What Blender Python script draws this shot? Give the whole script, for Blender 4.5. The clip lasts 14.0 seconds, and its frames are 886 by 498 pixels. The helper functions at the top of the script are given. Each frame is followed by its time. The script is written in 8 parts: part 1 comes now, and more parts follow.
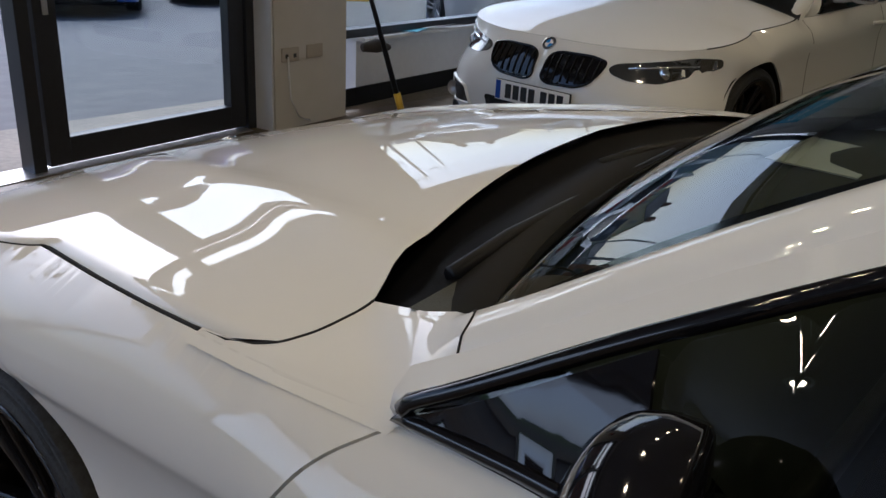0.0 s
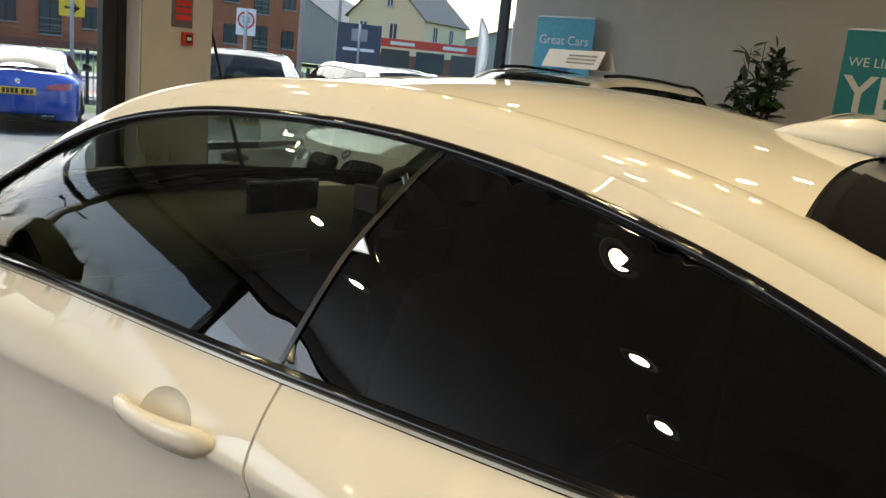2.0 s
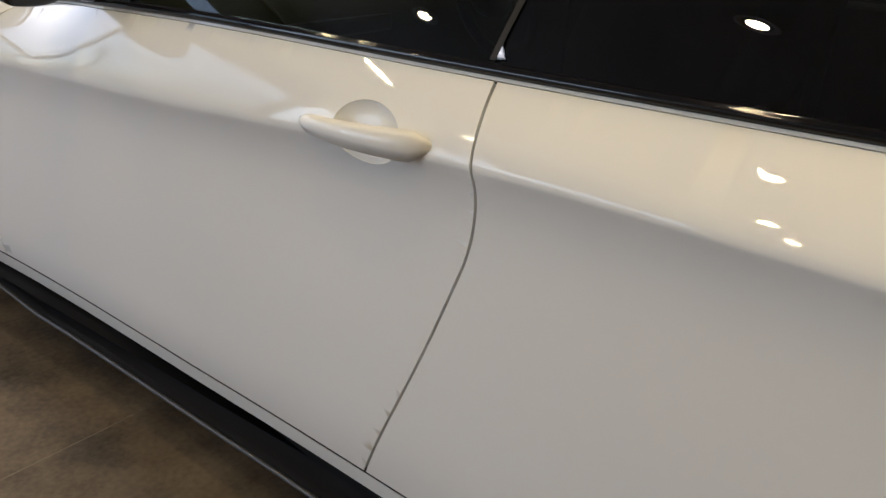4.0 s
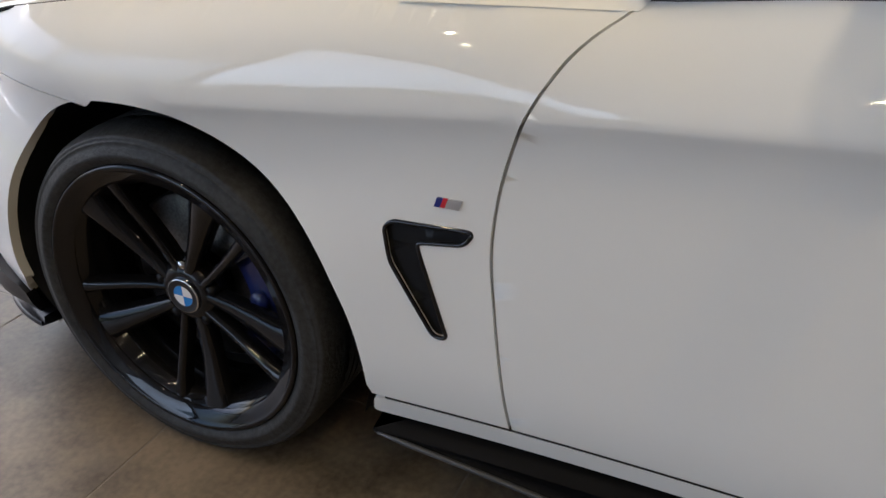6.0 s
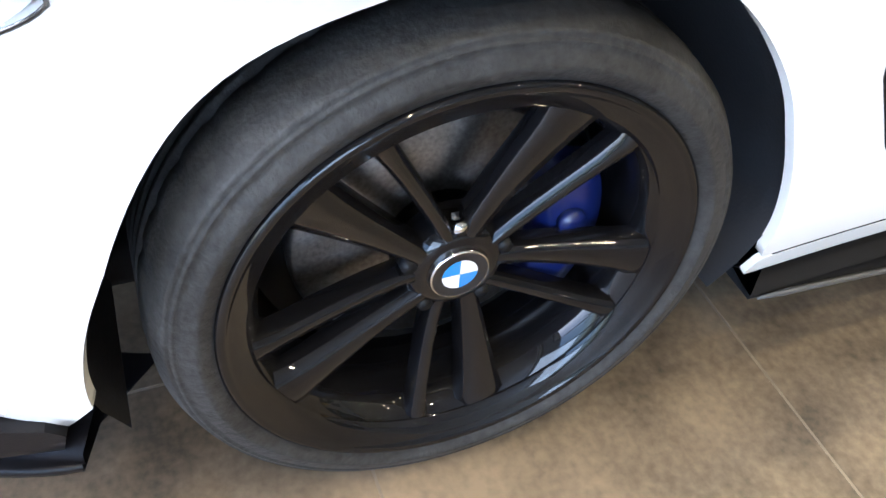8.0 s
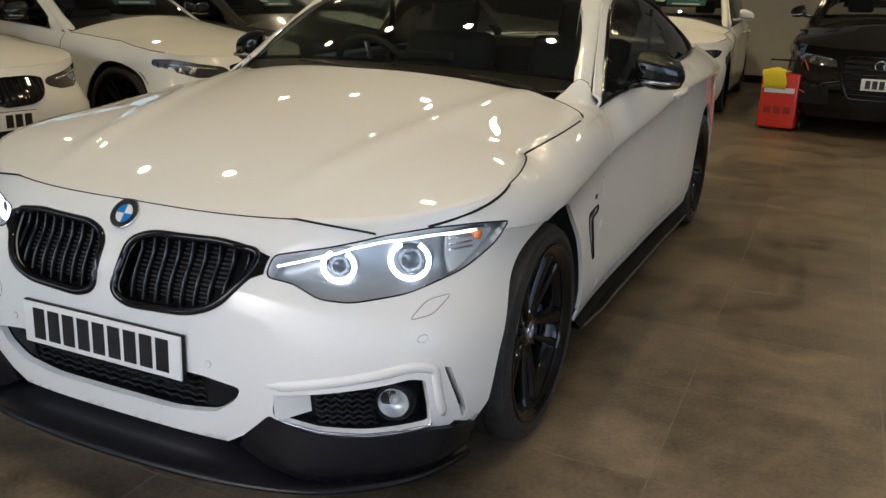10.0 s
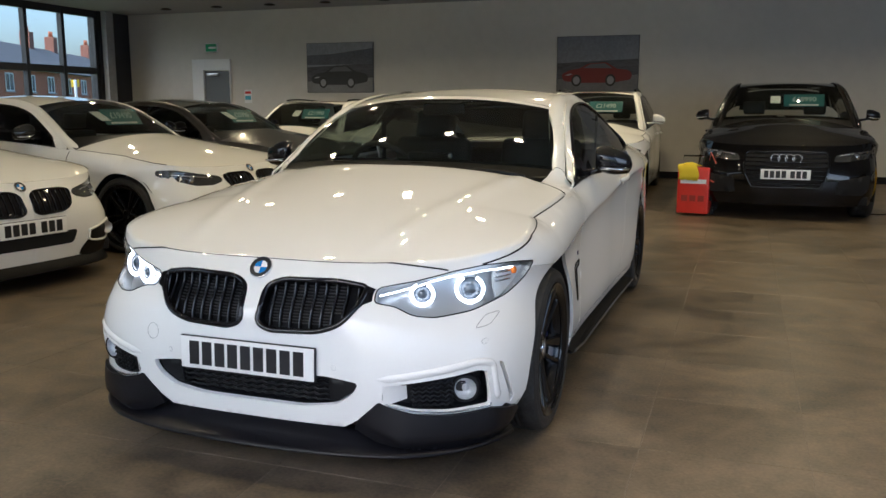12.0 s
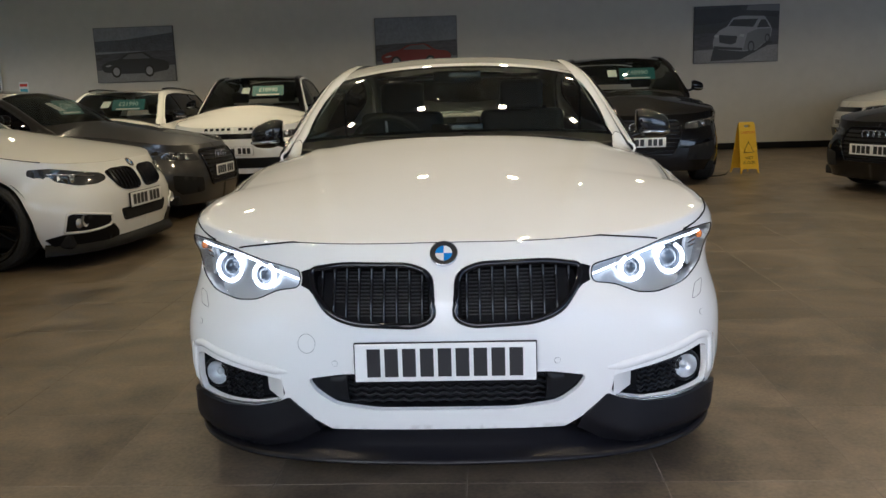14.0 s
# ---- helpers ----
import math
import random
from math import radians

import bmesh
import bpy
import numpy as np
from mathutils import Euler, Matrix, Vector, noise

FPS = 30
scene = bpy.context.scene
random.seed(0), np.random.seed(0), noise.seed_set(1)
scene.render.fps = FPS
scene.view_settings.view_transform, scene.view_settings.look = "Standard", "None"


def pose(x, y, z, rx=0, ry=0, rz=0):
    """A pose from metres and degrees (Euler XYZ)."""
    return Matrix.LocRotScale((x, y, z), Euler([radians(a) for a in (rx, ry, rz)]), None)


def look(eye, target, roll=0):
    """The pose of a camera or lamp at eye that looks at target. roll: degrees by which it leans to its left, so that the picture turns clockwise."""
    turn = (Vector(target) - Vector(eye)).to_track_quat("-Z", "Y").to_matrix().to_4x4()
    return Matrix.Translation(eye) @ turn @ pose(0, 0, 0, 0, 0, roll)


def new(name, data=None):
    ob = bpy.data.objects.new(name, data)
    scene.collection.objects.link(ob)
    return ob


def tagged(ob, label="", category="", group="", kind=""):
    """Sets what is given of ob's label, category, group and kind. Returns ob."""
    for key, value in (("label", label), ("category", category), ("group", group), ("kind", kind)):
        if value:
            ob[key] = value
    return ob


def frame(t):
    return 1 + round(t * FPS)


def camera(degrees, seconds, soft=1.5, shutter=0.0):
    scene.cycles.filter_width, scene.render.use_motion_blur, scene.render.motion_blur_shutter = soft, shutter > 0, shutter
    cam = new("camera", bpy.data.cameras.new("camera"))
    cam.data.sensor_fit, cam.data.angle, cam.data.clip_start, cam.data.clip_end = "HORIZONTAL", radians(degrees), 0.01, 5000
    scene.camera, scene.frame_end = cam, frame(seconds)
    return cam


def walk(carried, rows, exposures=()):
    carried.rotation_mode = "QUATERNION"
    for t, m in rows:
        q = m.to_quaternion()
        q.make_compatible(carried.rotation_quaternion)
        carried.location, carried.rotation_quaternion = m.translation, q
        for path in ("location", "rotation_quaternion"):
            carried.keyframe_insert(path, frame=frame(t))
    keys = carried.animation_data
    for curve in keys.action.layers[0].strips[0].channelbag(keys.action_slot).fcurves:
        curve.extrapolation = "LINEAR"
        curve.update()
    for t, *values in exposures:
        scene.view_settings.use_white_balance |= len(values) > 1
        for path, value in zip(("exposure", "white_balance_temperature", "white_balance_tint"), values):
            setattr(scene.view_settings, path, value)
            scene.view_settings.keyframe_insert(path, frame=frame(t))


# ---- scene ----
cam = camera(55.8, 14.0)

PATH = [
    (0, (1.306, 1.22, 1.346), (-0.112, 0.022, 0.601), 3.3),
    (0.5, (1.464, 1.521, 1.41), (-0.011, 0.279, 0.881), 4.8),
    (1, (1.481, 1.905, 1.412), (-0.015, 0.648, 0.985), 5.8),
    (1.5, (1.522, 2.397, 1.383), (0.009, 1.159, 0.96), 6.8),
    (2, (1.537, 2.803, 1.394), (0.004, 1.592, 0.966), 5.9),
    (2.2, (1.522, 2.918, 1.364), (-0.021, 1.729, 0.906), 6.1),
    (4.3, (1.777, 2.415, 1.204), (0.335, 1.358, 0.307), 2.1),
    (4.5, (1.763, 2.235, 1.215), (0.348, 1.178, 0.277), 0.6),
    (5, (1.78, 1.791, 1.166), (0.348, 0.743, 0.243), 0.9),
    (5.5, (1.845, 1.401, 1.15), (0.279, 0.544, 0.247), 0.2),
    (5.8, (1.842, 1.139, 1.142), (0.232, 0.364, 0.242), 0.2),
    (6, (1.778, 0.965, 1.118), (0.213, 0.201, 0.133), -1.2),
    (6.5, (1.735, 0.586, 1.082), (0.176, 0.021, -0.036), -0.5),
    (7, (1.594, 0.265, 0.989), (0.028, 0.036, -0.234), -1.5),
    (7.5, (1.43, 0.017, 0.965), (-0.021, 0.108, -0.409), 0.8),
    (8, (1.408, -0.277, 0.975), (0.119, 0.315, -0.435), 5.4),
    (8.5, (1.447, -0.663, 1.091), (0.281, 0.234, -0.264), 6.2),
    (9, (1.538, -1.132, 1.195), (0.445, 0.170, 0.143), 5.1),
    (9.2, (1.546, -1.341, 1.216), (0.544, 0.117, 0.283), 5.4),
    (11.3, (1.61, -3.089, 1.285), (0.908, -1.254, 0.909), 0),
    (11.5, (1.615, -3.125, 1.277), (0.92, -1.284, 0.92), 0),
    (12, (1.553, -3.166, 1.267), (0.892, -1.308, 0.933), 0.1),
    (12.5, (1.176, -3.186, 1.256), (0.639, -1.287, 0.935), -0.3),
    (13, (0.664, -3.153, 1.243), (0.429, -1.197, 0.899), -0.6),
    (13.5, (0.314, -3.071, 1.22), (0.134, -1.116, 0.84), -2.0),
    (14, (0.121, -3.096, 1.181), (0.021, -1.133, 0.815), -1.8),
]
walk(cam, [(t, look(eye, target, roll)) for t, eye, target, roll in PATH],
     [(0, 0.50, 5100, 16), (0.5, 0.65, 5150, 16), (1.0, 1.0, 5750, 12), (1.5, 1.17, 6000, 10), (2.2, 1.62, 6250, 9), (4.3, 1.27, 5520, 14), (5.0, 1.2, 5520, 13), (5.5, 1.2, 5430, 13), (6.0, 1.27, 5380, 14), (6.5, 1.65, 5300, 15), (7.0, 2.2, 5250, 12), (7.4, 2.95, 5080, 12), (8.0, 3.3, 5050, 11), (8.5, 2.45, 5250, 10), (8.8, 1.25, 5520, 10), (9.0, 0.75, 5600, 10), (9.2, 0.75, 5600, 10), (11.3, 1.25, 5350, 11), (14, 1.15, 5200, 12)])

# world, sun and exposure
world = bpy.data.worlds.new("sky")
scene.world = world
world.use_nodes = True
wn = world.node_tree
sky = wn.nodes.new("ShaderNodeTexSky")
sky.sky_type, sky.sun_disc = 'NISHITA', False
sky.sun_elevation, sky.sun_rotation = radians(38), radians(200)
sky.air_density, sky.dust_density = 1.0, 4.0
SKY = wn.nodes["Background"]
SKY.inputs[1].default_value = 0.15
wn.links.new(sky.outputs[0], SKY.inputs[0])
sun_data = bpy.data.lights.new("sun", 'SUN')
sun_data.energy, sun_data.angle, sun_data.color = 2.8, radians(12), (1.0, 0.96, 0.9)
sun = new("sun", sun_data)
sun.matrix_world = look((0, 0, 30), (6, 14, 2))
# daylight in the opening of the shop window beside the car
day = bpy.data.lights.new("window_daylight", 'AREA')
day.shape, day.size, day.size_y, day.energy, day.color = 'RECTANGLE', 8.1, 2.1, 62, (0.88, 0.94, 1.0)
daylight = new("window_daylight", day)


# materials
def mat(name, color, rough=0.5, metal=0.0, coat=0.0, vary=0.0, scale=8.0, bump=0.0, bscale=60.0, emit=0.0, spec=0.5, second=None, stretch=None):
    m = bpy.data.materials.new(name)
    m.use_nodes = True
    nt = m.node_tree
    b = nt.nodes["Principled BSDF"]
    b.inputs["Base Color"].default_value = (*color, 1)
    b.inputs["Roughness"].default_value = rough
    b.inputs["Metallic"].default_value = metal
    b.inputs["Coat Weight"].default_value = coat
    b.inputs["Coat Roughness"].default_value = 0.012
    b.inputs["Specular IOR Level"].default_value = spec
    if emit:
        b.inputs["Emission Color"].default_value = (*color, 1)
        b.inputs["Emission Strength"].default_value = emit
    if vary or bump:
        tc = nt.nodes.new("ShaderNodeTexCoord")
        mp = nt.nodes.new("ShaderNodeMapping")
        mp.inputs["Scale"].default_value = stretch or (1, 1, 1)
        nt.links.new(tc.outputs["Object"], mp.inputs[0])
    if vary:
        big = nt.nodes.new("ShaderNodeTexNoise")
        big.inputs["Scale"].default_value, big.inputs["Detail"].default_value = scale, 6
        fine = nt.nodes.new("ShaderNodeTexNoise")
        fine.inputs["Scale"].default_value, fine.inputs["Detail"].default_value = scale * 9, 4
        add = nt.nodes.new("ShaderNodeMath")
        add.operation = 'ADD'
        half = nt.nodes.new("ShaderNodeMath")
        half.operation, half.inputs[1].default_value = 'MULTIPLY', 0.5
        ramp = nt.nodes.new("ShaderNodeMixRGB")
        c2 = second or tuple(max(0.0, c * (1 - vary)) for c in color)
        c1 = tuple(min(1.0, c * (1 + vary * 0.6)) for c in color)
        ramp.inputs[1].default_value, ramp.inputs[2].default_value = (*c2, 1), (*c1, 1)
        steep = nt.nodes.new("ShaderNodeMapRange")
        steep.inputs[1].default_value, steep.inputs[2].default_value = 0.35, 0.65
        for n in (big, fine):
            nt.links.new(mp.outputs[0], n.inputs["Vector"])
        nt.links.new(big.outputs[0], add.inputs[0])
        nt.links.new(fine.outputs[0], add.inputs[1])
        nt.links.new(add.outputs[0], half.inputs[0])
        nt.links.new(half.outputs[0], steep.inputs[0])
        nt.links.new(steep.outputs[0], ramp.inputs[0])
        nt.links.new(ramp.outputs[0], b.inputs["Base Color"])
        rr = nt.nodes.new("ShaderNodeMapRange")
        rr.inputs[3].default_value, rr.inputs[4].default_value = max(0.0, rough - 0.12 * min(1, rough * 3)), min(1, rough + 0.12)
        nt.links.new(big.outputs[0], rr.inputs[0])
        nt.links.new(rr.outputs[0], b.inputs["Roughness"])
    if bump:
        bn = nt.nodes.new("ShaderNodeTexNoise")
        bn.inputs["Scale"].default_value, bn.inputs["Detail"].default_value = bscale, 5
        nt.links.new(mp.outputs[0], bn.inputs["Vector"])
        bu = nt.nodes.new("ShaderNodeBump")
        bu.inputs["Strength"].default_value, bu.inputs["Distance"].default_value = bump, 0.01
        nt.links.new(bn.outputs[0], bu.inputs["Height"])
        nt.links.new(bu.outputs[0], b.inputs["Normal"])
    return m


def glass_mat(name, tint, ior=1.5, rough=0.0):
    m = bpy.data.materials.new(name)
    m.use_nodes = True
    nt = m.node_tree
    out = nt.nodes["Material Output"]
    nt.nodes.remove(nt.nodes["Principled BSDF"])
    tr = nt.nodes.new("ShaderNodeBsdfTransparent")
    tr.inputs[0].default_value = (*tint, 1)
    gl = nt.nodes.new("ShaderNodeBsdfGlossy")
    gl.inputs["Roughness"].default_value = rough
    lw = nt.nodes.new("ShaderNodeLayerWeight")
    lw.inputs[0].default_value = 0.5
    pw = nt.nodes.new("ShaderNodeMath")
    pw.operation, pw.inputs[1].default_value = 'POWER', 5.0
    fr = nt.nodes.new("ShaderNodeMath")
    f0 = ((ior - 1) / (ior + 1)) ** 2
    fr.operation, fr.inputs[1].default_value, fr.inputs[2].default_value = 'MULTIPLY_ADD', 1 - f0, f0
    nt.links.new(lw.outputs["Facing"], pw.inputs[0])
    nt.links.new(pw.outputs[0], fr.inputs[0])
    mx = nt.nodes.new("ShaderNodeMixShader")
    nt.links.new(fr.outputs[0], mx.inputs[0])
    nt.links.new(tr.outputs[0], mx.inputs[1])
    nt.links.new(gl.outputs[0], mx.inputs[2])
    nt.links.new(mx.outputs[0], out.inputs[0])
    return m


WHITE = mat("white_paint", (0.80, 0.80, 0.78), rough=0.6, coat=1.0, spec=0.05)
BLACKPAINT = mat("black_paint", (0.002, 0.002, 0.003), rough=0.6, coat=0.9, spec=0.03)
GREYPAINT = mat("grey_paint", (0.042, 0.041, 0.041), rough=0.3, metal=0.5, coat=1.0)
BLUEPAINT = mat("blue_paint", (0.01, 0.07, 0.42), rough=0.3, metal=0.3, coat=1.0)
GLOSS = mat("gloss_black", (0.006, 0.006, 0.008), rough=0.06)
WHEELBLACK = mat("wheel_black", (0.004, 0.004, 0.005), rough=0.5, coat=0.75, spec=0.05)
MATTE = mat("matte_black_plastic", (0.007, 0.0075, 0.009), rough=0.42, bump=0.05, bscale=400, spec=0.22)
# near-black for dark parts, and for hollows with their shade put into colour
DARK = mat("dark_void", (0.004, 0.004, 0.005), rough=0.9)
RUBBER = mat("tyre_rubber", (0.030, 0.030, 0.030), spec=0.35, rough=0.58, vary=0.6, scale=11, bump=0.2, bscale=150)
CALIPER = mat("caliper_blue", (0.005, 0.011, 0.085), rough=0.35, coat=0.3)
LIPBLACK = mat("lip_black", (0.005, 0.005, 0.006), rough=0.4, spec=0.15)
MIRROR = mat("mirror_silver", (0.42, 0.43, 0.45), rough=0.02, metal=1.0)
CHROME = mat("chrome", (0.75, 0.76, 0.78), rough=0.08, metal=1.0)
SILVER = mat("satin_silver", (0.55, 0.55, 0.56), rough=0.3, metal=0.8)
DISC = mat("brake_disc", (0.22, 0.21, 0.20), rough=0.35, metal=1.0, vary=0.4, scale=20)
BLUE = mat("blue_enamel", (0.005, 0.012, 0.17), rough=0.25, coat=0.7)
ROUNDBLUE = mat("badge_blue", (0.03, 0.22, 0.62), rough=0.2, coat=1.0)
ROUNDWHITE = mat("badge_white", (0.8, 0.8, 0.8), rough=0.2, coat=1.0)
RED = mat("badge_red", (0.5, 0.01, 0.02), rough=0.25, coat=1.0)
ORANGE = mat("amber", (0.85, 0.22, 0.02), rough=0.2, coat=1.0)
TAIL = mat("tail_lamp_red", (0.35, 0.02, 0.03), rough=0.1, coat=1.0)
PLATE = mat("plate_white", (0.82, 0.82, 0.80), rough=0.3)
PLATEY = mat("plate_yellow", (0.80, 0.52, 0.03), rough=0.3)
INK = mat("plate_ink", (0.012, 0.012, 0.014), rough=0.4)
LED = mat("lamp_light", (1.0, 0.98, 0.95), emit=2.2)
GLASS = glass_mat("side_glass", (0.36, 0.41, 0.39), ior=1.7)
PRIVACY = glass_mat("privacy_glass", (0.05, 0.052, 0.052), ior=1.8)
SCREEN = glass_mat("windscreen_glass", (0.60, 0.66, 0.62), ior=1.75)
LENS = glass_mat("lens_glass", (0.93, 0.95, 0.95), ior=1.45)
PANE = glass_mat("window_pane", (0.90, 0.94, 0.94), ior=1.4)
LEATHER = mat("dark_leather", (0.020, 0.0195, 0.018), rough=0.5, bump=0.2, bscale=250)
DASHTRIM = mat("brushed_trim", (0.07, 0.066, 0.05), rough=0.35, metal=0.6)
CREAM = mat("painted_wall", (0.58, 0.56, 0.52), rough=0.8, vary=0.05, scale=0.7, bump=0.04, bscale=120)
WHITEWALL = mat("white_gloss_paint", (0.72, 0.73, 0.74), rough=0.5, vary=0.04, scale=2, bump=0.03, bscale=100)
CEIL = mat("ceiling_paint", (0.30, 0.30, 0.31), rough=0.85, vary=0.04, scale=0.8)
FRAME = mat("dark_frame", (0.018, 0.02, 0.026), rough=0.35, vary=0.2, scale=5)
CONCRETE = mat("polished_concrete", (0.25, 0.205, 0.155), rough=0.34, vary=0.30, scale=1.3, bump=0.03, bscale=40)
TILE = mat("slate_tile", (0.15, 0.145, 0.14), rough=0.36, vary=0.35, scale=3.5, bump=0.08, bscale=50)
GROUT = mat("grout", (0.19, 0.16, 0.125), rough=0.8, vary=0.3, scale=3)
ASPHALT = mat("asphalt", (0.085, 0.082, 0.082), rough=0.85, vary=0.3, scale=0.5, bump=0.25, bscale=90)
ROAD = mat("road_asphalt", (0.10, 0.10, 0.105), rough=0.8, vary=0.2, scale=0.7)
GRASS = mat("grass", (0.06, 0.10, 0.025), rough=0.9, vary=0.5, scale=2)
BRICK = mat("red_brick", (0.36, 0.12, 0.06), rough=0.85, vary=0.25, scale=3, bump=0.2, bscale=40)
OLDBRICK = mat("dark_brick", (0.22, 0.09, 0.06), rough=0.85, vary=0.3, scale=3)
RENDER = mat("cream_render", (0.70, 0.62, 0.42), rough=0.85, vary=0.08, scale=1.5)
SLATE = mat("roof_slate", (0.07, 0.07, 0.075), rough=0.8, vary=0.3, scale=2)
GREYCLAD = mat("grey_cladding", (0.30, 0.31, 0.32), rough=0.7, vary=0.15, scale=1)
FARGLASS = mat("far_window", (0.05, 0.06, 0.07), rough=0.1)
BOARD = mat("board_teal", (0.008, 0.13, 0.15), rough=0.4, vary=0.15, scale=4)
FIGURES = mat("board_figures", (0.42, 0.55, 0.55), rough=0.6)
TEAL = mat("teal_print", (0.016, 0.24, 0.28), rough=0.45, vary=0.1, scale=3)
SKYBLUE = mat("sky_blue_print", (0.10, 0.42, 0.58), rough=0.45, vary=0.15, scale=2)
PAPER = mat("paper", (0.78, 0.79, 0.80), rough=0.7)
YELLOW = mat("safety_yellow", (0.78, 0.50, 0.02), rough=0.35, vary=0.08, scale=6)
REDPAINT = mat("red_enamel", (0.62, 0.03, 0.015), rough=0.35, coat=0.4, vary=0.1, scale=5)
CLOTH = mat("yellow_cloth", (0.75, 0.58, 0.02), rough=0.95, bump=0.4, bscale=60)
LEAF = mat("leaf", (0.025, 0.06, 0.018), rough=0.4, vary=0.5, scale=9)
BARK = mat("bark", (0.12, 0.08, 0.05), rough=0.85, vary=0.3, scale=12)
POT = mat("dark_pot", (0.05, 0.045, 0.04), rough=0.5)
GREEN = mat("exit_green", (0.01, 0.30, 0.12), rough=0.5)
DOORGREY = mat("grey_door_paint", (0.11, 0.12, 0.13), rough=0.5, vary=0.06, scale=3)


# mesh helpers
def mesh_of(bm, name, material, smooth=True):
    me = bpy.data.meshes.new(name)
    bm.normal_update()
    bm.to_mesh(me)
    bm.free()
    me.materials.append(material)
    if smooth:
        me.shade_smooth()
    return me


def part(name, bm, material, parent, label="", smooth=True):
    ob = new(name, mesh_of(bm, name, material, smooth))
    if parent is not None:
        ob.parent = parent
    if label:
        tagged(ob, label)
    return ob


def thing(name, label, category, m=None, group="", kind=""):
    ob = new(name)
    tagged(ob, label, category, group, kind)
    if m is not None:
        ob.matrix_world = m
    return ob


def box(x0, x1, y0, y1, z0, z1, bevel=0.0, seg=2, bm=None):
    own = bm or bmesh.new()
    r = bmesh.ops.create_cube(own, size=1.0, matrix=Matrix.Translation(((x0 + x1) / 2, (y0 + y1) / 2, (z0 + z1) / 2)) @ Matrix.Diagonal((abs(x1 - x0), abs(y1 - y0), abs(z1 - z0), 1)))
    if bevel:
        es = list({e for v in r["verts"] for e in v.link_edges})
        bmesh.ops.bevel(own, geom=es, offset=bevel, segments=seg, affect='EDGES', profile=0.6)
    return own


def cyl(r0, r1, h, seg=24, m=None, bm=None, cap=True):
    own = bm or bmesh.new()
    bmesh.ops.create_cone(own, cap_ends=cap, segments=seg, radius1=r0, radius2=r1, depth=h, matrix=m or Matrix())
    return own


def lathe(profile, seg=48, axis='x', bm=None, m=None):
    """Turn (radius, along) pairs about an axis."""
    own = bm or bmesh.new()
    rings = []
    for r, a in profile:
        ring = []
        for i in range(seg):
            t = 2 * math.pi * i / seg
            c, s = r * math.cos(t), r * math.sin(t)
            p = Vector((a, c, s)) if axis == 'x' else Vector((c, s, a)) if axis == 'z' else Vector((c, a, s))
            ring.append(own.verts.new(m @ p if m else p))
        rings.append(ring)
    for a, b in zip(rings, rings[1:]):
        for i in range(seg):
            j = (i + 1) % seg
            own.faces.new((a[i], a[j], b[j], b[i]))
    bmesh.ops.recalc_face_normals(own, faces=own.faces)
    return own


def tube(points, r, seg=8, closed=False, bm=None, flat=1.0, up=None):
    """A swept tube; r is a number or one per point; flat squeezes it along up."""
    own = bm or bmesh.new()
    pts = [Vector(p) for p in points]
    n = len(pts)
    rad = r if isinstance(r, (list, tuple)) else [r] * n
    rings = []
    for i, p in enumerate(pts):
        a = pts[(i - 1) % n] if closed or i else p
        b = pts[(i + 1) % n] if closed or i < n - 1 else p
        d = (b - a).normalized()
        ref = Vector(up) if up else (Vector((0, 0, 1)) if abs(d.z) < 0.9 else Vector((1, 0, 0)))
        u = d.cross(ref).normalized()
        v = u.cross(d).normalized()
        rings.append([own.verts.new(p + rad[i] * (math.cos(2 * math.pi * k / seg) * u + flat * math.sin(2 * math.pi * k / seg) * v)) for k in range(seg)])
    pairs = list(zip(rings, rings[1:])) + ([(rings[-1], rings[0])] if closed else [])
    for a, b in pairs:
        for k in range(seg):
            l = (k + 1) % seg
            own.faces.new((a[k], a[l], b[l], b[k]))
    if not closed:
        own.faces.new(rings[0])
        own.faces.new(rings[-1][::-1])
    bmesh.ops.recalc_face_normals(own, faces=own.faces)
    return own


def loft(rows, bm=None, flip=False):
    """A sheet of quads through rows of points."""
    own = bm or bmesh.new()
    vs = [[own.verts.new(p) for p in row] for row in rows]
    for a, b in zip(vs, vs[1:]):
        for i in range(len(a) - 1):
            q = (a[i], a[i + 1], b[i + 1], b[i])
            own.faces.new(q[::-1] if flip else q)
    return own


def thicken(bm, d):
    """Give a sheet thickness d, towards the back of its faces."""
    bmesh.ops.solidify(bm, geom=bm.faces[:], thickness=d)
    return bm


def curve(*pts):
    """A smooth function through (at, value) pairs."""
    xs = np.array([p[0] for p in pts], float)
    ys = np.array([p[1] for p in pts], float)
    d = np.diff(ys) / np.diff(xs)
    m = np.empty(len(xs))
    m[0], m[-1] = d[0], d[-1]
    for i in range(1, len(xs) - 1):
        h0, h1 = xs[i] - xs[i - 1], xs[i + 1] - xs[i]
        m[i] = (d[i - 1] * h1 + d[i] * h0) / (h0 + h1)

    def f(v):
        v = np.clip(np.asarray(v, float), xs[0], xs[-1])
        i = np.clip(np.searchsorted(xs, v, side="right") - 1, 0, len(xs) - 2)
        h = xs[i + 1] - xs[i]
        t = (v - xs[i]) / h
        return ((2 * t ** 3 - 3 * t ** 2 + 1) * ys[i] + (t ** 3 - 2 * t ** 2 + t) * h * m[i]
                + (-2 * t ** 3 + 3 * t ** 2) * ys[i + 1] + (t ** 3 - t ** 2) * h * m[i + 1])
    return f


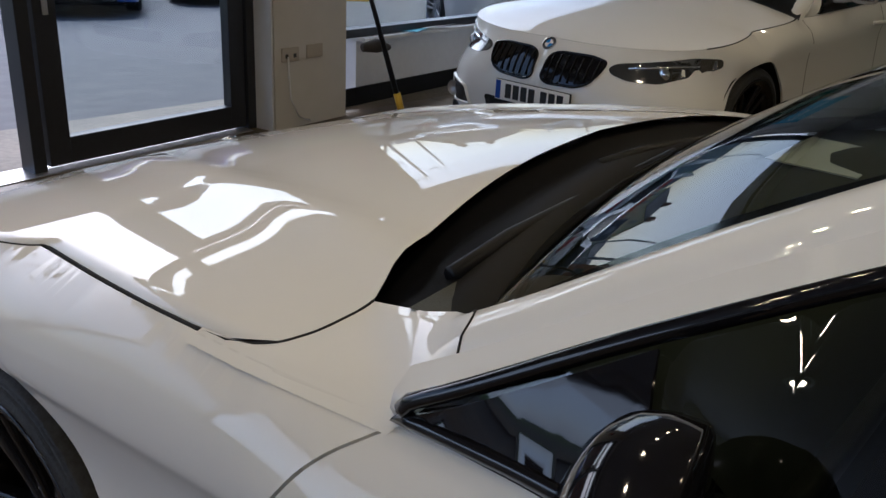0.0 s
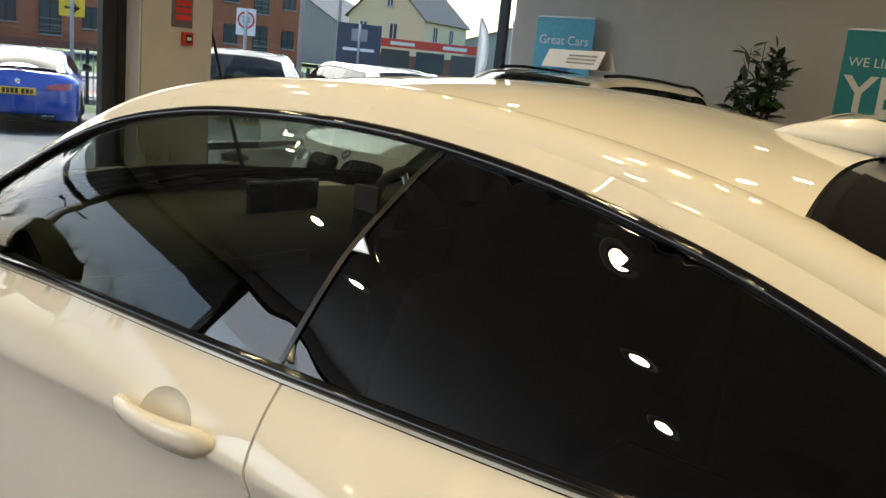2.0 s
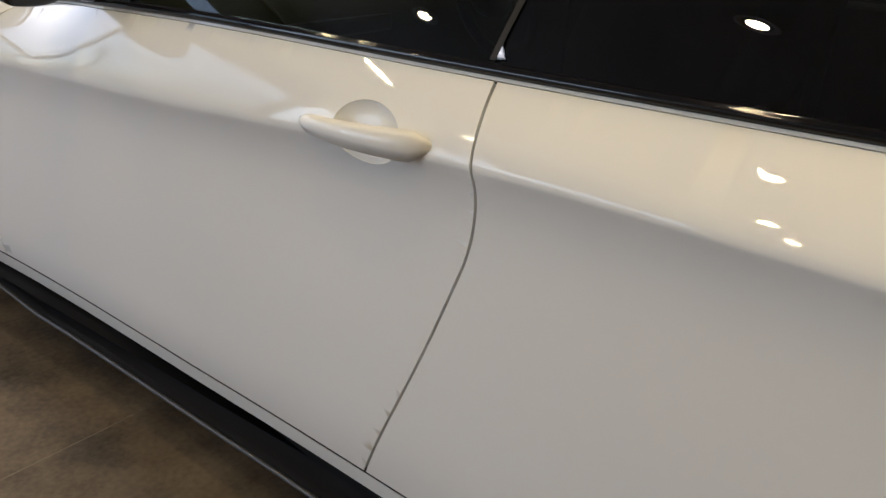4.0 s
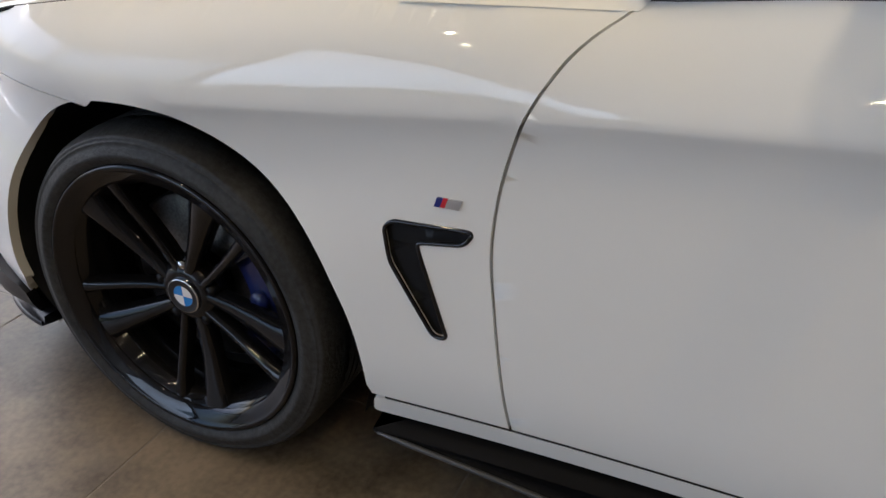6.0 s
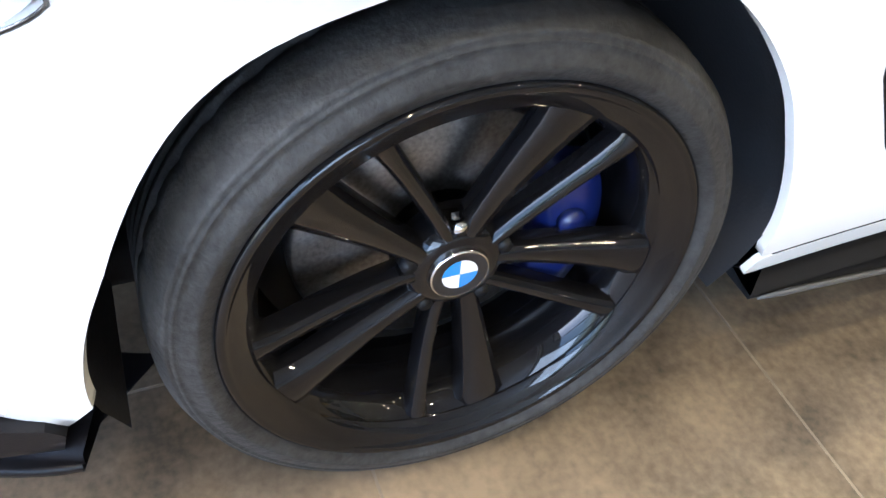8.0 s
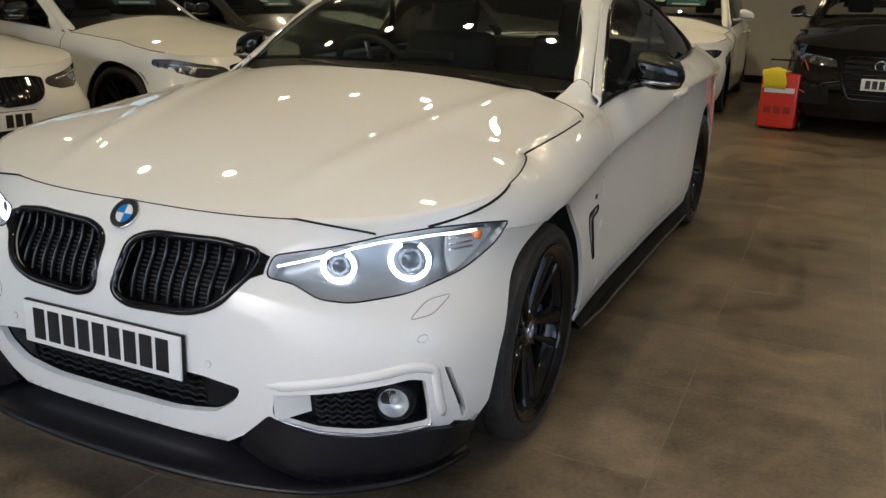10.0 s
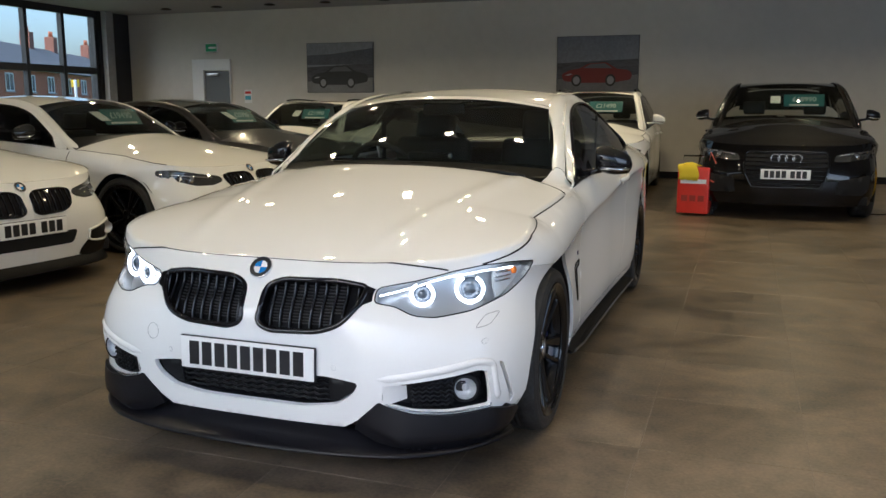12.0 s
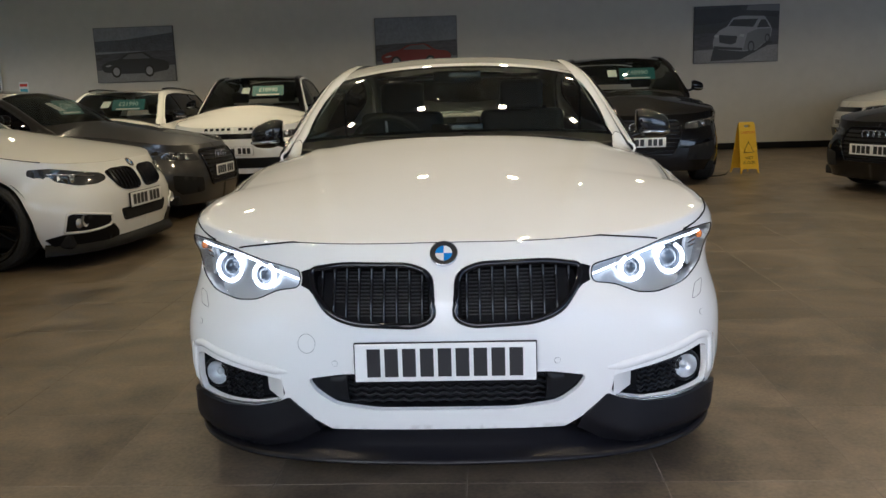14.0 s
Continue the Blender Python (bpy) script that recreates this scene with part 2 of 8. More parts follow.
def rounded(poly, r=0.02, seg=4, closed=True):
    """A polyline with its corners rounded off."""
    out = []
    n = len(poly)
    for i, p in enumerate(poly):
        p = np.array(p, float)
        if not closed and i in (0, n - 1):
            out.append(tuple(p))
            continue
        a, b = np.array(poly[i - 1], float), np.array(poly[(i + 1) % n], float)
        la, lb = np.linalg.norm(a - p), np.linalg.norm(b - p)
        q = min(r, la * 0.45, lb * 0.45)
        s, e = p + (a - p) / la * q, p + (b - p) / lb * q
        for k in range(seg + 1):
            t = k / seg
            out.append(tuple((1 - t) ** 2 * s + 2 * t * (1 - t) * p + t * t * e))
    return out


def resample(poly, step, closed=True):
    out = []
    n = len(poly)
    for i in range(n if closed else n - 1):
        a, b = np.array(poly[i], float), np.array(poly[(i + 1) % n], float)
        k = max(1, int(np.ceil(np.linalg.norm(b - a) / step)))
        out += [tuple(a + (b - a) * j / k) for j in range(k)]
    if not closed:
        out.append(tuple(poly[-1]))
    return out


def inside(pts, poly):
    x, y = pts[:, 0], pts[:, 1]
    r = np.zeros(len(pts), bool)
    n = len(poly)
    for i in range(n):
        (x0, y0), (x1, y1) = poly[i], poly[(i + 1) % n]
        if y0 == y1:
            continue
        hit = ((y0 > y) != (y1 > y)) & (x < (x1 - x0) * (y - y0) / (y1 - y0) + x0)
        r ^= hit
    return r


def sheet(F, outer, holes=(), step=0.04, edge=0.02, depth=0.012, flip=False, bm=None, ridge=None):
    """A panel: the surface F(a, b) over the outline, less the holes, its edges turned in by depth."""
    from mathutils.geometry import delaunay_2d_cdt
    loops = [resample(outer, edge)] + [resample(h, edge) for h in holes]
    o = np.array(outer)
    ax = np.arange(o[:, 0].min() + step / 2, o[:, 0].max(), step)
    bx = np.arange(o[:, 1].min() + step / 2, o[:, 1].max(), step)
    g = np.array([(a, b) for a in ax for b in bx]) if len(ax) and len(bx) else np.zeros((0, 2))
    if ridge is not None:
        g = g[np.abs(g[:, 1] - ridge(g[:, 0])) > 0.042]
        g = np.vstack([g] + [np.stack([ax, ridge(ax) + d], 1) for d in (-0.034, -0.020, -0.010, -0.003, 0.003, 0.012, 0.028)])
    if len(g):
        keep = inside(g, loops[0])
        for h in loops[1:]:
            keep &= ~inside(g, h)
        rim = np.array([p for l in loops for p in l])
        g = g[keep]
        if len(g):
            near = np.array([np.min(np.sum((rim - p) ** 2, axis=1)) for p in g])
            g = g[near > (0.45 * step if ridge is None else 1.15 * edge) ** 2]
    pts, edges = [], []
    for l in loops:
        s = len(pts)
        pts += [Vector((float(p[0]), float(p[1]))) for p in l]
        edges += [(s + i, s + (i + 1) % len(l)) for i in range(len(l))]
    pts += [Vector((float(p[0]), float(p[1]))) for p in g]
    vs, _, fs, *_ = delaunay_2d_cdt(pts, edges, [], 0, 1e-6)
    P2 = np.array([(v.x, v.y) for v in vs])
    cen = np.array([P2[list(f)].mean(axis=0) for f in fs])
    ok = inside(cen, loops[0])
    for h in loops[1:]:
        ok &= ~inside(cen, h)
    P3 = F(P2[:, 0], P2[:, 1])
    own = bm or bmesh.new()
    bv = [own.verts.new(p) for p in P3]
    new_faces = []
    for f, k in zip(fs, ok):
        if k:
            q = [bv[i] for i in (f[::-1] if flip else f)]
            try:
                new_faces.append(own.faces.new(q))
            except ValueError:
                pass
    for v in bv:
        if not v.link_faces:
            own.verts.remove(v)
    if depth:
        own.normal_update()
        norm = {v: v.normal.copy() for f in new_faces for v in f.verts}
        rim_edges = [e for f in new_faces for e in f.edges if len(e.link_faces) == 1]
        inner = {}
        for e in rim_edges:
            for v in e.verts:
                if v not in inner:
                    inner[v] = own.verts.new(v.co - norm[v] * depth)
        for e in rim_edges:
            f = e.link_faces[0]
            a, b = e.verts
            for l in f.loops:
                if l.edge == e:
                    a, b = l.vert, l.link_loop_next.vert
            # the lip keeps a crisp edge by using its own copies of the rim
            c, d2 = own.verts.new(a.co), own.verts.new(b.co)
            own.faces.new((d2, c, inner[a], inner[b]))
    return own


# cars: nose towards -y, front axle at y = 0, wheels on z = 0
COUPE = dict(
    tail=3.25, end=3.86, wb=2.81, half=0.905, wheel=0.335,
    depth=curve((0.10, 0.74), (0.25, 0.775), (0.36, 0.79), (0.50, 0.785), (0.58, 0.768), (0.64, 0.735), (0.70, 0.695), (0.76, 0.645)),
    power=curve((0.10, 3.1), (0.50, 3.1), (0.60, 2.75), (0.66, 2.5), (0.72, 2.6), (0.80, 2.9)),
    width=curve((-0.2, 0.914), (0.0, 0.920), (0.3, 0.909), (0.6, 0.895), (1.5, 0.900), (2.8, 0.918), (3.3, 0.885)),
    topz=curve((-1.45, 0.748), (-1.0, 0.75), (-0.7, 0.765), (-0.45, 0.795), (-0.2, 0.825), (0.0, 0.845), (0.3, 0.872), (0.45, 0.884), (0.6, 0.889), (0.76, 0.892), (0.95, 0.912), (1.3, 0.938), (2.0, 0.962), (2.8, 0.985), (3.3, 0.995), (4.8, 1.0)),
    topx=curve((-0.1, 0.79), (0.0, 0.80), (0.25, 0.822), (0.45, 0.828), (0.6, 0.820), (0.75, 0.805), (0.88, 0.814), (1.05, 0.835), (1.4, 0.847), (2.0, 0.84), (2.8, 0.79), (3.3, 0.72)),
    crease=curve((-0.3, 0.69), (0.0, 0.71), (0.4, 0.738), (0.7, 0.762), (1.0, 0.78), (1.3, 0.80), (1.6, 0.826), (2.0, 0.858), (2.8, 0.872), (3.4, 0.872)),
    mid=curve((-0.66, 0.748), (-0.4, 0.823), (0.0, 0.915), (0.3, 0.972), (0.48, 1.000), (0.62, 1.012)),
    cowl=(0.635, 0.14, 1.0), header=(1.235, 0.055, 1.327, 0.600), rear_header=(2.49, 0.045, 1.318, 0.555), deck=(3.16, 0.12, 1.035, 0.60),
    rail_mid=(1.90, 1.380), rail=curve((0.60, 0.765), (0.775, 0.735), (1.0, 0.685), (1.28, 0.622), (1.5, 0.590), (1.9, 0.567), (2.45, 0.57), (2.9, 0.61), (3.3, 0.66)),
    railz=curve((0.60, 0.875), (0.775, 0.968), (1.0, 1.112), (1.25, 1.248), (1.5, 1.310), (1.7, 1.328), (1.95, 1.332), (2.45, 1.262), (2.9, 1.118), (3.3, 1.0)),
    sill=0.205)


class Shell:
    """The outer skin of a car: maps from a plan of its flank to points in space."""

    def __init__(self, P):
        self.P = P
        th = np.linspace(0, math.pi / 2, 400)
        x, y = self.nose(th, np.full(400, 0.5))
        arc = np.concatenate([[0], np.cumsum(np.hypot(np.diff(x), np.diff(y)))])
        self.u0 = -arc[-1]
        self.th, self.us = th, arc - arc[-1]

    def side(self, y, z):
        P = self.P
        W, c, zt, xt = P["width"](y), P["crease"](y), P["topz"](y), P["topx"](y)
        lo = np.clip((c - z) / np.maximum(c - P["sill"], 0.05), 0, 1.3)
        d, e2 = np.maximum(c - z, 0), np.clip((y - 0.05) / 0.45, 0, 1)
        soft = 0.027 * np.exp(-((lo - 0.20) / 0.17) ** 2) * np.clip(lo * 22, 0, 1)
        crisp = 0.019 * (1 - np.exp(-d / 0.040)) * np.exp(-(d / 0.26) ** 2)
        x_lo = W - soft * (1 - e2) - crisp * e2 - 0.010 * lo - 0.055 * np.clip(lo - 0.72, 0, 1) ** 2 * 6
        hi = np.clip((z - c) / np.maximum(zt - c, 0.05), 0, 1)
        e = np.clip((y - 0.55) / 0.3, 0, 1)
        a, b = 2.0 - 0.55 * e, 1.5 - 0.45 * e
        x_hi = xt + (W - xt) * np.maximum(1 - hi ** a, 0) ** (1 / b)
        return np.where(z > c, x_hi, x_lo)

    def nose(self, th, z):
        P = self.P
        xs = self.side(np.zeros_like(z), z)
        n = P["power"](z)
        return xs * np.sin(th) ** (2 / n), -P["depth"](z) * np.maximum(np.cos(th), 0) ** (2 / n)

    def back(self, th, z):
        P = self.P
        xs = self.side(np.full_like(z, P["tail"]), z)
        dep = (P["end"] - P["tail"]) * (1 - 0.25 * np.clip((z - 0.75) / 0.3, 0, 1) - 0.1 * np.clip((0.4 - z) / 0.2, 0, 1))
        return xs * np.cos(th) ** 0.75, P["tail"] + dep * np.sin(th) ** 0.75

    def __call__(self, u, z, off=0.0):
        """u: along the flank, y on the side, less than 0 round the nose (u0 at its middle); below u0 it goes on round the far side."""
        u, z = np.asarray(u, float), np.asarray(z, float) + 0 * np.asarray(u, float)
        u = u + 0 * z
        sign = np.where(u < self.u0, -1.0, 1.0)
        u = np.where(u < self.u0, 2 * self.u0 - u, u)
        zz = np.minimum(z, self.P["topz"](u))
        th = np.interp(u, self.us, self.th)
        xn, yn = self.nose(th, zz)
        T = self.P["tail"]
        tt = np.clip((u - T) / 1.45, 0, 1) * math.pi / 2
        xb, yb = self.back(tt, zz)
        x = np.where(u < 0, xn, np.where(u > T, xb, self.side(np.clip(u, 0, T), zz)))
        y = np.where(u < 0, yn, np.where(u > T, yb, u))
        if np.any(np.asarray(off) != 0):
            e = 0.004
            p = np.stack([x, y], -1)
            q1, q0 = self(u + e, zz), self(u - e, zz)
            s1, s0 = self(u, zz + e), self(u, zz - e)
            du = q1 - q0
            dz = s1 - s0
            nn = np.cross(du, dz)
            nn /= np.linalg.norm(nn, axis=-1, keepdims=True) + 1e-9
            nn = nn * np.where(nn[..., :1] * (x[..., None] + 1e-4) - nn[..., 1:2] * (0.9 - y[..., None]) < 0, -1, 1)
            r = np.stack([x, y, zz], -1) + nn * np.asarray(off)[..., None]
            return r * np.stack([sign, np.ones_like(sign), np.ones_like(sign)], -1)
        return np.stack([x * sign, y, zz], -1)

    def u_of_x(self, x, z):
        """The place along the flank, round the nose, at which the half width is x."""
        xs, _ = self.nose(self.th, np.full(len(self.th), float(min(z, 0.75))))
        return float(np.interp(abs(x), xs, self.us))

    def u_of_y(self, y, z):
        """The place along the flank at which the skin, ahead of the axle, is at y."""
        if y >= 0:
            return y
        _, ys = self.nose(self.th, np.full(len(self.th), float(min(z, 0.75))))
        return float(np.interp(y, ys, self.us))

    def yz(self, pts):
        return [(self.u_of_y(y, z), z) for y, z in pts]

    def xz(self, pts):
        """An outline given as (x, z), seen from the front, in the plan of the flank."""
        out = []
        for x, z in pts:
            u = self.u_of_x(x, z)
            out.append((u if x >= 0 else 2 * self.u0 - u, z))
        return out

    def top(self, u):
        u = np.asarray(u, float)
        return self(u, self.P["topz"](np.where(u < self.u0, 2 * self.u0 - u, u)))


def mirror_x(bm):
    bmesh.ops.transform(bm, matrix=Matrix.Diagonal((-1, 1, 1, 1)), verts=bm.verts)
    bmesh.ops.reverse_faces(bm, faces=bm.faces)
    return bm


def arch(y, r=1.0):
    """Outline of a wheel arch on the flank."""
    a = np.linspace(-0.15, math.pi + 0.15, 60)
    pts = [(y + 0.012 - 0.374 * r * math.cos(t) * (1 + 0.05 * max(0.0, 0.35 - math.sin(t)) / 0.35), 0.335 * r + 0.369 * r * math.sin(t)) for t in a]
    pts = [(u - 0.016 * max(0.0, (u - y) / 0.386), z) for u, z in pts]
    return [(y - 0.385 * r, 0.0)] + pts + [(y + 0.405 * r, 0.0)]


def clip_band(a, b, lower, upper, n=60):
    """An outline between two curves from a to b."""
    us = np.linspace(a, b, n)
    return [(u, float(lower(u))) for u in us] + [(u, float(upper(u))) for u in us[::-1]]


def wheel_parts(parent, side, y, spokes, r=0.335, detail=True, width=0.235, at=0.905, rim_mat=None, cap=True, turn=0.0):
    """A wheel on the axle at y; side 1 or -1."""
    rim_mat = rim_mat or WHEELBLACK
    hub = new("wheel")
    hub.parent = parent
    hub.matrix_local = Matrix.Translation((side * (at - width / 2), y, r)) @ (Matrix() if side > 0 else Matrix.Rotation(math.pi, 4, 'Z'))
    h, k = width / 2, r / 0.335
    prof = [(0.244, -h + 0.01), (0.262, -h), (0.30, -h - 0.004), (0.322, -h + 0.012), (0.332, -h + 0.03), (0.335, -h + 0.06)]
    for i in range(5):
        c = -h + 0.075 + i * (width - 0.15) / 4
        prof += [(0.335, c - 0.010), (0.329, c - 0.007), (0.329, c - 0.002), (0.335, c + 0.001)]
    prof += [(0.335, h - 0.055), (0.331, h - 0.028), (0.322, h - 0.012), (0.3185, h - 0.0065), (0.3165, h - 0.0075), (0.3145, h - 0.0045), (0.3115, h - 0.0035), (0.3095, h - 0.0045), (0.305, h - 0.001), (0.294, h + 0.002), (0.291, h + 0.0035), (0.286, h + 0.001), (0.278, h - 0.002), (0.268, h - 0.012), (0.255, h - 0.02)]
    tyre = lathe([(a * k, b) for a, b in prof], 160 if detail else 48)
    if detail:
        for v in tyre.verts:
            rr = math.hypot(v.co.y, v.co.z)
            if rr > 0.3205 and abs(v.co.x) > h - 0.075 and round(math.atan2(v.co.z, v.co.y) / (2 * math.pi) * 160) % 4 == 0:
                v.co.y *= 0.992
                v.co.z *= 0.992
    part("tyre", tyre, RUBBER, hub)
    lip = [(0.236, -h + 0.02), (0.225, -0.02), (0.222, h - 0.05), (0.238, h - 0.022), (0.258, h - 0.016), (0.274, h - 0.012), (0.274, h - 0.002), (0.268, h + 0.001), (0.263, h - 0.002), (0.258, h - 0.007), (0.243, h - 0.010), (0.236, h - 0.02)]
    rim = part("rim", lathe([(a * k, b) for a, b in lip], 96 if detail else 48), rim_mat, hub)
    bm = bmesh.new()
    for i in range(spokes):
        ang = turn - math.pi / 2 + 2 * math.pi * i / spokes
        for sgn in (-1, 1):
            rows = []
            for j in range(9):
                t = j / 8
                rr = (0.042 + 0.207 * t) * k
                off = sgn * (0.015 + 0.030 * t ** 0.8)
                w = (0.012 + 0.019 * t ** 1.2 + 0.010 * t ** 12) if sgn > 0 else (0.0085 + 0.003 * t + 0.010 * t ** 12)
                out = h - 0.018 - 0.030 * math.sin(math.pi * (1 - t) * 0.55) * (1 - 0.4 * t)
                ring = []
                for (dw, dx) in ((-1, -0.030), (-1, -0.006), (-0.55, 0.0), (0.55, 0.0), (1, -0.006), (1, -0.030)):
                    lean = -0.007 if dw * sgn < 0 and abs(dw) == 1 and dx > -0.02 else 0
                    ring.append(Vector((out + dx + lean, rr * math.cos(ang) - (off + w * dw) * math.sin(ang), rr * math.sin(ang) + (off + w * dw) * math.cos(ang))))
                rows.append(ring)
            loft(rows, bm)
    bmesh.ops.recalc_face_normals(bm, faces=bm.faces)
    part("spokes", bm, rim_mat, rim)
    part("hub_disc", lathe([(0.001, h - 0.046), (0.034, h - 0.046), (0.037, h - 0.044), (0.050, h - 0.048), (0.060, h - 0.058), (0.064, h - 0.09)], 40), rim_mat, rim)
    if detail:
        for i in range(spokes):
            ang = turn + math.pi / 2 + 2 * math.pi * i / spokes
            m = Matrix.Translation((h - 0.058, 0.058 * math.cos(ang), 0.058 * math.sin(ang))) @ Matrix.Rotation(math.pi / 2, 4, 'Y')
            part("wheel_bolt", cyl(0.010, 0.009, 0.02, 6, m), CHROME if i == 0 else MATTE, rim)
    if cap:
        roundel(rim, Matrix.Translation((h - 0.044, 0, 0)) @ Matrix.Rotation(math.pi / 2, 4, 'Y') @ Matrix.Rotation(math.pi / 2, 4, 'Z'), 0.034)
    if detail:
        part("brake_disc", lathe([(0.06, 0.005), (0.165, 0.005), (0.17, 0.0), (0.17, -0.02), (0.06, -0.02)], 48), DISC, hub)
        bm = bmesh.new()
        rows = []
        for j in range(13):
            t = -0.62 + 1.24 * j / 12
            rows.append([Vector((dx, rr * math.cos(t), rr * math.sin(t))) for rr, dx in ((0.115, -0.045), (0.115, 0.032), (0.125, 0.042), (0.165, 0.045), (0.19, 0.038), (0.196, 0.02), (0.196, -0.045))])
        loft(rows, bm)
        bmesh.ops.holes_fill(bm, edges=bm.edges)
        bmesh.ops.recalc_face_normals(bm, faces=bm.faces)
        part("brake_caliper", bm, CALIPER, hub, "blue painted brake caliper")
        part("caliper_bolt", cyl(0.018, 0.017, 0.012, 16, Matrix.Translation((0.048, 0.148, 0.012)) @ Matrix.Rotation(math.pi / 2, 4, 'Y')), CALIPER, hub)
    part("wheel_barrel", lathe([(0.05, -h + 0.03), (0.215 * k, -h + 0.02), (0.215 * k, -0.02)], 40), DARK, hub)
    return hub


def roundel(parent, m, r):
    """A round badge of blue and white quarters in a dark ring."""
    ob = part("badge", lathe([(0.001, 0.002), (r * 0.62, 0.002), (r * 0.63, 0.003), (r * 0.66, 0.003), (r * 0.9, 0.0035), (r * 0.93, 0.004), (r, 0.003), (r, -0.004)], 32, 'z', m=m), INK, parent, "round badge with dark ring")
    for q in range(4):
        bm = bmesh.new()
        c = bm.verts.new(m @ Vector((0, 0, 0.0034)))
        arc = [bm.verts.new(m @ Vector((0.61 * r * math.cos(a), 0.61 * r * math.sin(a), 0.0034))) for a in np.linspace(q * math.pi / 2, (q + 1) * math.pi / 2, 9)]
        for a, b in zip(arc, arc[1:]):
            bm.faces.new((c, a, b))
        part("badge_quarter", bm, ROUNDBLUE if q % 2 else ROUNDWHITE, ob)
    part("badge_rim", lathe([(r * 0.95, 0.0045), (r, 0.0045), (r * 1.02, 0.002), (r * 1.02, -0.004)], 32, 'z', m=m), CHROME, ob)
    return ob


def number_plate(parent, m, material=None, gaps=(), strip=False, count=7, tall=0.079, w=0.52, h=0.111):
    """A plate whose characters stand as plain bars. m: its middle, x along it, y up, z outwards."""
    ob = part("number_plate", box(-w / 2, w / 2, -h / 2, h / 2, -0.004, 0.002, 0.0015), material or PLATE, parent, "number plate with dark bars")
    ob.matrix_local = m
    wide = (w - 0.06 - (0.04 if strip else 0)) / (count + 0.5 * len(gaps))
    x = -w / 2 + 0.03 + (0.04 if strip else 0)
    for i in range(count):
        part("plate_bar", box(x + wide * 0.1, x + wide * 0.86, -tall / 2, tall / 2, 0.002, 0.0035), INK, ob, smooth=False)
        x += wide * (1.5 if i in gaps else 1)
    if strip:
        part("plate_strip", box(-w / 2 + 0.004, -w / 2 + 0.04, -h / 2 + 0.004, h / 2 - 0.004, 0.002, 0.003), BLUEPAINT, ob, smooth=False)
    part("plate_surround", box(-w / 2 - 0.003, w / 2 + 0.003, -h / 2 - 0.003, h / 2 + 0.003, -0.014, -0.002, 0.003), MATTE, ob)
    return ob


def ribbon(S, pts, width=0.006, off=0.002, bm=None, step=0.02):
    """A narrow strip that lies on a skin along a line of its plan."""
    p = np.array(resample(pts, step, closed=False))
    d = np.gradient(p, axis=0)
    d /= np.linalg.norm(d, axis=1, keepdims=True) + 1e-9
    nrm = np.stack([-d[:, 1], d[:, 0]], 1) * width / 2
    a, b = p + nrm, p - nrm
    A = S(a[:, 0], a[:, 1], np.full(len(a), off))
    B = S(b[:, 0], b[:, 1], np.full(len(b), off))
    own = loft([[Vector(q) for q in A], [Vector(q) for q in B]], bm)
    return own


def skin_tube(S, pts, r, off=0.0, closed=True, step=0.015, seg=8):
    p = np.array(resample(pts, step, closed))
    Q = S(p[:, 0], p[:, 1], np.full(len(p), off))
    return tube([Vector(q) for q in Q], r, seg, closed)


def greenhouse(P):
    """Maps of windscreen, roof, rear window and side glass."""
    cy, cb, cz = P["cowl"]
    hy, hb, hz, hx = P["header"]
    ry, rb, rz, rx = P["rear_header"]
    dy, db, dz, dx = P["deck"]
    base_x = float(P["rail"](cy + cb))

    def arcs(s, half, y, bow, z, drop):
        return np.stack([half * s, y + bow * s * s, z - drop * np.abs(s) ** 2.4], -1)

    def low(s):
        return arcs(s, base_x, cy, cb, cz, cz - float(P["railz"](cy + cb)))

    def head(s):
        return arcs(s, hx, hy, hb, hz, hz - float(P["railz"](hy + hb)))

    def rhead(s):
        return arcs(s, rx, ry, rb, rz, rz - float(P["railz"](ry + rb)))

    def deck(s):
        return arcs(s, dx, dy, db, dz, dz - float(P["railz"](dy + db)))

    def blend(A, B, bulge):
        def f(s, t):
            s, t = np.asarray(s, float), np.asarray(t, float)
            p = A(s) * (1 - t)[..., None] + B(s) * t[..., None]
            p[..., 2] += bulge * 4 * t * (1 - t)
            return p
        return f
    my, mz = P["rail_mid"]

    def roof(s, t):
        s, t = np.asarray(s, float), np.asarray(t, float)
        y = hy + hb * s * s + (ry + rb * s * s - hy - hb * s * s) * t
        zc = curve((hy, hz), (my, mz), (ry, rz))(hy + (ry - hy) * t)
        xr, zr = P["rail"](y), P["railz"](y)
        return np.stack([xr * s, y, zc - (zc - zr) * np.abs(s) ** 2.6], -1)

    def flank(y, z):
        y, z = np.asarray(y, float), np.asarray(z, float)
        z0, x0, z1, x1 = P["topz"](y), P["topx"](y), P["railz"](y), P["rail"](y) + 0.028
        t = np.clip((z - z0) / np.maximum(z1 - z0, 0.02), 0, 1)
        return np.stack([x0 + (x1 - x0) * t + 0.026 * np.sin(math.pi * t), y, z], -1)
    return blend(low, head, 0.035), roof, blend(rhead, deck, 0.03), flank, low, head, rhead, deck


def sheet2(F, a0, a1, b0, b1, na, nb, flip=False, depth=0.0):
    A, B = np.meshgrid(np.linspace(a0, a1, na), np.linspace(b0, b1, nb))
    Q = F(A, B)
    bm = loft([[Vector(q) for q in row] for row in Q], flip=flip)
    return bm


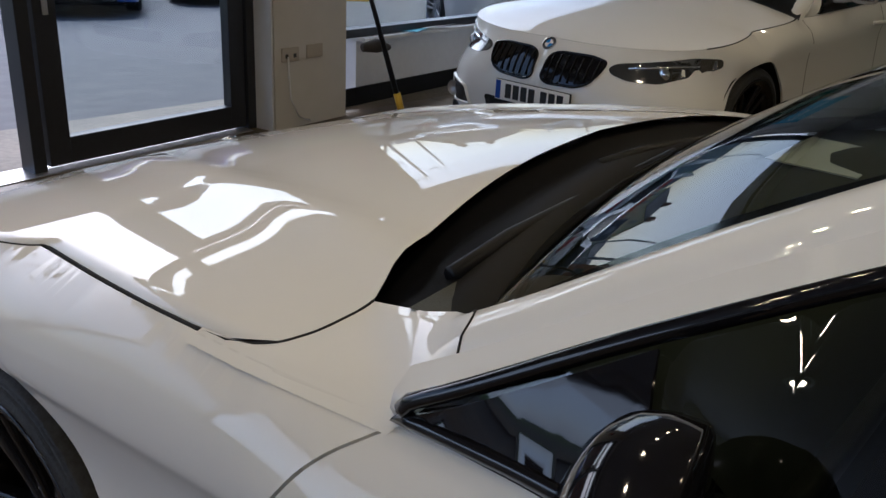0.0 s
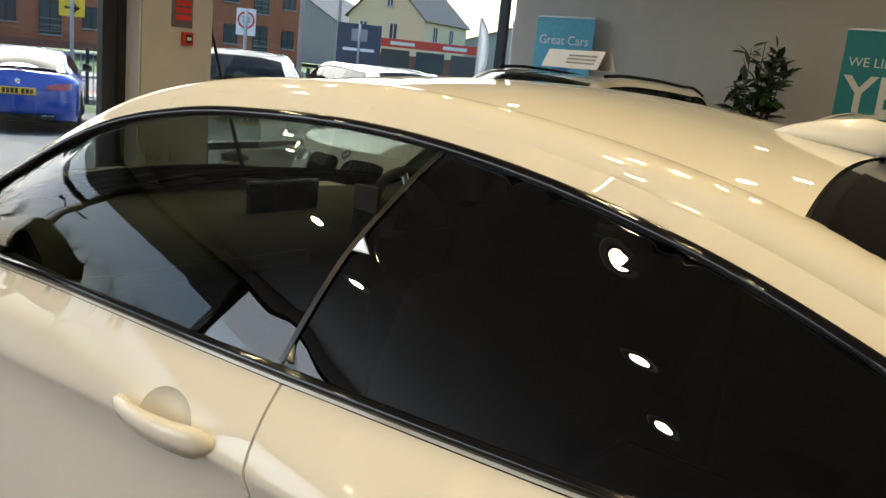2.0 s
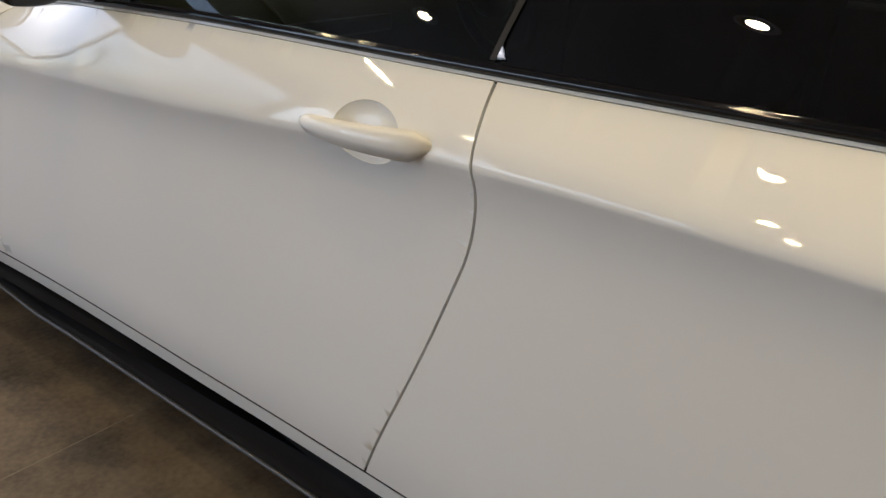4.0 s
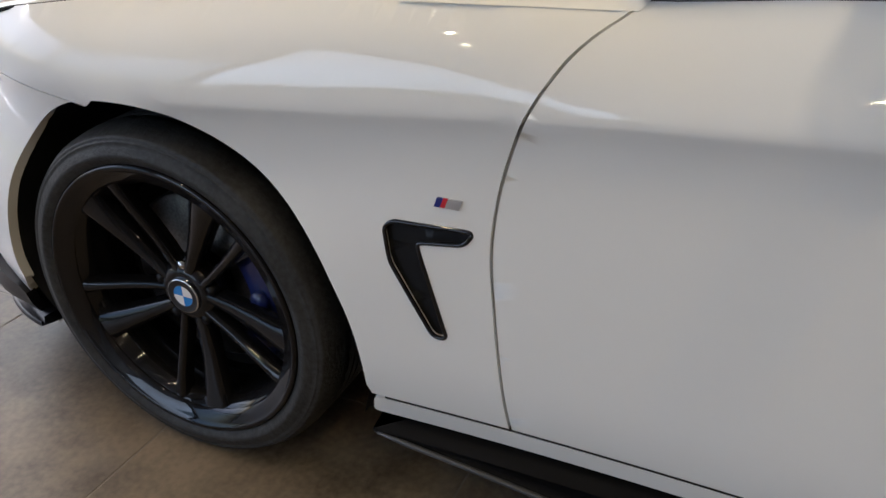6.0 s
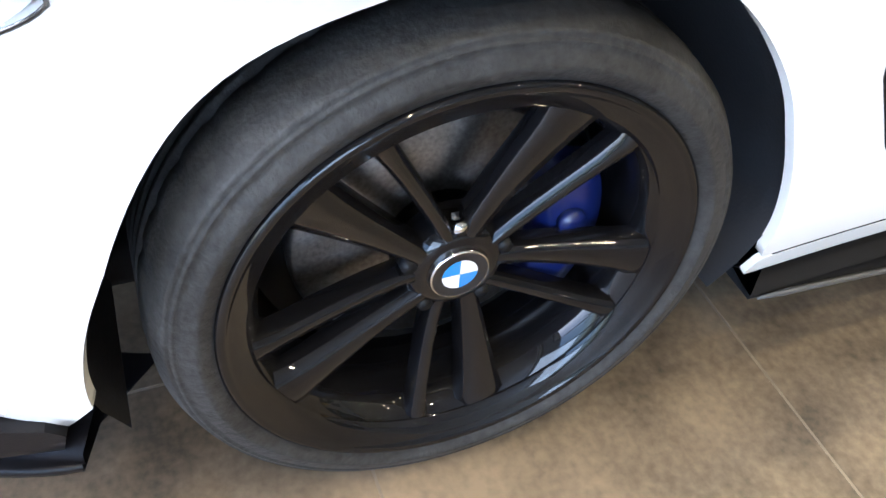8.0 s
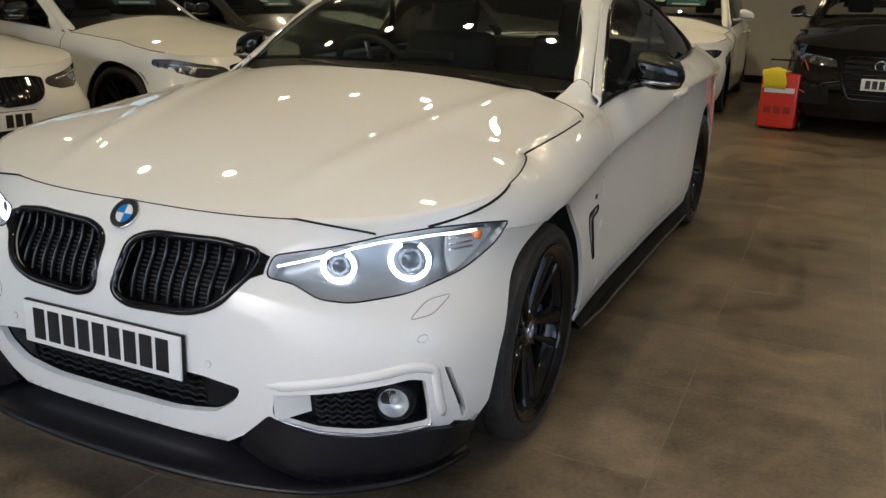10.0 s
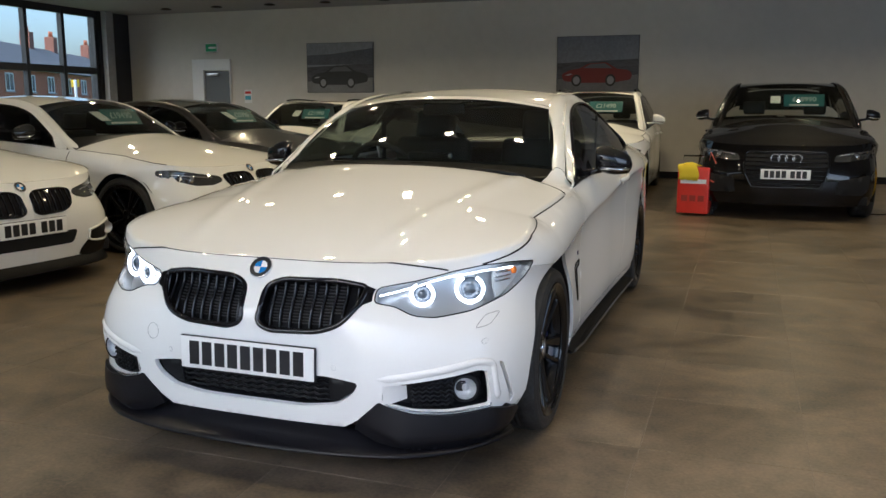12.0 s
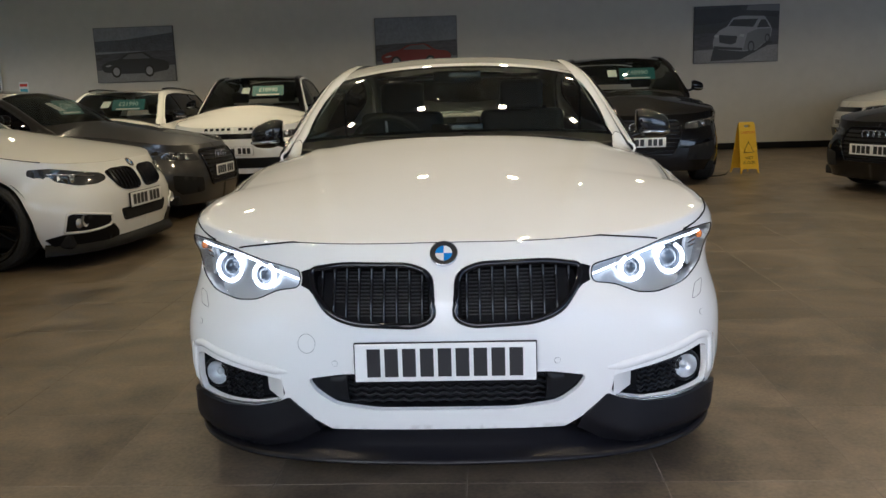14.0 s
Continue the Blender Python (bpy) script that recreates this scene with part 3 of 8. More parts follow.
def shrink(poly, d):
    """Move an outline inwards by about d."""
    p = np.array(poly, float)
    c = np.roll(p, -1, 0) - np.roll(p, 1, 0)
    c /= np.linalg.norm(c, axis=1, keepdims=True) + 1e-9
    area = 0.5 * np.sum(p[:, 0] * np.roll(p[:, 1], -1) - np.roll(p[:, 0], -1) * p[:, 1])
    s = 1 if area > 0 else -1
    return [tuple(q) for q in p + s * d * np.stack([-c[:, 1], c[:, 0]], 1)]


def build_coupe():
    P = COUPE
    S = Shell(P)
    u0 = S.u0
    far = lambda pts: [(2 * u0 - u, z) for u, z in pts]
    car = thing("coupe", "white two-door coupe with black wheels and lit headlights", "car")
    tz = lambda u: float(P["topz"](u)) - 0.001

    # outlines on the skin
    lamp = S.xz(rounded([(0.430, 0.628), (0.432, 0.672), (0.55, 0.694), (0.67, 0.725), (0.75, 0.738), (0.83, 0.740), (0.874, 0.732), (0.872, 0.720), (0.850, 0.676), (0.81, 0.630), (0.73, 0.596), (0.63, 0.583), (0.565, 0.590), (0.50, 0.618)], 0.018))
    kidney = S.xz(rounded([(0.030, 0.545), (0.040, 0.665), (0.10, 0.688), (0.30, 0.691), (0.403, 0.676), (0.389, 0.625), (0.335, 0.558), (0.26, 0.532), (0.08, 0.524)], 0.035, 5))
    mouth = S.xz(rounded([(-0.30, 0.386), (-0.408, 0.370), (-0.385, 0.330), (-0.325, 0.288), (-0.20, 0.270), (0.20, 0.270), (0.325, 0.288), (0.385, 0.330), (0.408, 0.370), (0.30, 0.386)], 0.02))
    fog = S.xz(rounded([(0.502, 0.296), (0.480, 0.314), (0.490, 0.364), (0.64, 0.386), (0.770, 0.408), (0.794, 0.398), (0.798, 0.272), (0.68, 0.268), (0.58, 0.276)], 0.010))
    slot = S.xz(rounded([(0.822, 0.424), (0.832, 0.418), (0.852, 0.280), (0.842, 0.258)], 0.004))
    ring = S.yz(arch(0.0))
    ring2 = arch(P["wb"])
    g = 0.0025
    crease = P["crease"]
    dish = [(1.832 + 0.066 * math.cos(t), 0.862 + 0.044 * math.sin(t)) for t in np.linspace(0, 2 * math.pi, 33)[:-1]]
    gap_front = [(0.630, 0.262), (0.611, 0.405), (0.596, 0.568), (0.609, 0.667), (0.641, 0.761), (0.692, 0.845), (0.757, tz(0.757))]
    gap_front = rounded(gap_front, 0.10, 6, closed=False)
    gap_rear = rounded([(1.845, 0.262), (1.965, 0.557), (2.026, 0.741), (2.032, 0.83), (2.005, tz(2.0))], 0.09, 6, closed=False)

    def shifted(line, d):
        return [(u + d, z) for u, z in line]

    def both(name, make, material, label=""):
        for sgn in (1, -1):
            bm = make()
            part(name, bm if sgn > 0 else mirror_x(bm), material, car, label)

    # bumper, whole width
    hl_u = S.u_of_x(0.70, 0.75)
    half = [(u0, 0.205)] + [(S.u_of_x(x, 0.25), z) for x, z in ((0.355, 0.206), (0.40, 0.238), (0.43, 0.264), (0.470, 0.300), (0.502, 0.286), (0.58, 0.268), (0.68, 0.260), (0.797, 0.264), (0.806, 0.246), (0.816, 0.246), (0.828, 0.262), (0.852, 0.236))]
    half += [(S.u_of_y(-0.42, 0.222), 0.222)]
    up = [(u, z) for u, z in ring if u < -0.125 and z > 0.232]
    half += up + [(-0.1215, 0.6835), (S.u_of_x(0.876, 0.712), 0.709), (hl_u + 0.06, 0.70), (hl_u, 0.72), (hl_u, tz(hl_u))]
    for u in np.linspace(hl_u - 0.03, u0, 26)[:-1]:
        half.append((float(u), tz(u)))
    outline = half + [(u0, tz(u0))] + far(half)[::-1][:-1]
    bumper = part("front_bumper", sheet(S, outline, [lamp, far(lamp), kidney, far(kidney), mouth, fog, far(fog), slot, far(slot)], 0.035, 0.014, 0.018), WHITE, car)

    # wings, doors, quarters
    def wing():
        o = [(hl_u, tz(hl_u)), (hl_u, 0.72), (hl_u + 0.06, 0.705), (S.u_of_x(0.876, 0.717), 0.714), (-0.118, 0.6845)]
        o += [(u, z) for u, z in ring if u > -0.11 and z > 0.262] + [(0.398, 0.262)]
        o += shifted(gap_front, -g)
        o += [(u, tz(u)) for u in np.linspace(0.75, hl_u + 0.02, 50)]
        return sheet(S, o, [lamp, vent], 0.025, 0.012, 0.014, ridge=lambda u: np.where(u > 0.1, crease(u), 9.0))
    vent = rounded([(0.438, 0.572), (0.452, 0.584), (0.574, 0.588), (0.560, 0.566), (0.487, 0.557), (0.534, 0.408), (0.512, 0.408), (0.446, 0.52)], 0.012)
    both("front_wing", wing, WHITE)

    def door():
        o = shifted(gap_front, g)[::-1] + shifted(gap_rear, -g) + [(u, tz(u)) for u in np.linspace(1.98, 0.79, 40)]
        return sheet(S, o, [dish], 0.025, 0.010, 0.014, ridge=crease)
    both("door", door, WHITE)

    def quarter():
        o = shifted(gap_rear, g) + [(u, tz(u)) for u in np.linspace(2.03, P["tail"] + 1.45, 60)] + [(P["tail"] + 1.45, 0.28), (3.25, 0.25)]
        o += [(u, z) for u, z in ring2[::-1] if z > 0.25] + [(P["wb"] - 0.40, 0.262), (1.86, 0.262)]
        return sheet(S, o, [], 0.04, 0.02, 0.014, ridge=lambda u: np.where(u < 2.9, crease(u), 9.0))
    both("rear_quarter", quarter, WHITE)

    def sill():
        return sheet(S, rounded([(0.392, 0.217), (0.40, 0.2545), (2.40, 0.2545), (2.41, 0.217)], 0.01), [], 0.05, 0.03, 0.01)
    both("sill_strip", sill, WHITE)
    both("sill_seal", lambda: tube([Vector(S(np.array([u]), np.array([0.2585]), np.array([-0.004]))[0]) for u in np.linspace(0.42, 2.38, 40)], 0.0045, 6), DARK)

    def skirt():
        us = np.linspace(0.40, 2.40, 40)
        rows = []
        for u in us:
            e = min(1, (u - 0.40) / 0.35)
            x = float(P["width"](u)) - 0.02
            zb = 0.195 - 0.048 * e
            rows.append([(x - 0.02, u, 0.225), (x - 0.026, u, 0.215), (x - 0.040, u, 0.205), (x - 0.046, u, zb + 0.014), (x - 0.010, u, zb + 0.004), (x + 0.010, u, zb + 0.002), (x + 0.008, u, zb - 0.006), (x - 0.10, u, zb - 0.004), (x - 0.12, u, 0.22)])
        bm = loft([[Vector(p) for p in r] for r in rows], flip=True)
        bmesh.ops.holes_fill(bm, edges=bm.edges)
        bmesh.ops.recalc_face_normals(bm, faces=bm.faces)
        return bm
    deep = mat("skirt_black", (0.008, 0.008, 0.009), rough=0.75, spec=0.1)
    for sgn in (1, -1):
        bm = skirt()
        sk = part("side_skirt", bm if sgn > 0 else mirror_x(bm), deep, car, "matte black side skirt blade")
        # lighter tube along the blade's edge: its highlight is put into the colour
        edge = tube([(float(P["width"](u)) - 0.006, u, 0.195 - 0.048 * min(1, (u - 0.40) / 0.35)) for u in np.linspace(0.41, 2.39, 40)], [0.002] + [0.0045] * 38 + [0.002], 8)
        part("skirt_edge_glint", edge if sgn > 0 else mirror_x(edge), mat("skirt_glint_grey", (0.06, 0.062, 0.068), rough=0.3), sk)

    # dark liner behind the gaps, and wheel housings
    def liner():
        F = lambda u, z: S(u, z, np.full(len(np.atleast_1d(u)), -0.0080))
        o = [(0.41, 0.24), (P["tail"] + 1.4, 0.30)] + [(u, tz(u) - 0.012) for u in np.linspace(P["tail"] + 1.4, -0.10, 60)] + [(-0.10, 0.72), (0.15, 0.72), (0.30, 0.62), (0.41, 0.43)]
        return sheet(F, o, [ring2, dish, vent], 0.10, 0.05, 0.0)
    both("inner_panel", liner, mat("jamb_paint", (0.40, 0.40, 0.39), rough=0.6))

    def house(y):
        rows = []
        for t in np.linspace(-0.4, math.pi + 0.4, 26):
            yy, zz = y - 0.393 * math.cos(t), 0.335 + 0.381 * math.sin(t)
            edge = float(S(np.array([S.u_of_y(yy, max(zz, 0.2))]), np.array([max(zz, 0.2)]))[0][0]) - 0.012
            rows.append([Vector((x, yy, zz)) for x in (edge, edge - 0.03, 0.50)])
        return loft(rows)
    lined = mat("arch_liner", (0.022, 0.023, 0.027), rough=0.7, bump=0.1, bscale=200)
    both("wheel_housing", lambda: house(0), lined)
    both("wheel_housing", lambda: house(P["wb"]), MATTE)
    part("underbody", box(-0.62, 0.62, -0.55, 3.6, 0.17, 0.24, 0.02), DARK, car)
    part("engine_bay_floor", box(-0.5, 0.5, -0.45, 0.6, 0.24, 0.66, 0.05), DARK, car)

    # bonnet
    rear_edge = curve((0.0, 0.468), (0.35, 0.508), (0.535, 0.548), (0.64, 0.575), (0.69, 0.597), (0.735, 0.590), (0.775, 0.573), (0.805, 0.545), (0.822, 0.508), (0.832, 0.455))

    def bonnet_point(a, x, y, z):
        if y > 0.25:
            y = 0.25 + (y - 0.25) / 0.295 * (float(rear_edge(a * x)) - 0.25)
        zm = max(float(P["mid"](y)), z)
        return y, z + (zm - z) * (1 - a ** 2.2)

    def bonnet_rows(grow, lift):
        rows = []
        for i, u in enumerate(np.linspace(u0 + 0.02, 0.545, 76)):
            x, y, z = S.top(np.array([u]))[0]
            row = []
            for s in np.linspace(-1, 1, 61):
                a = abs(s)
                dome = 0.010 * math.exp(-((a * x - (0.36 + 0.26 * np.clip((y + 0.6) / 1.2, 0, 1))) / 0.045) ** 2) * np.clip((y + 0.62) * 4, 0, 1) * np.clip((0.97 - a) * 12, 0, 1)
                yy, zz = bonnet_point(a, x, y, z)
                near = min(1.0, max(0.0, (y + 0.36) / 0.06))
                row.append(Vector(((x - grow * near) * s, yy, zz + lift + dome)))
            over = Vector(S(np.array([u]), np.array([z - 0.014]), np.array([0.0009]))[0]) if near < 1 else Vector((x - 0.005, row[-1].y, z - 0.014))
            rows.append([Vector((-over.x, over.y, over.z))] + row + [over])
        return rows
    bm = loft(bonnet_rows(0.003, 0.0), flip=True)
    bmesh.ops.recalc_face_normals(bm, faces=bm.faces)
    if sum(f.normal.z for f in bm.faces) < 0:
        bmesh.ops.reverse_faces(bm, faces=bm.faces)
    part("bonnet", bm, WHITE, car)
    bm = bmesh.new()
    for sgn in (1, -1):
        ua = S.u_of_y(-0.24, 0.74)
        ub = S.u_of_x(0.742, 0.75)
        line = [S(np.array([u]), np.array([0.740 + (tz(ua) - 0.740) * k]), np.array([0.0012]))[0] + (0, 0, 0.003) for k, u in zip(np.linspace(0, 0.96, 14), np.linspace(ub, ua, 14))]
        line += [S.top(np.array([u]))[0] for u in np.linspace(ua + 0.02, 0.44, 50)]
        xe, _, ze = S.top(np.array([0.545]))[0]
        for a in np.linspace(1, 0.69 / xe, 16):
            y, z = bonnet_point(a, xe, 0.545, ze)
            line.append(np.array([a * xe, y + 0.002, z + 0.001]))
        tube([Vector((sgn * (p[0] - 0.001), p[1], p[2] - 0.003)) for p in line], 0.0034, 6, bm=bm)
    uc = S.u_of_x(0.46, 0.74)
    ud = S.u_of_x(0.645, 0.733)
    for sgn in (1, -1):
        front_line = [S(np.array([u]), np.array([0.726 + (tz(uc) - 0.726) * k ** 0.8]), np.array([0.0008]))[0] + (0, 0, 0.003) for k, u in zip(np.linspace(0, 0.95, 12), np.linspace(ud, uc, 12))]
        front_line += [S.top(np.array([u]))[0] for u in np.linspace(uc - 0.02, u0, 30)]
        tube([Vector((p[0] * sgn, p[1], p[2] - 0.003)) for p in front_line], 0.0028, 6, bm=bm)
    part("bonnet_seal", bm, DARK, car)

    # cabin glass and roof
    front, roof, rear, flank, low, head, rhead, deck = greenhouse(P)
    def up_sheet(F, *a):
        bm = sheet2(F, *a)
        if sum(f.normal.z for f in bm.faces) == 0:
            bm.normal_update()
        if sum(f.normal.z for f in bm.faces) < 0:
            bmesh.ops.reverse_faces(bm, faces=bm.faces)
        return bm
    part("roof_header", up_sheet(front, -1, 1, 0.925, 1.0, 41, 6), WHITE, car)
    ws = part("windscreen", up_sheet(front, -0.965, 0.965, 0.02, 0.923, 41, 24), SCREEN, car, "clear windscreen reflecting ceiling lamps")
    bm = bmesh.new()
    for s0, s1, t0, t1 in ((-0.975, -0.945, 0.0, 0.93), (0.945, 0.975, 0.0, 0.93), (-0.95, 0.95, 0.895, 0.93), (-0.95, 0.95, 0.0, 0.05)):
        A, B = np.meshgrid(np.linspace(s0, s1, 30), np.linspace(t0, t1, 20))
        loft([[Vector(q) + Vector((0, 0.002, -0.004)) for q in row] for row in front(A, B)], bm)
    part("windscreen_border", bm, GLOSS, ws)
    bm = up_sheet(roof, -1, 1, 0, 1, 41, 30)
    part("roof", bm, WHITE, car)
    part("rear_window", up_sheet(rear, -0.93, 0.93, 0.03, 0.97, 31, 16), PRIVACY, car)
    bm = bmesh.new()
    for s0, s1, t0, t1 in ((-1.0, -0.90, 0, 1), (0.90, 1.0, 0, 1), (-0.92, 0.92, 0, 0.05)):
        A, B = np.meshgrid(np.linspace(s0, s1, 20), np.linspace(t0, t1, 14))
        loft([[Vector(q) + Vector((0, 0, -0.003)) for q in row] for row in rear(A, B)], bm)
    part("rear_window_border", bm, GLOSS, car)

    # pillars and roof edge as one swept strip a side
    def rail_strip():
        rows = []
        for y in np.linspace(0.772, 3.3, 70):
            x, z = float(P["rail"](y)), float(P["railz"](y))
            wide = 0.030 + 0.022 * min(1, (y - 0.772) / 0.25) if y < 1.3 else 0.052 + 0.07 * min(1, max(0, (y - 2.1) / 0.8))
            row = []
            for j, (dx, dz) in enumerate(((-wide, 0.017), (-wide * 0.55, 0.021), (-0.004, 0.016), (0.018, 0.003), (0.030, -0.018), (0.033, -0.034), (0.022, -0.04))):
                yj = y + 0.005 * (j - 1) * max(0.0, min(1.0, (0.95 - y) / 0.178)) - (0.012 if j == 0 and y < 1.5 else 0)
                row.append(Vector((float(P["rail"](yj)) + dx, yj, float(P["railz"](yj)) + dz)))
            rows.append(row)
        return loft(rows, flip=True)
    both("roof_pillar", rail_strip, WHITE)

    # the wing's top between bonnet, scuttle and pillar, in one sweep
    def wing_top(seam=False):
        x, z = float(P["rail"](0.768)), float(P["railz"](0.768))
        last = []
        for j, (dx, dz) in enumerate(((-0.030, 0.017), (-0.0165, 0.021), (-0.004, 0.016), (0.018, 0.003), (0.030, -0.018), (0.033, -0.034), (0.034, -0.045))):
            y = 0.7705 + 0.005 * (j - 1) - (0.012 if j == 0 else 0)
            last.append(Vector((float(P["rail"](y)) + dx, y, float(P["railz"](y)) + dz)))
        if seam:
            pts = []
            for j, (dx, dz) in enumerate(((-0.028, 0.017), (-0.016, 0.021), (-0.004, 0.016), (0.018, 0.003), (0.030, -0.018), (0.033, -0.036))):
                y = 0.771 + 0.005 * (j - 1) - (0.012 if j == 0 else 0)
                pts.append((float(P["rail"](y)) + dx, y, float(P["railz"](y)) + dz))
            return tube(pts, 0.0016, 6)
        xe, _, ze = S.top(np.array([0.545]))[0]
        rows = []
        inner = [(xe, float(rear_edge(xe)) + 0.002, float(P["topz"](rear_edge(xe))))]
        for a in np.linspace(0.994, 0.69 / xe, 14):
            y, z1 = bonnet_point(a, xe, 0.545, ze)
            inner.append((a * xe, y + 0.004, z1))
        inner += [(0.692, 0.640, 0.936), (0.700, 0.69, 0.950), (0.705, 0.735, 0.968)]
        n = len(inner)
        for k, q in enumerate(inner):
            yo = 0.455 + (0.752 - 0.455) * (k / (n - 1)) ** 0.8
            o = Vector(S.top(np.array([yo]))[0])
            q = Vector(q)
            w = (o - q).length
            up = (o - Vector(S(np.array([yo]), np.array([o.z - 0.02]))[0])).normalized() * w * 0.85
            end = Vector((-0.92, 0, 0.30)) * w * 0.8
            row = []
            for t in range(13):
                v = 1 - t / 12
                row.append((2 * v ** 3 - 3 * v * v + 1) * o + (v ** 3 - 2 * v * v + v) * up + (-2 * v ** 3 + 3 * v * v) * q + (v ** 3 - v * v) * end)
            rows.append([p for p in row[:-1]] + [Vector(S(np.array([yo]), np.array([o.z - 0.010]), np.array([0.0006]))[0])])
        last = [last[0]] + [last[i // 2] if i % 2 == 0 else (last[i // 2] + last[i // 2 + 1]) / 2 for i in range(1, 12)] + [last[6]]
        pre = [rows[-1][i].lerp(last[i], 0.5) + Vector((0.002, 0, 0.003)) * math.sin(math.pi * i / 12) for i in range(13)]
        return loft(rows + [pre, last], flip=True)
    both("wing_top", wing_top, WHITE)
    both("pillar_seam", lambda: wing_top(True), DARK)

    def dlo(inset=0.0):
        ys = np.linspace(0.757, 2.66, 50)
        loz = [(y, float(P["topz"](y)) + 0.012 + inset) for y in ys]
        hiz = []
        for y in np.linspace(2.70, 0.775, 60):
            hiz.append((y, max(float(P["railz"](y)) - 0.042 - inset, float(P["topz"](y)) + 0.014 + inset)))
        tail = rounded([(2.66, 0.997 + inset), (2.76 - inset, 1.0 + inset), (2.80 - inset, 1.035), (2.765 - inset, 1.10 - inset), (2.70, 1.14 - inset)], 0.05, 5, closed=False)
        return loz[:-1] + tail + hiz[1:]
    opening = dlo()

    def pillar_c():
        o = [(y, float(P["topz"](y))) for y in np.linspace(0.75, 3.28, 70)] + [(y, float(P["railz"](y)) - 0.01) for y in np.linspace(3.28, 0.75, 70)]
        return sheet(flank, o, [opening], 0.06, 0.02, 0.01)
    both("side_pillar", pillar_c, WHITE)
    both("window_trim", lambda: tube([Vector(q) for q in flank(*np.array(resample(opening, 0.02)).T)], 0.009, 8, True), GLOSS)

    def slant(z):
        return float(np.interp(z, [0.95, 0.993, 1.133, 1.244, 1.32], [1.983, 1.988, 2.014, 2.054, 2.09]))

    def glass_side(lo):
        o = [p for p in dlo(0.004)]
        if lo:
            o = [(y, z) for y, z in o if y > slant(z) + 0.012]
            top, foot = o[-1][1], o[0][1]
            o += [(slant(z) + 0.003, z) for z in np.linspace(top + 0.003, foot - 0.001, 9)]
        else:
            o = [(y, z) for y, z in o if y < slant(z) - 0.012]
            k = max(range(len(o) - 1), key=lambda n: abs(o[n + 1][1] - o[n][1]))
            o = o[:k + 1] + [(slant(z) - 0.003, z) for z in np.linspace(o[k][1] + 0.001, o[k + 1][1] - 0.003, 9)] + o[k + 1:]
        clean = [o[0]]
        for p in o[1:]:
            if abs(p[0] - clean[-1][0]) + abs(p[1] - clean[-1][1]) > 1e-4:
                clean.append(p)
        F = lambda y, z: flank(y, z) - np.array([0.006, 0, 0])
        return sheet(F, clean, [], 0.06, 0.03, 0.0)
    both("door_window", lambda: glass_side(False), GLASS)
    both("quarter_window", lambda: glass_side(True), PRIVACY)

    def band(out):
        rows = []
        for t in np.linspace(0, 1, 14):
            z = 0.985 + t * 0.300
            y = slant(z) - 0.0045
            y2 = slant(z) + 0.0045
            rows.append([Vector(flank(np.array([v]), np.array([z]))[0] + (out, 0, 0)) for v in (y, y2)])
        return loft(rows)
    both("door_pillar", lambda: band(-0.002), mat("pillar_grey", (0.014, 0.014, 0.015), rough=0.3))

    # black corner piece by the mirror
    def sail():
        F = lambda y, z: flank(y, z) + np.array([0.002, 0, 0])
        return sheet(F, [(0.755, tz(0.755) + 0.006), (1.03, tz(1.03) + 0.012), (0.985, 1.05), (0.86, 0.965)], [], 0.04, 0.03, 0.004)
    both("mirror_base", sail, GLOSS)
    mirror_cap(car, 1)
    mirror_cap(car, -1)

    # cowl and wipers
    rows = []
    for s in np.linspace(-1, 1, 40):
        a = low(np.array([s * 0.99]))[0]
        xe, _, zt = S.top(np.array([0.545]))[0]
        y, z = bonnet_point(abs(s) * 0.69 / xe, xe, 0.545, zt)
        b = np.array([s * 0.692, y - 0.004, z - 0.012])
        rows.append([Vector(b), Vector(b + (a - b) * 0.4 + (0, 0, -0.02)), Vector(a + (0, 0.03, 0.012))])
    bm = loft(rows)
    bmesh.ops.recalc_face_normals(bm, faces=bm.faces)
    part("cowl_panel", thicken(bm, 0.006), mat("cowl_black", (0.003, 0.003, 0.004), rough=0.45, spec=0.12), car)
    for x0, s1, t1 in ((0.60, 0.05, 0.02), (0.10, -0.55, 0.02)):
        base = Vector((x0, 0.640 if x0 > 0.3 else 0.535, 0.945 if x0 > 0.3 else 0.965))
        tip = Vector(front(np.array([s1]), np.array([t1]))[0]) + Vector((0, -0.014, -0.006))
        midp = base.lerp(tip, 0.5) + Vector((0, 0, 0.006))
        w = part("wiper", tube([base, base.lerp(tip, 0.2) + Vector((0, 0, 0.010)), midp, tip], [0.013, 0.011, 0.009, 0.005], 8), MATTE, car)
        bl0 = base.lerp(tip, 0.25) + Vector((0, 0.025, 0.0))
        part("wiper_blade", tube([bl0, bl0.lerp(tip, 0.5) + Vector((0, 0.01, 0.004)), tip + Vector((0, 0.012, 0))], 0.006, 6), MATTE, w)

    # boot lid and tail, seen by nobody but closing the shape
    bm = bmesh.new()
    rows = []
    for u in np.linspace(3.10, P["tail"] + 1.40, 30):
        x, y, z = S.top(np.array([u]))[0]
        rows.append([Vector((x * s, y, z + 0.035 * (1 - s * s) * np.clip((y - 3.0) * 4, 0, 1))) for s in np.linspace(-1, 1, 21)])
    bm = loft(rows)
    bmesh.ops.recalc_face_normals(bm, faces=bm.faces)
    part("boot_lid", bm, WHITE, car)
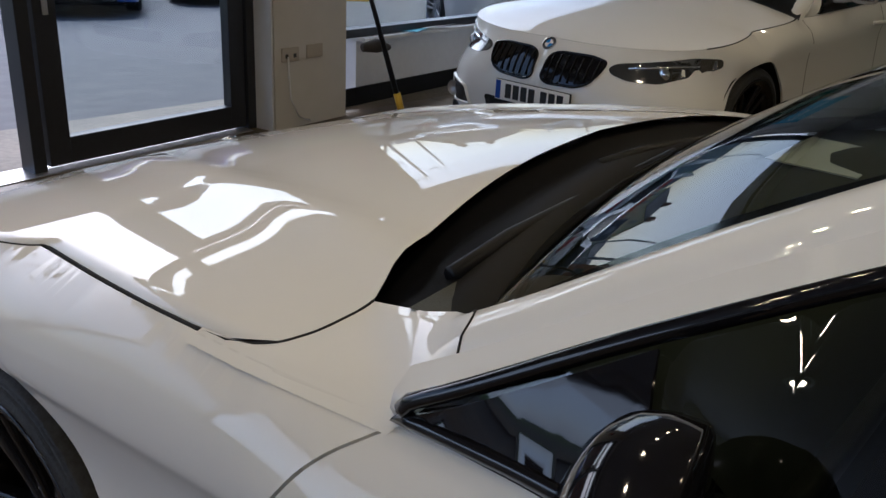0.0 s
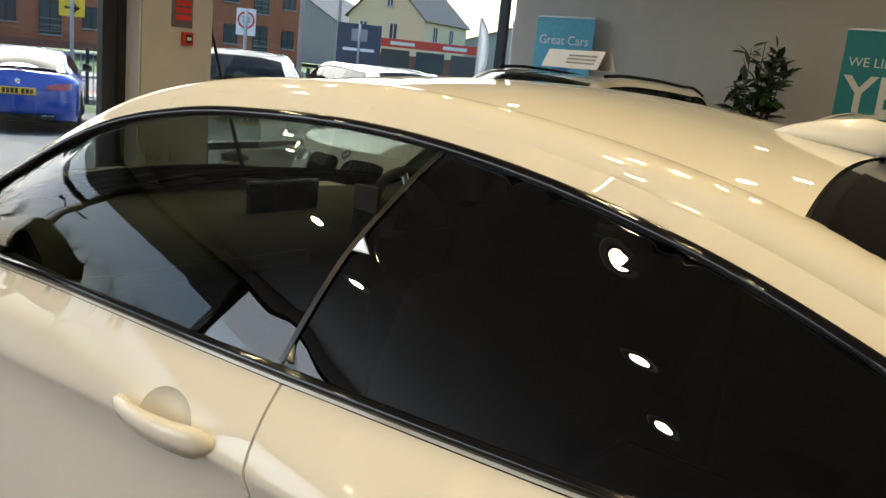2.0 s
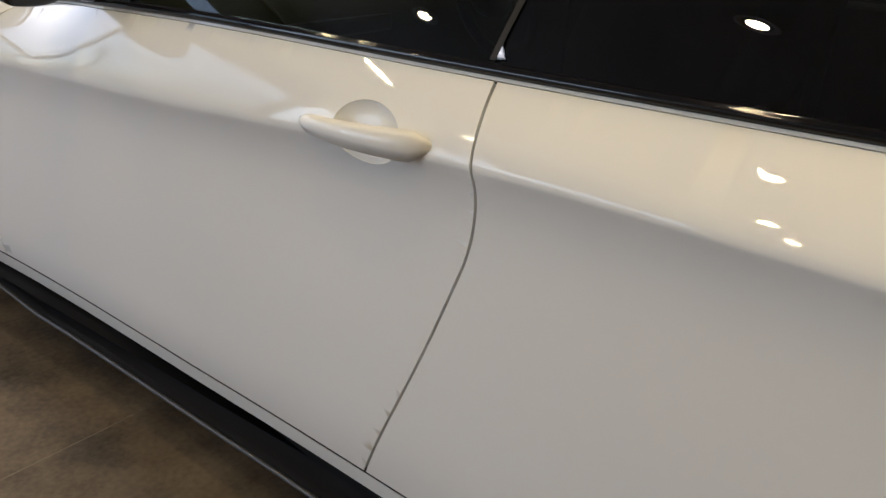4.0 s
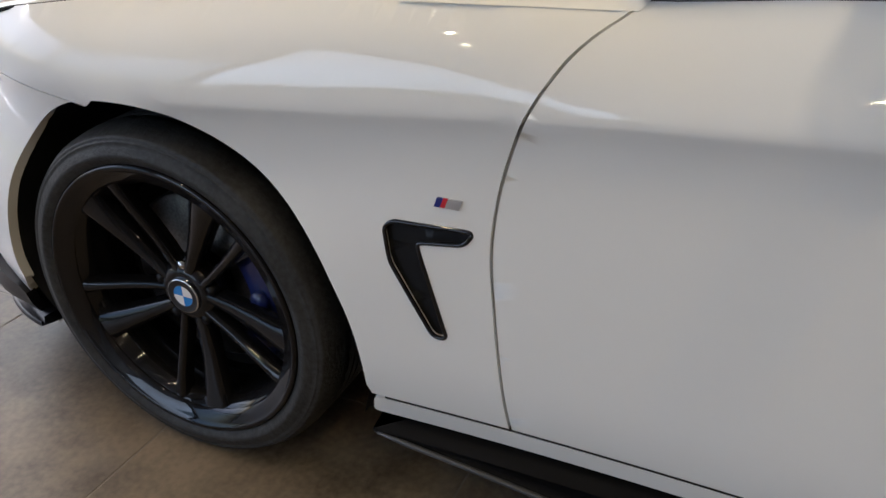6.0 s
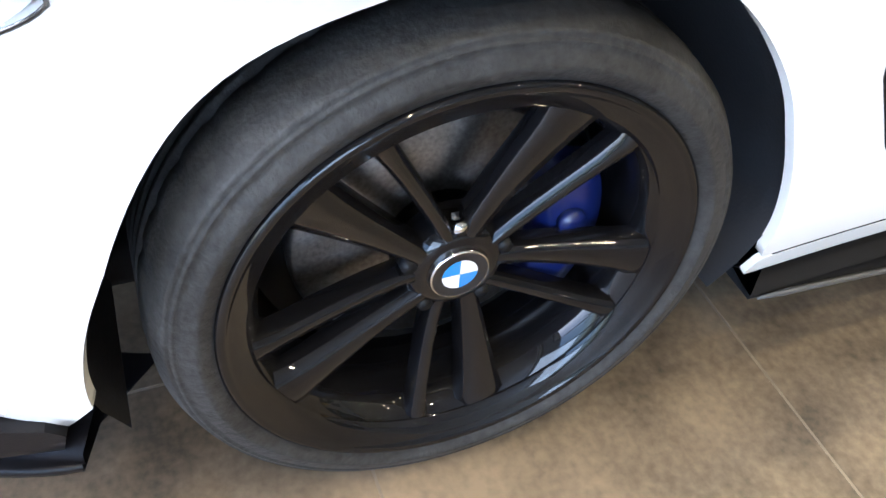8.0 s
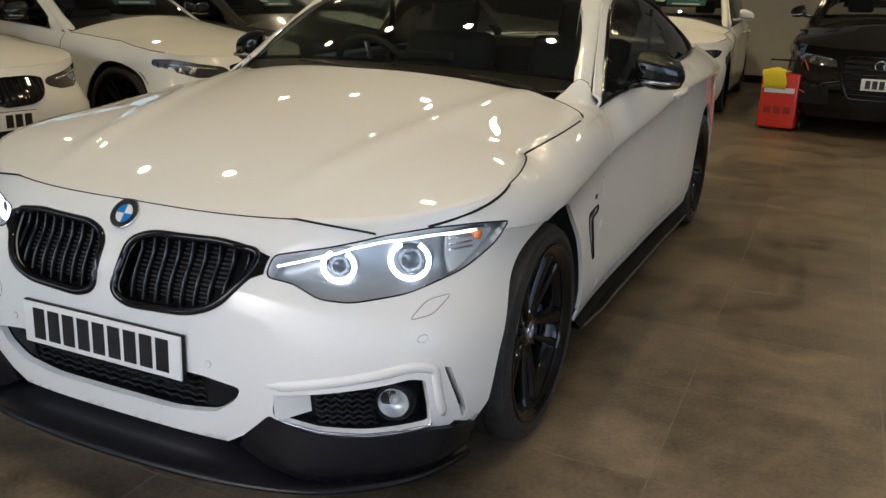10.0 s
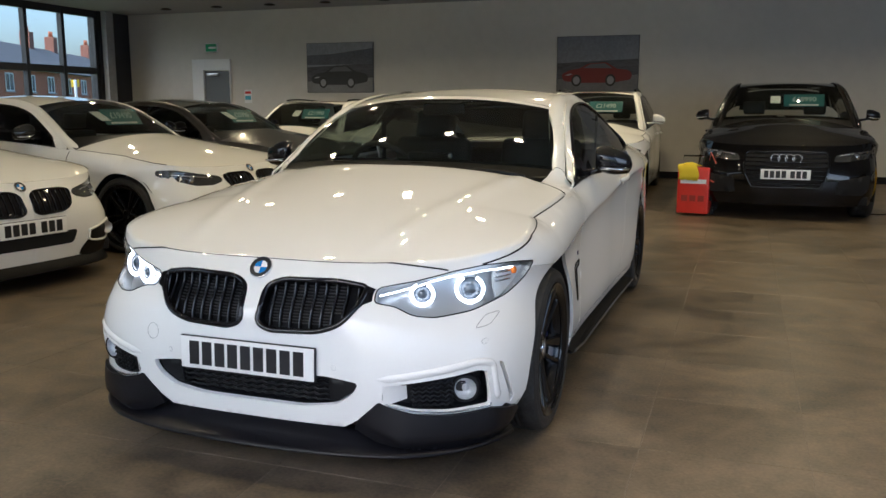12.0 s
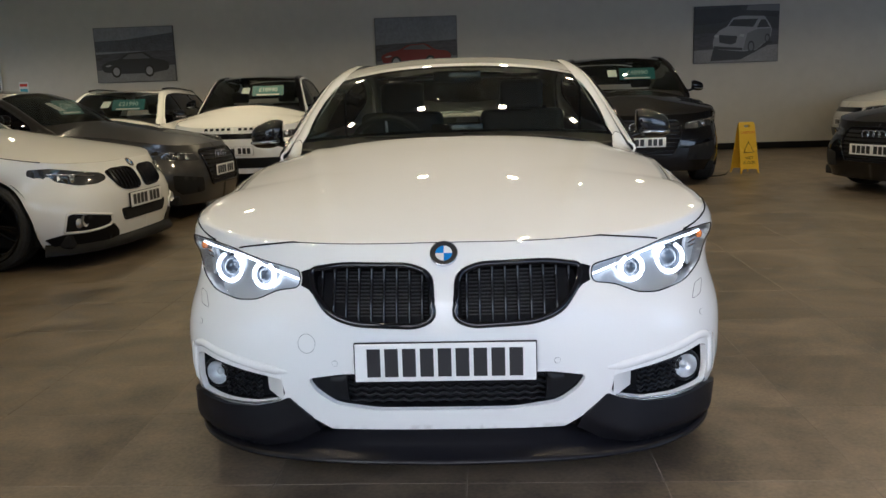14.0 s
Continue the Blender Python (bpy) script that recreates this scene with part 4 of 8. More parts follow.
    part("roof_aerial", tube([(0, 2.305, 1.336), (0, 2.34, 1.340), (0, 2.40, 1.345), (0, 2.46, 1.348), (0, 2.52, 1.340), (0, 2.535, 1.320)], [0.004, 0.015, 0.026, 0.031, 0.028, 0.015], 16, flat=1.0), WHITE, car)

    # door handles
    def handle():
        rows = []
        for t in np.linspace(0, 1, 22):
            y = 1.70 + 0.255 * t
            p = S(np.array([y]), np.array([0.855 + 0.016 * t]))[0]
            lift = 0.030 * math.sin(math.pi * min(1, t * 1.02)) ** 0.5 + 0.004
            hgt = (0.011 + 0.012 * t ** 0.7) * (1 - 0.75 * max(0, (t - 0.9) / 0.1)) * (0.45 + 0.55 * min(1, t / 0.12))
            rows.append([Vector((p[0] + lift - 0.016, y, p[2] - hgt * 0.6)), Vector((p[0] + lift - 0.004, y, p[2] - hgt)), Vector((p[0] + lift, y, p[2] - 0.2 * hgt)), Vector((p[0] + lift - 0.002, y, p[2] + 0.6 * hgt)), Vector((p[0] + lift - 0.012, y, p[2] + hgt)), Vector((p[0] + lift - 0.022, y, p[2] + 0.5 * hgt)), Vector((p[0] + lift - 0.022, y, p[2] - 0.4 * hgt))])
        rows = [r + [r[0].copy()] for r in rows]
        bm = loft(rows, flip=True)
        bmesh.ops.remove_doubles(bm, verts=bm.verts, dist=0.0002)
        bmesh.ops.holes_fill(bm, edges=bm.edges)
        bmesh.ops.recalc_face_normals(bm, faces=bm.faces)
        return bm
    both("door_handle", handle, WHITE)

    def cup():
        rows = []
        for t in np.linspace(0, 1, 33):
            a = t * 2 * math.pi
            row = []
            for k in np.linspace(0, 1, 8):
                y, z = 1.832 + 0.0665 * k * math.cos(a), 0.862 + 0.0445 * k * math.sin(a)
                p = S(np.array([y]), np.array([z]))[0]
                row.append(Vector((p[0] - 0.017 * (1 - k ** 3) - 0.0005, y, z)))
            rows.append(row)
        return loft(rows)
    both("handle_recess", cup, WHITE)

    # side vents and badge
    def vent_insert():
        F = lambda u, z: S(u, z, np.full(len(np.atleast_1d(u)), -0.008))
        return sheet(F, vent, [], 0.03, 0.012, 0.0)
    both("side_vent", vent_insert, MATTE)
    both("vent_surround", lambda: skin_tube(S, vent, 0.0035, 0.0, True, 0.01, 6), GLOSS)
    for sgn in (1, -1):
        for k, (a, b, c) in enumerate(((0.516, 0.525, BLUE), (0.525, 0.532, RED), (0.532, 0.552, SILVER))):
            o = [(a, 0.618), (b, 0.618), (b + 0.005, 0.632), (a + 0.005, 0.632)]
            bm = sheet(lambda u, z: S(u, z, np.full(len(np.atleast_1d(u)), 0.003)), o, [], 0.02, 0.01, 0.004)
            part("wing_badge", bm if sgn > 0 else mirror_x(bm), c, car)

    # wheels
    for sgn in (1, -1):
        wheel_parts(car, sgn, 0.0, 5, r=0.324, at=0.895)
        wheel_parts(car, sgn, P["wb"], 5, r=0.324, at=0.90)

    # kidneys
    slat_black = mat("slat_black", (0.008, 0.008, 0.010), rough=0.22)
    fin_grey = mat("radiator_grey", (0.040, 0.040, 0.039), rough=0.5)
    for sgn in (1, -1):
        fl = (lambda b: b) if sgn > 0 else mirror_x
        k = part("grille", fl(skin_tube(S, kidney, 0.010, -0.002, True, 0.012, 8)), GLOSS, car, "gloss black kidney grille")
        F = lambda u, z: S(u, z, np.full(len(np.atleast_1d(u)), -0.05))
        # near-black sheet: the shade inside the grille is put into its colour
        part("grille_shade_back", fl(sheet(F, kidney, [], 0.05, 0.03, 0.0)), DARK, k)
        part("grille_wall", fl(wall_in(S, kidney, -0.002, -0.05)), GLOSS, k)
        for x in np.linspace(0.065, 0.365, 9):
            z0, z1 = 0.53 + max(0, x - 0.25) * 0.32, 0.684
            rows = []
            for z in np.linspace(z0, z1, 8):
                lie = 0.026 - 0.018 * max(0.0, (z - 0.645) / 0.04)
                p = S(np.array([S.u_of_x(x, z)]), np.array([z]))[0]
                rows.append([Vector((x - 0.004, p[1] + 0.046, z)), Vector((x - 0.004, p[1] + lie + 0.004, z)), Vector((x - 0.002, p[1] + lie, z)), Vector((x + 0.002, p[1] + lie, z)), Vector((x + 0.004, p[1] + lie + 0.004, z)), Vector((x + 0.004, p[1] + 0.046, z))])
            part("grille_slat", fl(loft(rows, flip=True)), slat_black, k)
        for z in np.linspace(0.545, 0.672, 14):
            x1 = 0.33 if z > 0.58 else 0.29
            part("radiator_fin", fl(tube([(x, float(S(np.array([S.u_of_x(x, z)]), np.array([z]))[0][1]) + 0.044, z) for x in np.linspace(0.05, x1, 8)], 0.0022, 5)), fin_grey, k)
        part("grille_corner", fl(sheet(lambda u, z: S(u, z, np.full(len(np.atleast_1d(u)), 0.0035)), S.xz([(0.386, 0.636), (0.352, 0.578), (0.374, 0.598), (0.400, 0.622), (0.425, 0.632), (0.428, 0.668), (0.405, 0.676), (0.394, 0.674)]), [], 0.03, 0.012, 0.006)), GLOSS, k)

    # badge on the nose
    p = S(np.array([u0]), np.array([0.716]))[0]
    q = S(np.array([u0]), np.array([0.736]))[0]
    lean = math.atan2(q[1] - p[1], q[2] - p[2])
    roundel(car, Matrix.Translation(Vector(p) + Vector((0, -0.004, 0.002))) @ Matrix.Rotation(math.pi / 2 - lean, 4, 'X'), 0.041)

    # number plate on its plinth
    number_plate(car, Matrix.Translation((0, -0.803, 0.424)) @ Matrix.Rotation(math.radians(88), 4, 'X'), count=9, tall=0.083)
    part("plate_plinth", box(-0.24, 0.24, -0.79, -0.72, 0.39, 0.47, 0.01), WHITE, car)

    # lower mouth
    F = lambda u, z: S(u, z, np.full(len(np.atleast_1d(u)), -0.06))
    m = part("lower_intake", sheet(F, mouth, [], 0.06, 0.03, 0.0), DARK, car)
    part("intake_wall", wall_in(S, mouth, 0.0, -0.06), MATTE, m)
    for i, z in enumerate(np.linspace(0.292, 0.385, 6)):
        zig = [(x, float(S(np.array([S.u_of_x(x, z)]), np.array([z]))[0][1]) + 0.03, z + 0.004 * (-1) ** j) for j, x in enumerate(np.linspace(-0.29, 0.29, 30))]
        part("intake_mesh_bar", tube(zig, 0.0045, 5), MATTE, m)

    for sgn in (1, -1):
        bm = sheet(lambda u, z: S(u, z, np.full(len(np.atleast_1d(u)), -0.022)), S.xz([(0.292, 0.288), (0.325, 0.293), (0.383, 0.333), (0.402, 0.370), (0.292, 0.380)]), [], 0.04, 0.02, 0.03)
        part("intake_panel", bm if sgn > 0 else mirror_x(bm), MATTE, m)
    # fog lamp bays
    fog_silver = mat("fog_silver", (0.62, 0.63, 0.65), rough=0.35, metal=0.6)
    seam_grey = mat("seam_grey", (0.22, 0.22, 0.22), rough=0.7)
    for sgn in (1, -1):
        fl = (lambda b: b) if sgn > 0 else mirror_x
        b = part("fog_bay", fl(sheet(lambda u, z: S(u, z, np.full(len(np.atleast_1d(u)), -0.045)), fog, [], 0.05, 0.03, 0.0)), MATTE, car)
        part("bay_wall", fl(wall_in(S, fog, 0.0, -0.045)), MATTE, b)
        rows = []
        for z0, z1 in ((0.296, 0.300), (0.316, 0.312), (0.340, 0.332), (0.362, 0.348), (0.371, 0.352)):
            a = Vector(S(np.array([S.u_of_x(0.486, z0)]), np.array([z0]), np.array([0.001]))[0])
            c = Vector(S(np.array([S.u_of_x(0.560, z1)]), np.array([z1]), np.array([-0.044]))[0])
            rows.append([a, a.lerp(c, 0.08) + Vector((0.004, 0, 0)), a.lerp(c, 0.5) + Vector((0.003, 0, 0)), c])
        part("bay_return", fl(loft(rows)), WHITE, b, "white inner end of the bay")
        for z in np.linspace(0.288, 0.366, 6):
            xs = np.linspace(0.565, 0.690, 12)
            zig = [(x, float(S(np.array([S.u_of_x(x, z)]), np.array([z]))[0][1]) + 0.034, z + 0.005 * (-1) ** j) for j, x in enumerate(xs)]
            part("bay_mesh_bar", fl(tube(zig, 0.005, 5)), MATTE, b)
        c = S(np.array([S.u_of_x(0.738, 0.340)]), np.array([0.340]))[0]
        mm = Matrix.Translation(Vector(c) + Vector((-0.012, 0.022, 0))) @ Matrix.Rotation(math.radians(18), 4, 'Z') @ Matrix.Rotation(math.pi / 2, 4, 'X')
        fg = part("fog_lamp", fl(lathe([(0.052, -0.03), (0.050, -0.004), (0.042, 0.006), (0.037, 0.002)], 32, 'z', m=mm)), MATTE, car)
        part("fog_reflector", fl(lathe([(0.037, 0.003), (0.032, -0.012), (0.02, -0.022), (0.001, -0.025)], 32, 'z', m=mm)), fog_silver, fg)
        part("fog_lens", fl(lathe([(0.039, 0.004), (0.028, 0.010), (0.015, 0.013), (0.001, 0.014)], 32, 'z', m=mm)), LENS, fg)
        part("fog_bulb", fl(lathe([(0.012, -0.018), (0.012, -0.01), (0.001, -0.006)], 16, 'z', m=mm)), fog_silver, fg)
        part("fog_trim", fl(skin_tube(S, sorted([(u, z) for u, z in fog if z < 0.3045 and u > -2]), 0.003, 0.002, False, 0.02, 6)), CHROME, fg)
        part("air_slot", fl(wall_in(S, slot, 0.0, -0.03)), WHITE, car)
        part("air_slot_back", fl(sheet(lambda u, z: S(u, z, np.full(len(np.atleast_1d(u)), -0.03)), slot, [], 0.03, 0.02, 0.0)), DARK, car)
        # washer cover, parking sensors, towing cover
        wl = S.xz(rounded([(0.748, 0.541), (0.768, 0.579), (0.805, 0.584), (0.786, 0.547)], 0.010))
        part("washer_cover", fl(skin_tube(S, wl, 0.0009, 0.0, True, 0.01, 5)), seam_grey, car)
        for x, z in ((0.322, 0.418), (0.780, 0.499)):
            cc = S.xz([(x + 0.008 * math.cos(t), z + 0.008 * math.sin(t)) for t in np.linspace(0, 2 * math.pi, 17)[:-1]])
            sn = part("parking_sensor", fl(skin_tube(S, cc, 0.0010, 0.0, True, 0.006, 5)), seam_grey, car)
            part("sensor_face", fl(sheet(lambda u, z2: S(u, z2, np.full(len(np.atleast_1d(u)), 0.001)), cc, [], 0.02, 0.01, 0.0)), WHITE, sn)
    cc = S.xz([(-0.405 + 0.026 * math.cos(t), 0.475 + 0.028 * math.sin(t)) for t in np.linspace(0, 2 * math.pi, 25)[:-1]])
    part("towing_eye_cover", skin_tube(S, cc, 0.0008, 0.0, True, 0.01, 5), seam_grey, car)

    # black splitter: a deep blade round the nose and two corner winglets
    us = np.linspace(-0.43, 2 * u0 + 0.43, 90)
    rows = []
    for u in us:
        e = abs(u - u0) / abs(u0 + 0.43)
        p = S(np.array([u]), np.array([0.2]))[0]
        q = S(np.array([u]), np.array([0.2]), np.array([0.010 + 0.054 * min(1, (1 - e) / 0.42) ** 0.8 + 0.010 * (1 - e)]))[0]
        zc = 0.124 + 0.012 * e
        i = S(np.array([u]), np.array([0.2]), np.array([-0.06]))[0]
        zh = 0.208 - 0.052 * min(1, max(0, (e - 0.25) / 0.25))
        rows.append([Vector((i[0], i[1], zh + 0.007)), Vector((p[0], p[1], zh)), Vector((p[0] + 0.25 * (q[0] - p[0]), p[1] + 0.25 * (q[1] - p[1]), 0.5 * zh + 0.062)), Vector((p[0] + 0.8 * (q[0] - p[0]), p[1] + 0.8 * (q[1] - p[1]), zc + 0.014)), Vector((q[0], q[1], zc + 0.006)), Vector((q[0], q[1], zc)), Vector((i[0], i[1], zc - 0.004)), Vector((i[0] * 0.9, i[1] + 0.08, zc - 0.002))])
    bm = loft(rows)
    bmesh.ops.recalc_face_normals(bm, faces=bm.faces)
    part("front_splitter", bm, mat("splitter_black", (0.006, 0.006, 0.008), rough=0.32, spec=0.25), car, "matte black front splitter")

    def winglet():
        o = S.xz(rounded([(0.380, 0.205), (0.398, 0.243), (0.43, 0.272), (0.470, 0.308), (0.502, 0.293), (0.58, 0.275), (0.68, 0.267), (0.80, 0.271), (0.825, 0.258), (0.850, 0.243)], 0.010, closed=False)) + [(S.u_of_y(-0.417, 0.23), 0.229), (S.u_of_y(-0.43, 0.165), 0.165)] + S.xz([(0.60, 0.15), (0.45, 0.17)])
        at = [S.u_of_x(x, 0.2) for x in (0.39, 0.54, 0.78)] + [S.u_of_y(-0.42, 0.2)]

        def F(u, z):
            z = np.asarray(z)
            fold = np.interp(u, at, (0.236, 0.190, 0.204, 0.200))
            step = np.clip((0.300 - z) / (0.300 - fold), 0, 1)
            return S(u, z, 0.004 + np.interp(u, at, (0.004, 0.050, 0.046, 0.010)) * (step - 0.30 * np.clip((fold - z) / 0.035, 0, 1)))
        return sheet(F, o, [], 0.014, 0.012, 0.02)
    both("splitter_corner", winglet, mat("satin_black_lip", (0.007, 0.007, 0.009), rough=0.42, spec=0.2, bump=0.04, bscale=300))

    # raised frame of the bumper round the fog bays and beside the mouth
    ledge = resample(S.xz(rounded([(0.424, 0.384), (0.50, 0.388), (0.64, 0.412), (0.770, 0.437), (0.808, 0.426), (0.812, 0.38), (0.818, 0.31), (0.820, 0.262)], 0.03, 6, closed=False)), 0.015, closed=False)

    def bumper_ledge():
        Q = S(*np.array(ledge).T, np.full(len(ledge), -0.0075))
        n = len(Q)
        return tube([Vector(q) for q in Q], [0.002 + 0.0125 * min(1, k / 8, (n - 1 - k) / 4) for k in range(n)], 12)
    both("bumper_ledge", bumper_ledge, WHITE)

    # headlights
    for sgn in (1, -1):
        fl = (lambda b: b) if sgn > 0 else mirror_x
        h = part("headlight", fl(wall_in(S, lamp, -0.002, -0.056)), SILVER, car, "lit headlight with bright rings")
        part("lamp_bowl", fl(sheet(lambda u, z: S(u, z, np.full(len(np.atleast_1d(u)), -0.055)), lamp, [], 0.04, 0.02, 0.0)), mat("lamp_silver", (0.42, 0.43, 0.45), rough=0.28, metal=0.45), h)
        part("lamp_lens", fl(sheet(lambda u, z: S(u, z, np.full(len(np.atleast_1d(u)), 0.001)), lamp, [], 0.03, 0.015, 0.0)), LENS, h)
        part("lamp_seal", fl(skin_tube(S, lamp, 0.0022, 0.0, True, 0.012, 6)), GLOSS, h)
        for x, z, r in ((0.574, 0.643, 0.037), (0.710, 0.651, 0.046)):
            c = Vector(S(np.array([S.u_of_x(x, z)]), np.array([z]))[0])
            mm = Matrix.Translation(c + Vector((-0.015, 0.050, 0))) @ Matrix.Rotation(math.radians(20), 4, 'Z') @ Matrix.Rotation(math.pi / 2 - 0.1, 4, 'X')
            ringp = []
            for t in np.linspace(math.radians(118), math.radians(422), 40):
                ringp.append(mm @ Vector((r * math.cos(t), r * math.sin(t) * 0.96, 0.012)))
            pr = part("projector", fl(lathe([(r * 0.92, 0.004), (r * 0.80, -0.006), (r * 0.72, -0.02), (r * 0.66, -0.03)], 36, 'z', m=mm)), CHROME, h)
            part("projector_lens", fl(lathe([(r * 0.84, -0.014), (r * 0.74, 0.000), (r * 0.5, 0.011), (r * 0.25, 0.016), (0.001, 0.017)], 32, 'z', m=mm)), mat("projector_glass", (0.09, 0.105, 0.13), rough=0.06, coat=1.0), pr)
            part("light_ring", fl(tube(ringp, 0.0066, 8)), LED, pr, "glowing white light ring")
            part("ring_collar", fl(lathe([(r * 1.14, 0.0), (r * 1.2, -0.01), (r * 1.16, -0.04)], 36, 'z', m=mm)), SILVER, pr)
        brow = []
        for x in np.linspace(0.442, 0.835, 30):
            z = float(np.interp(x, [0.44, 0.55, 0.67, 0.75, 0.83, 0.88], [0.664, 0.688, 0.717, 0.729, 0.731, 0.724])) - 0.010
            q = S(np.array([S.u_of_x(x, z)]), np.array([z]), np.array([-0.022]))[0]
            brow.append(Vector(q))
        part("brow_light", fl(tube(brow, 0.0042, 8, flat=0.7)), LED, h)
        oo = S.xz(rounded([(0.785, 0.660), (0.790, 0.710), (0.83, 0.716), (0.862, 0.714), (0.858, 0.69), (0.83, 0.652), (0.80, 0.626)], 0.01))
        part("indicator_glass", fl(sheet(lambda u, z: S(u, z, np.full(len(np.atleast_1d(u)), -0.03)), oo, [], 0.03, 0.015, 0.01)), mat("reflector_bright", (0.62, 0.63, 0.65), rough=0.3, metal=0.0), h)
        c = Vector(S(np.array([S.u_of_x(0.836, 0.698)]), np.array([0.698]), np.array([-0.02]))[0])
        part("indicator_bulb", fl(lathe([(0.001, 0.012), (0.008, 0.010), (0.011, 0.0), (0.008, -0.012)], 16, 'z', m=Matrix.Translation(c))), ORANGE, h)
        for k in range(4):
            z = 0.672 + 0.012 * k
            row = [Vector(S(np.array([S.u_of_x(x, z)]), np.array([z]), np.array([-0.022]))[0]) for x in np.linspace(0.788, 0.826, 6)]
            part("reflector_step", fl(tube(row, 0.0035, 5)), CHROME, h)
    interior(car)
    return car


def wall_in(S, pts, o0, o1):
    """A wall that goes from an outline on a skin into the depth."""
    p = np.array(resample(pts, 0.015))
    A, B = S(p[:, 0], p[:, 1], np.full(len(p), o0)), S(p[:, 0], p[:, 1], np.full(len(p), o1))
    A, B = np.vstack([A, A[:1]]), np.vstack([B, B[:1]])
    return loft([[Vector(q) for q in A], [Vector(q) for q in B]])


def mirror_cap(car, sgn, paint=None, at=(0.868, 1.068, 0.998)):
    """A door mirror: shell, glass, arm and indicator strip."""
    paint = paint or GLOSS
    fl = (lambda b: b) if sgn > 0 else mirror_x
    x0, y0, z0 = at
    prof = []
    rows = []
    for t in np.linspace(0, 1, 15):
        x = x0 + 0.170 * t
        k = (0.75 + 0.25 * math.sin(math.pi * min(1, t * 1.2) ** 0.8)) * (1 if t < 0.8 else math.sqrt(max(0.0, 1 - ((t - 0.8) / 0.205) ** 2)))
        hh, dd = 0.069 * k, 0.074 * k
        row = []
        for a in np.linspace(0, 2 * math.pi, 25):
            c, s = math.cos(a), math.sin(a)
            yy = -dd * abs(c) ** 0.8 * (1 if c > 0 else 0.15) * (1 if c > 0 else -1)
            row.append(Vector((x, y0 + yy + 0.035 * t, z0 + 0.02 * (1 - t) + hh * np.sign(s) * abs(s) ** 0.75 - 0.012 * t)))
        rows.append(row)
    bm = loft(rows)
    bmesh.ops.remove_doubles(bm, verts=bm.verts, dist=0.0003)
    bmesh.ops.holes_fill(bm, edges=bm.edges)
    bmesh.ops.recalc_face_normals(bm, faces=bm.faces)
    m = part("door_mirror", fl(bm), paint, car, "gloss black door mirror" if paint is GLOSS else "")
    g = [Vector((x0 + 0.02 + 0.132 * a, y0 + 0.018 + 0.028 * a, z0 + 0.006 + b * 0.050)) for a, b in ((0, -1), (0.9, -0.95), (1.0, -0.5), (1.0, 0.5), (0.9, 0.95), (0, 1))]
    bm = bmesh.new()
    bm.faces.new([bm.verts.new(p) for p in g])
    part("mirror_glass", fl(thicken(bm, 0.003)), MIRROR, m, smooth=False)
    part("mirror_arm", fl(tube([(x0 - 0.09, y0 + 0.0, z0 - 0.055), (x0 - 0.02, y0 - 0.005, z0 - 0.05), (x0 + 0.04, y0 - 0.01, z0 - 0.03)], [0.030, 0.026, 0.03], 12, flat=0.6)), paint, m)
    part("mirror_indicator", fl(tube([(x0 + 0.02, y0 - 0.064, z0 - 0.024), (x0 + 0.07, y0 - 0.066, z0 - 0.028), (x0 + 0.12, y0 - 0.054, z0 - 0.032), (x0 + 0.158, y0 - 0.018, z0 - 0.032)], 0.008, 8)), CHROME, m)
    return m


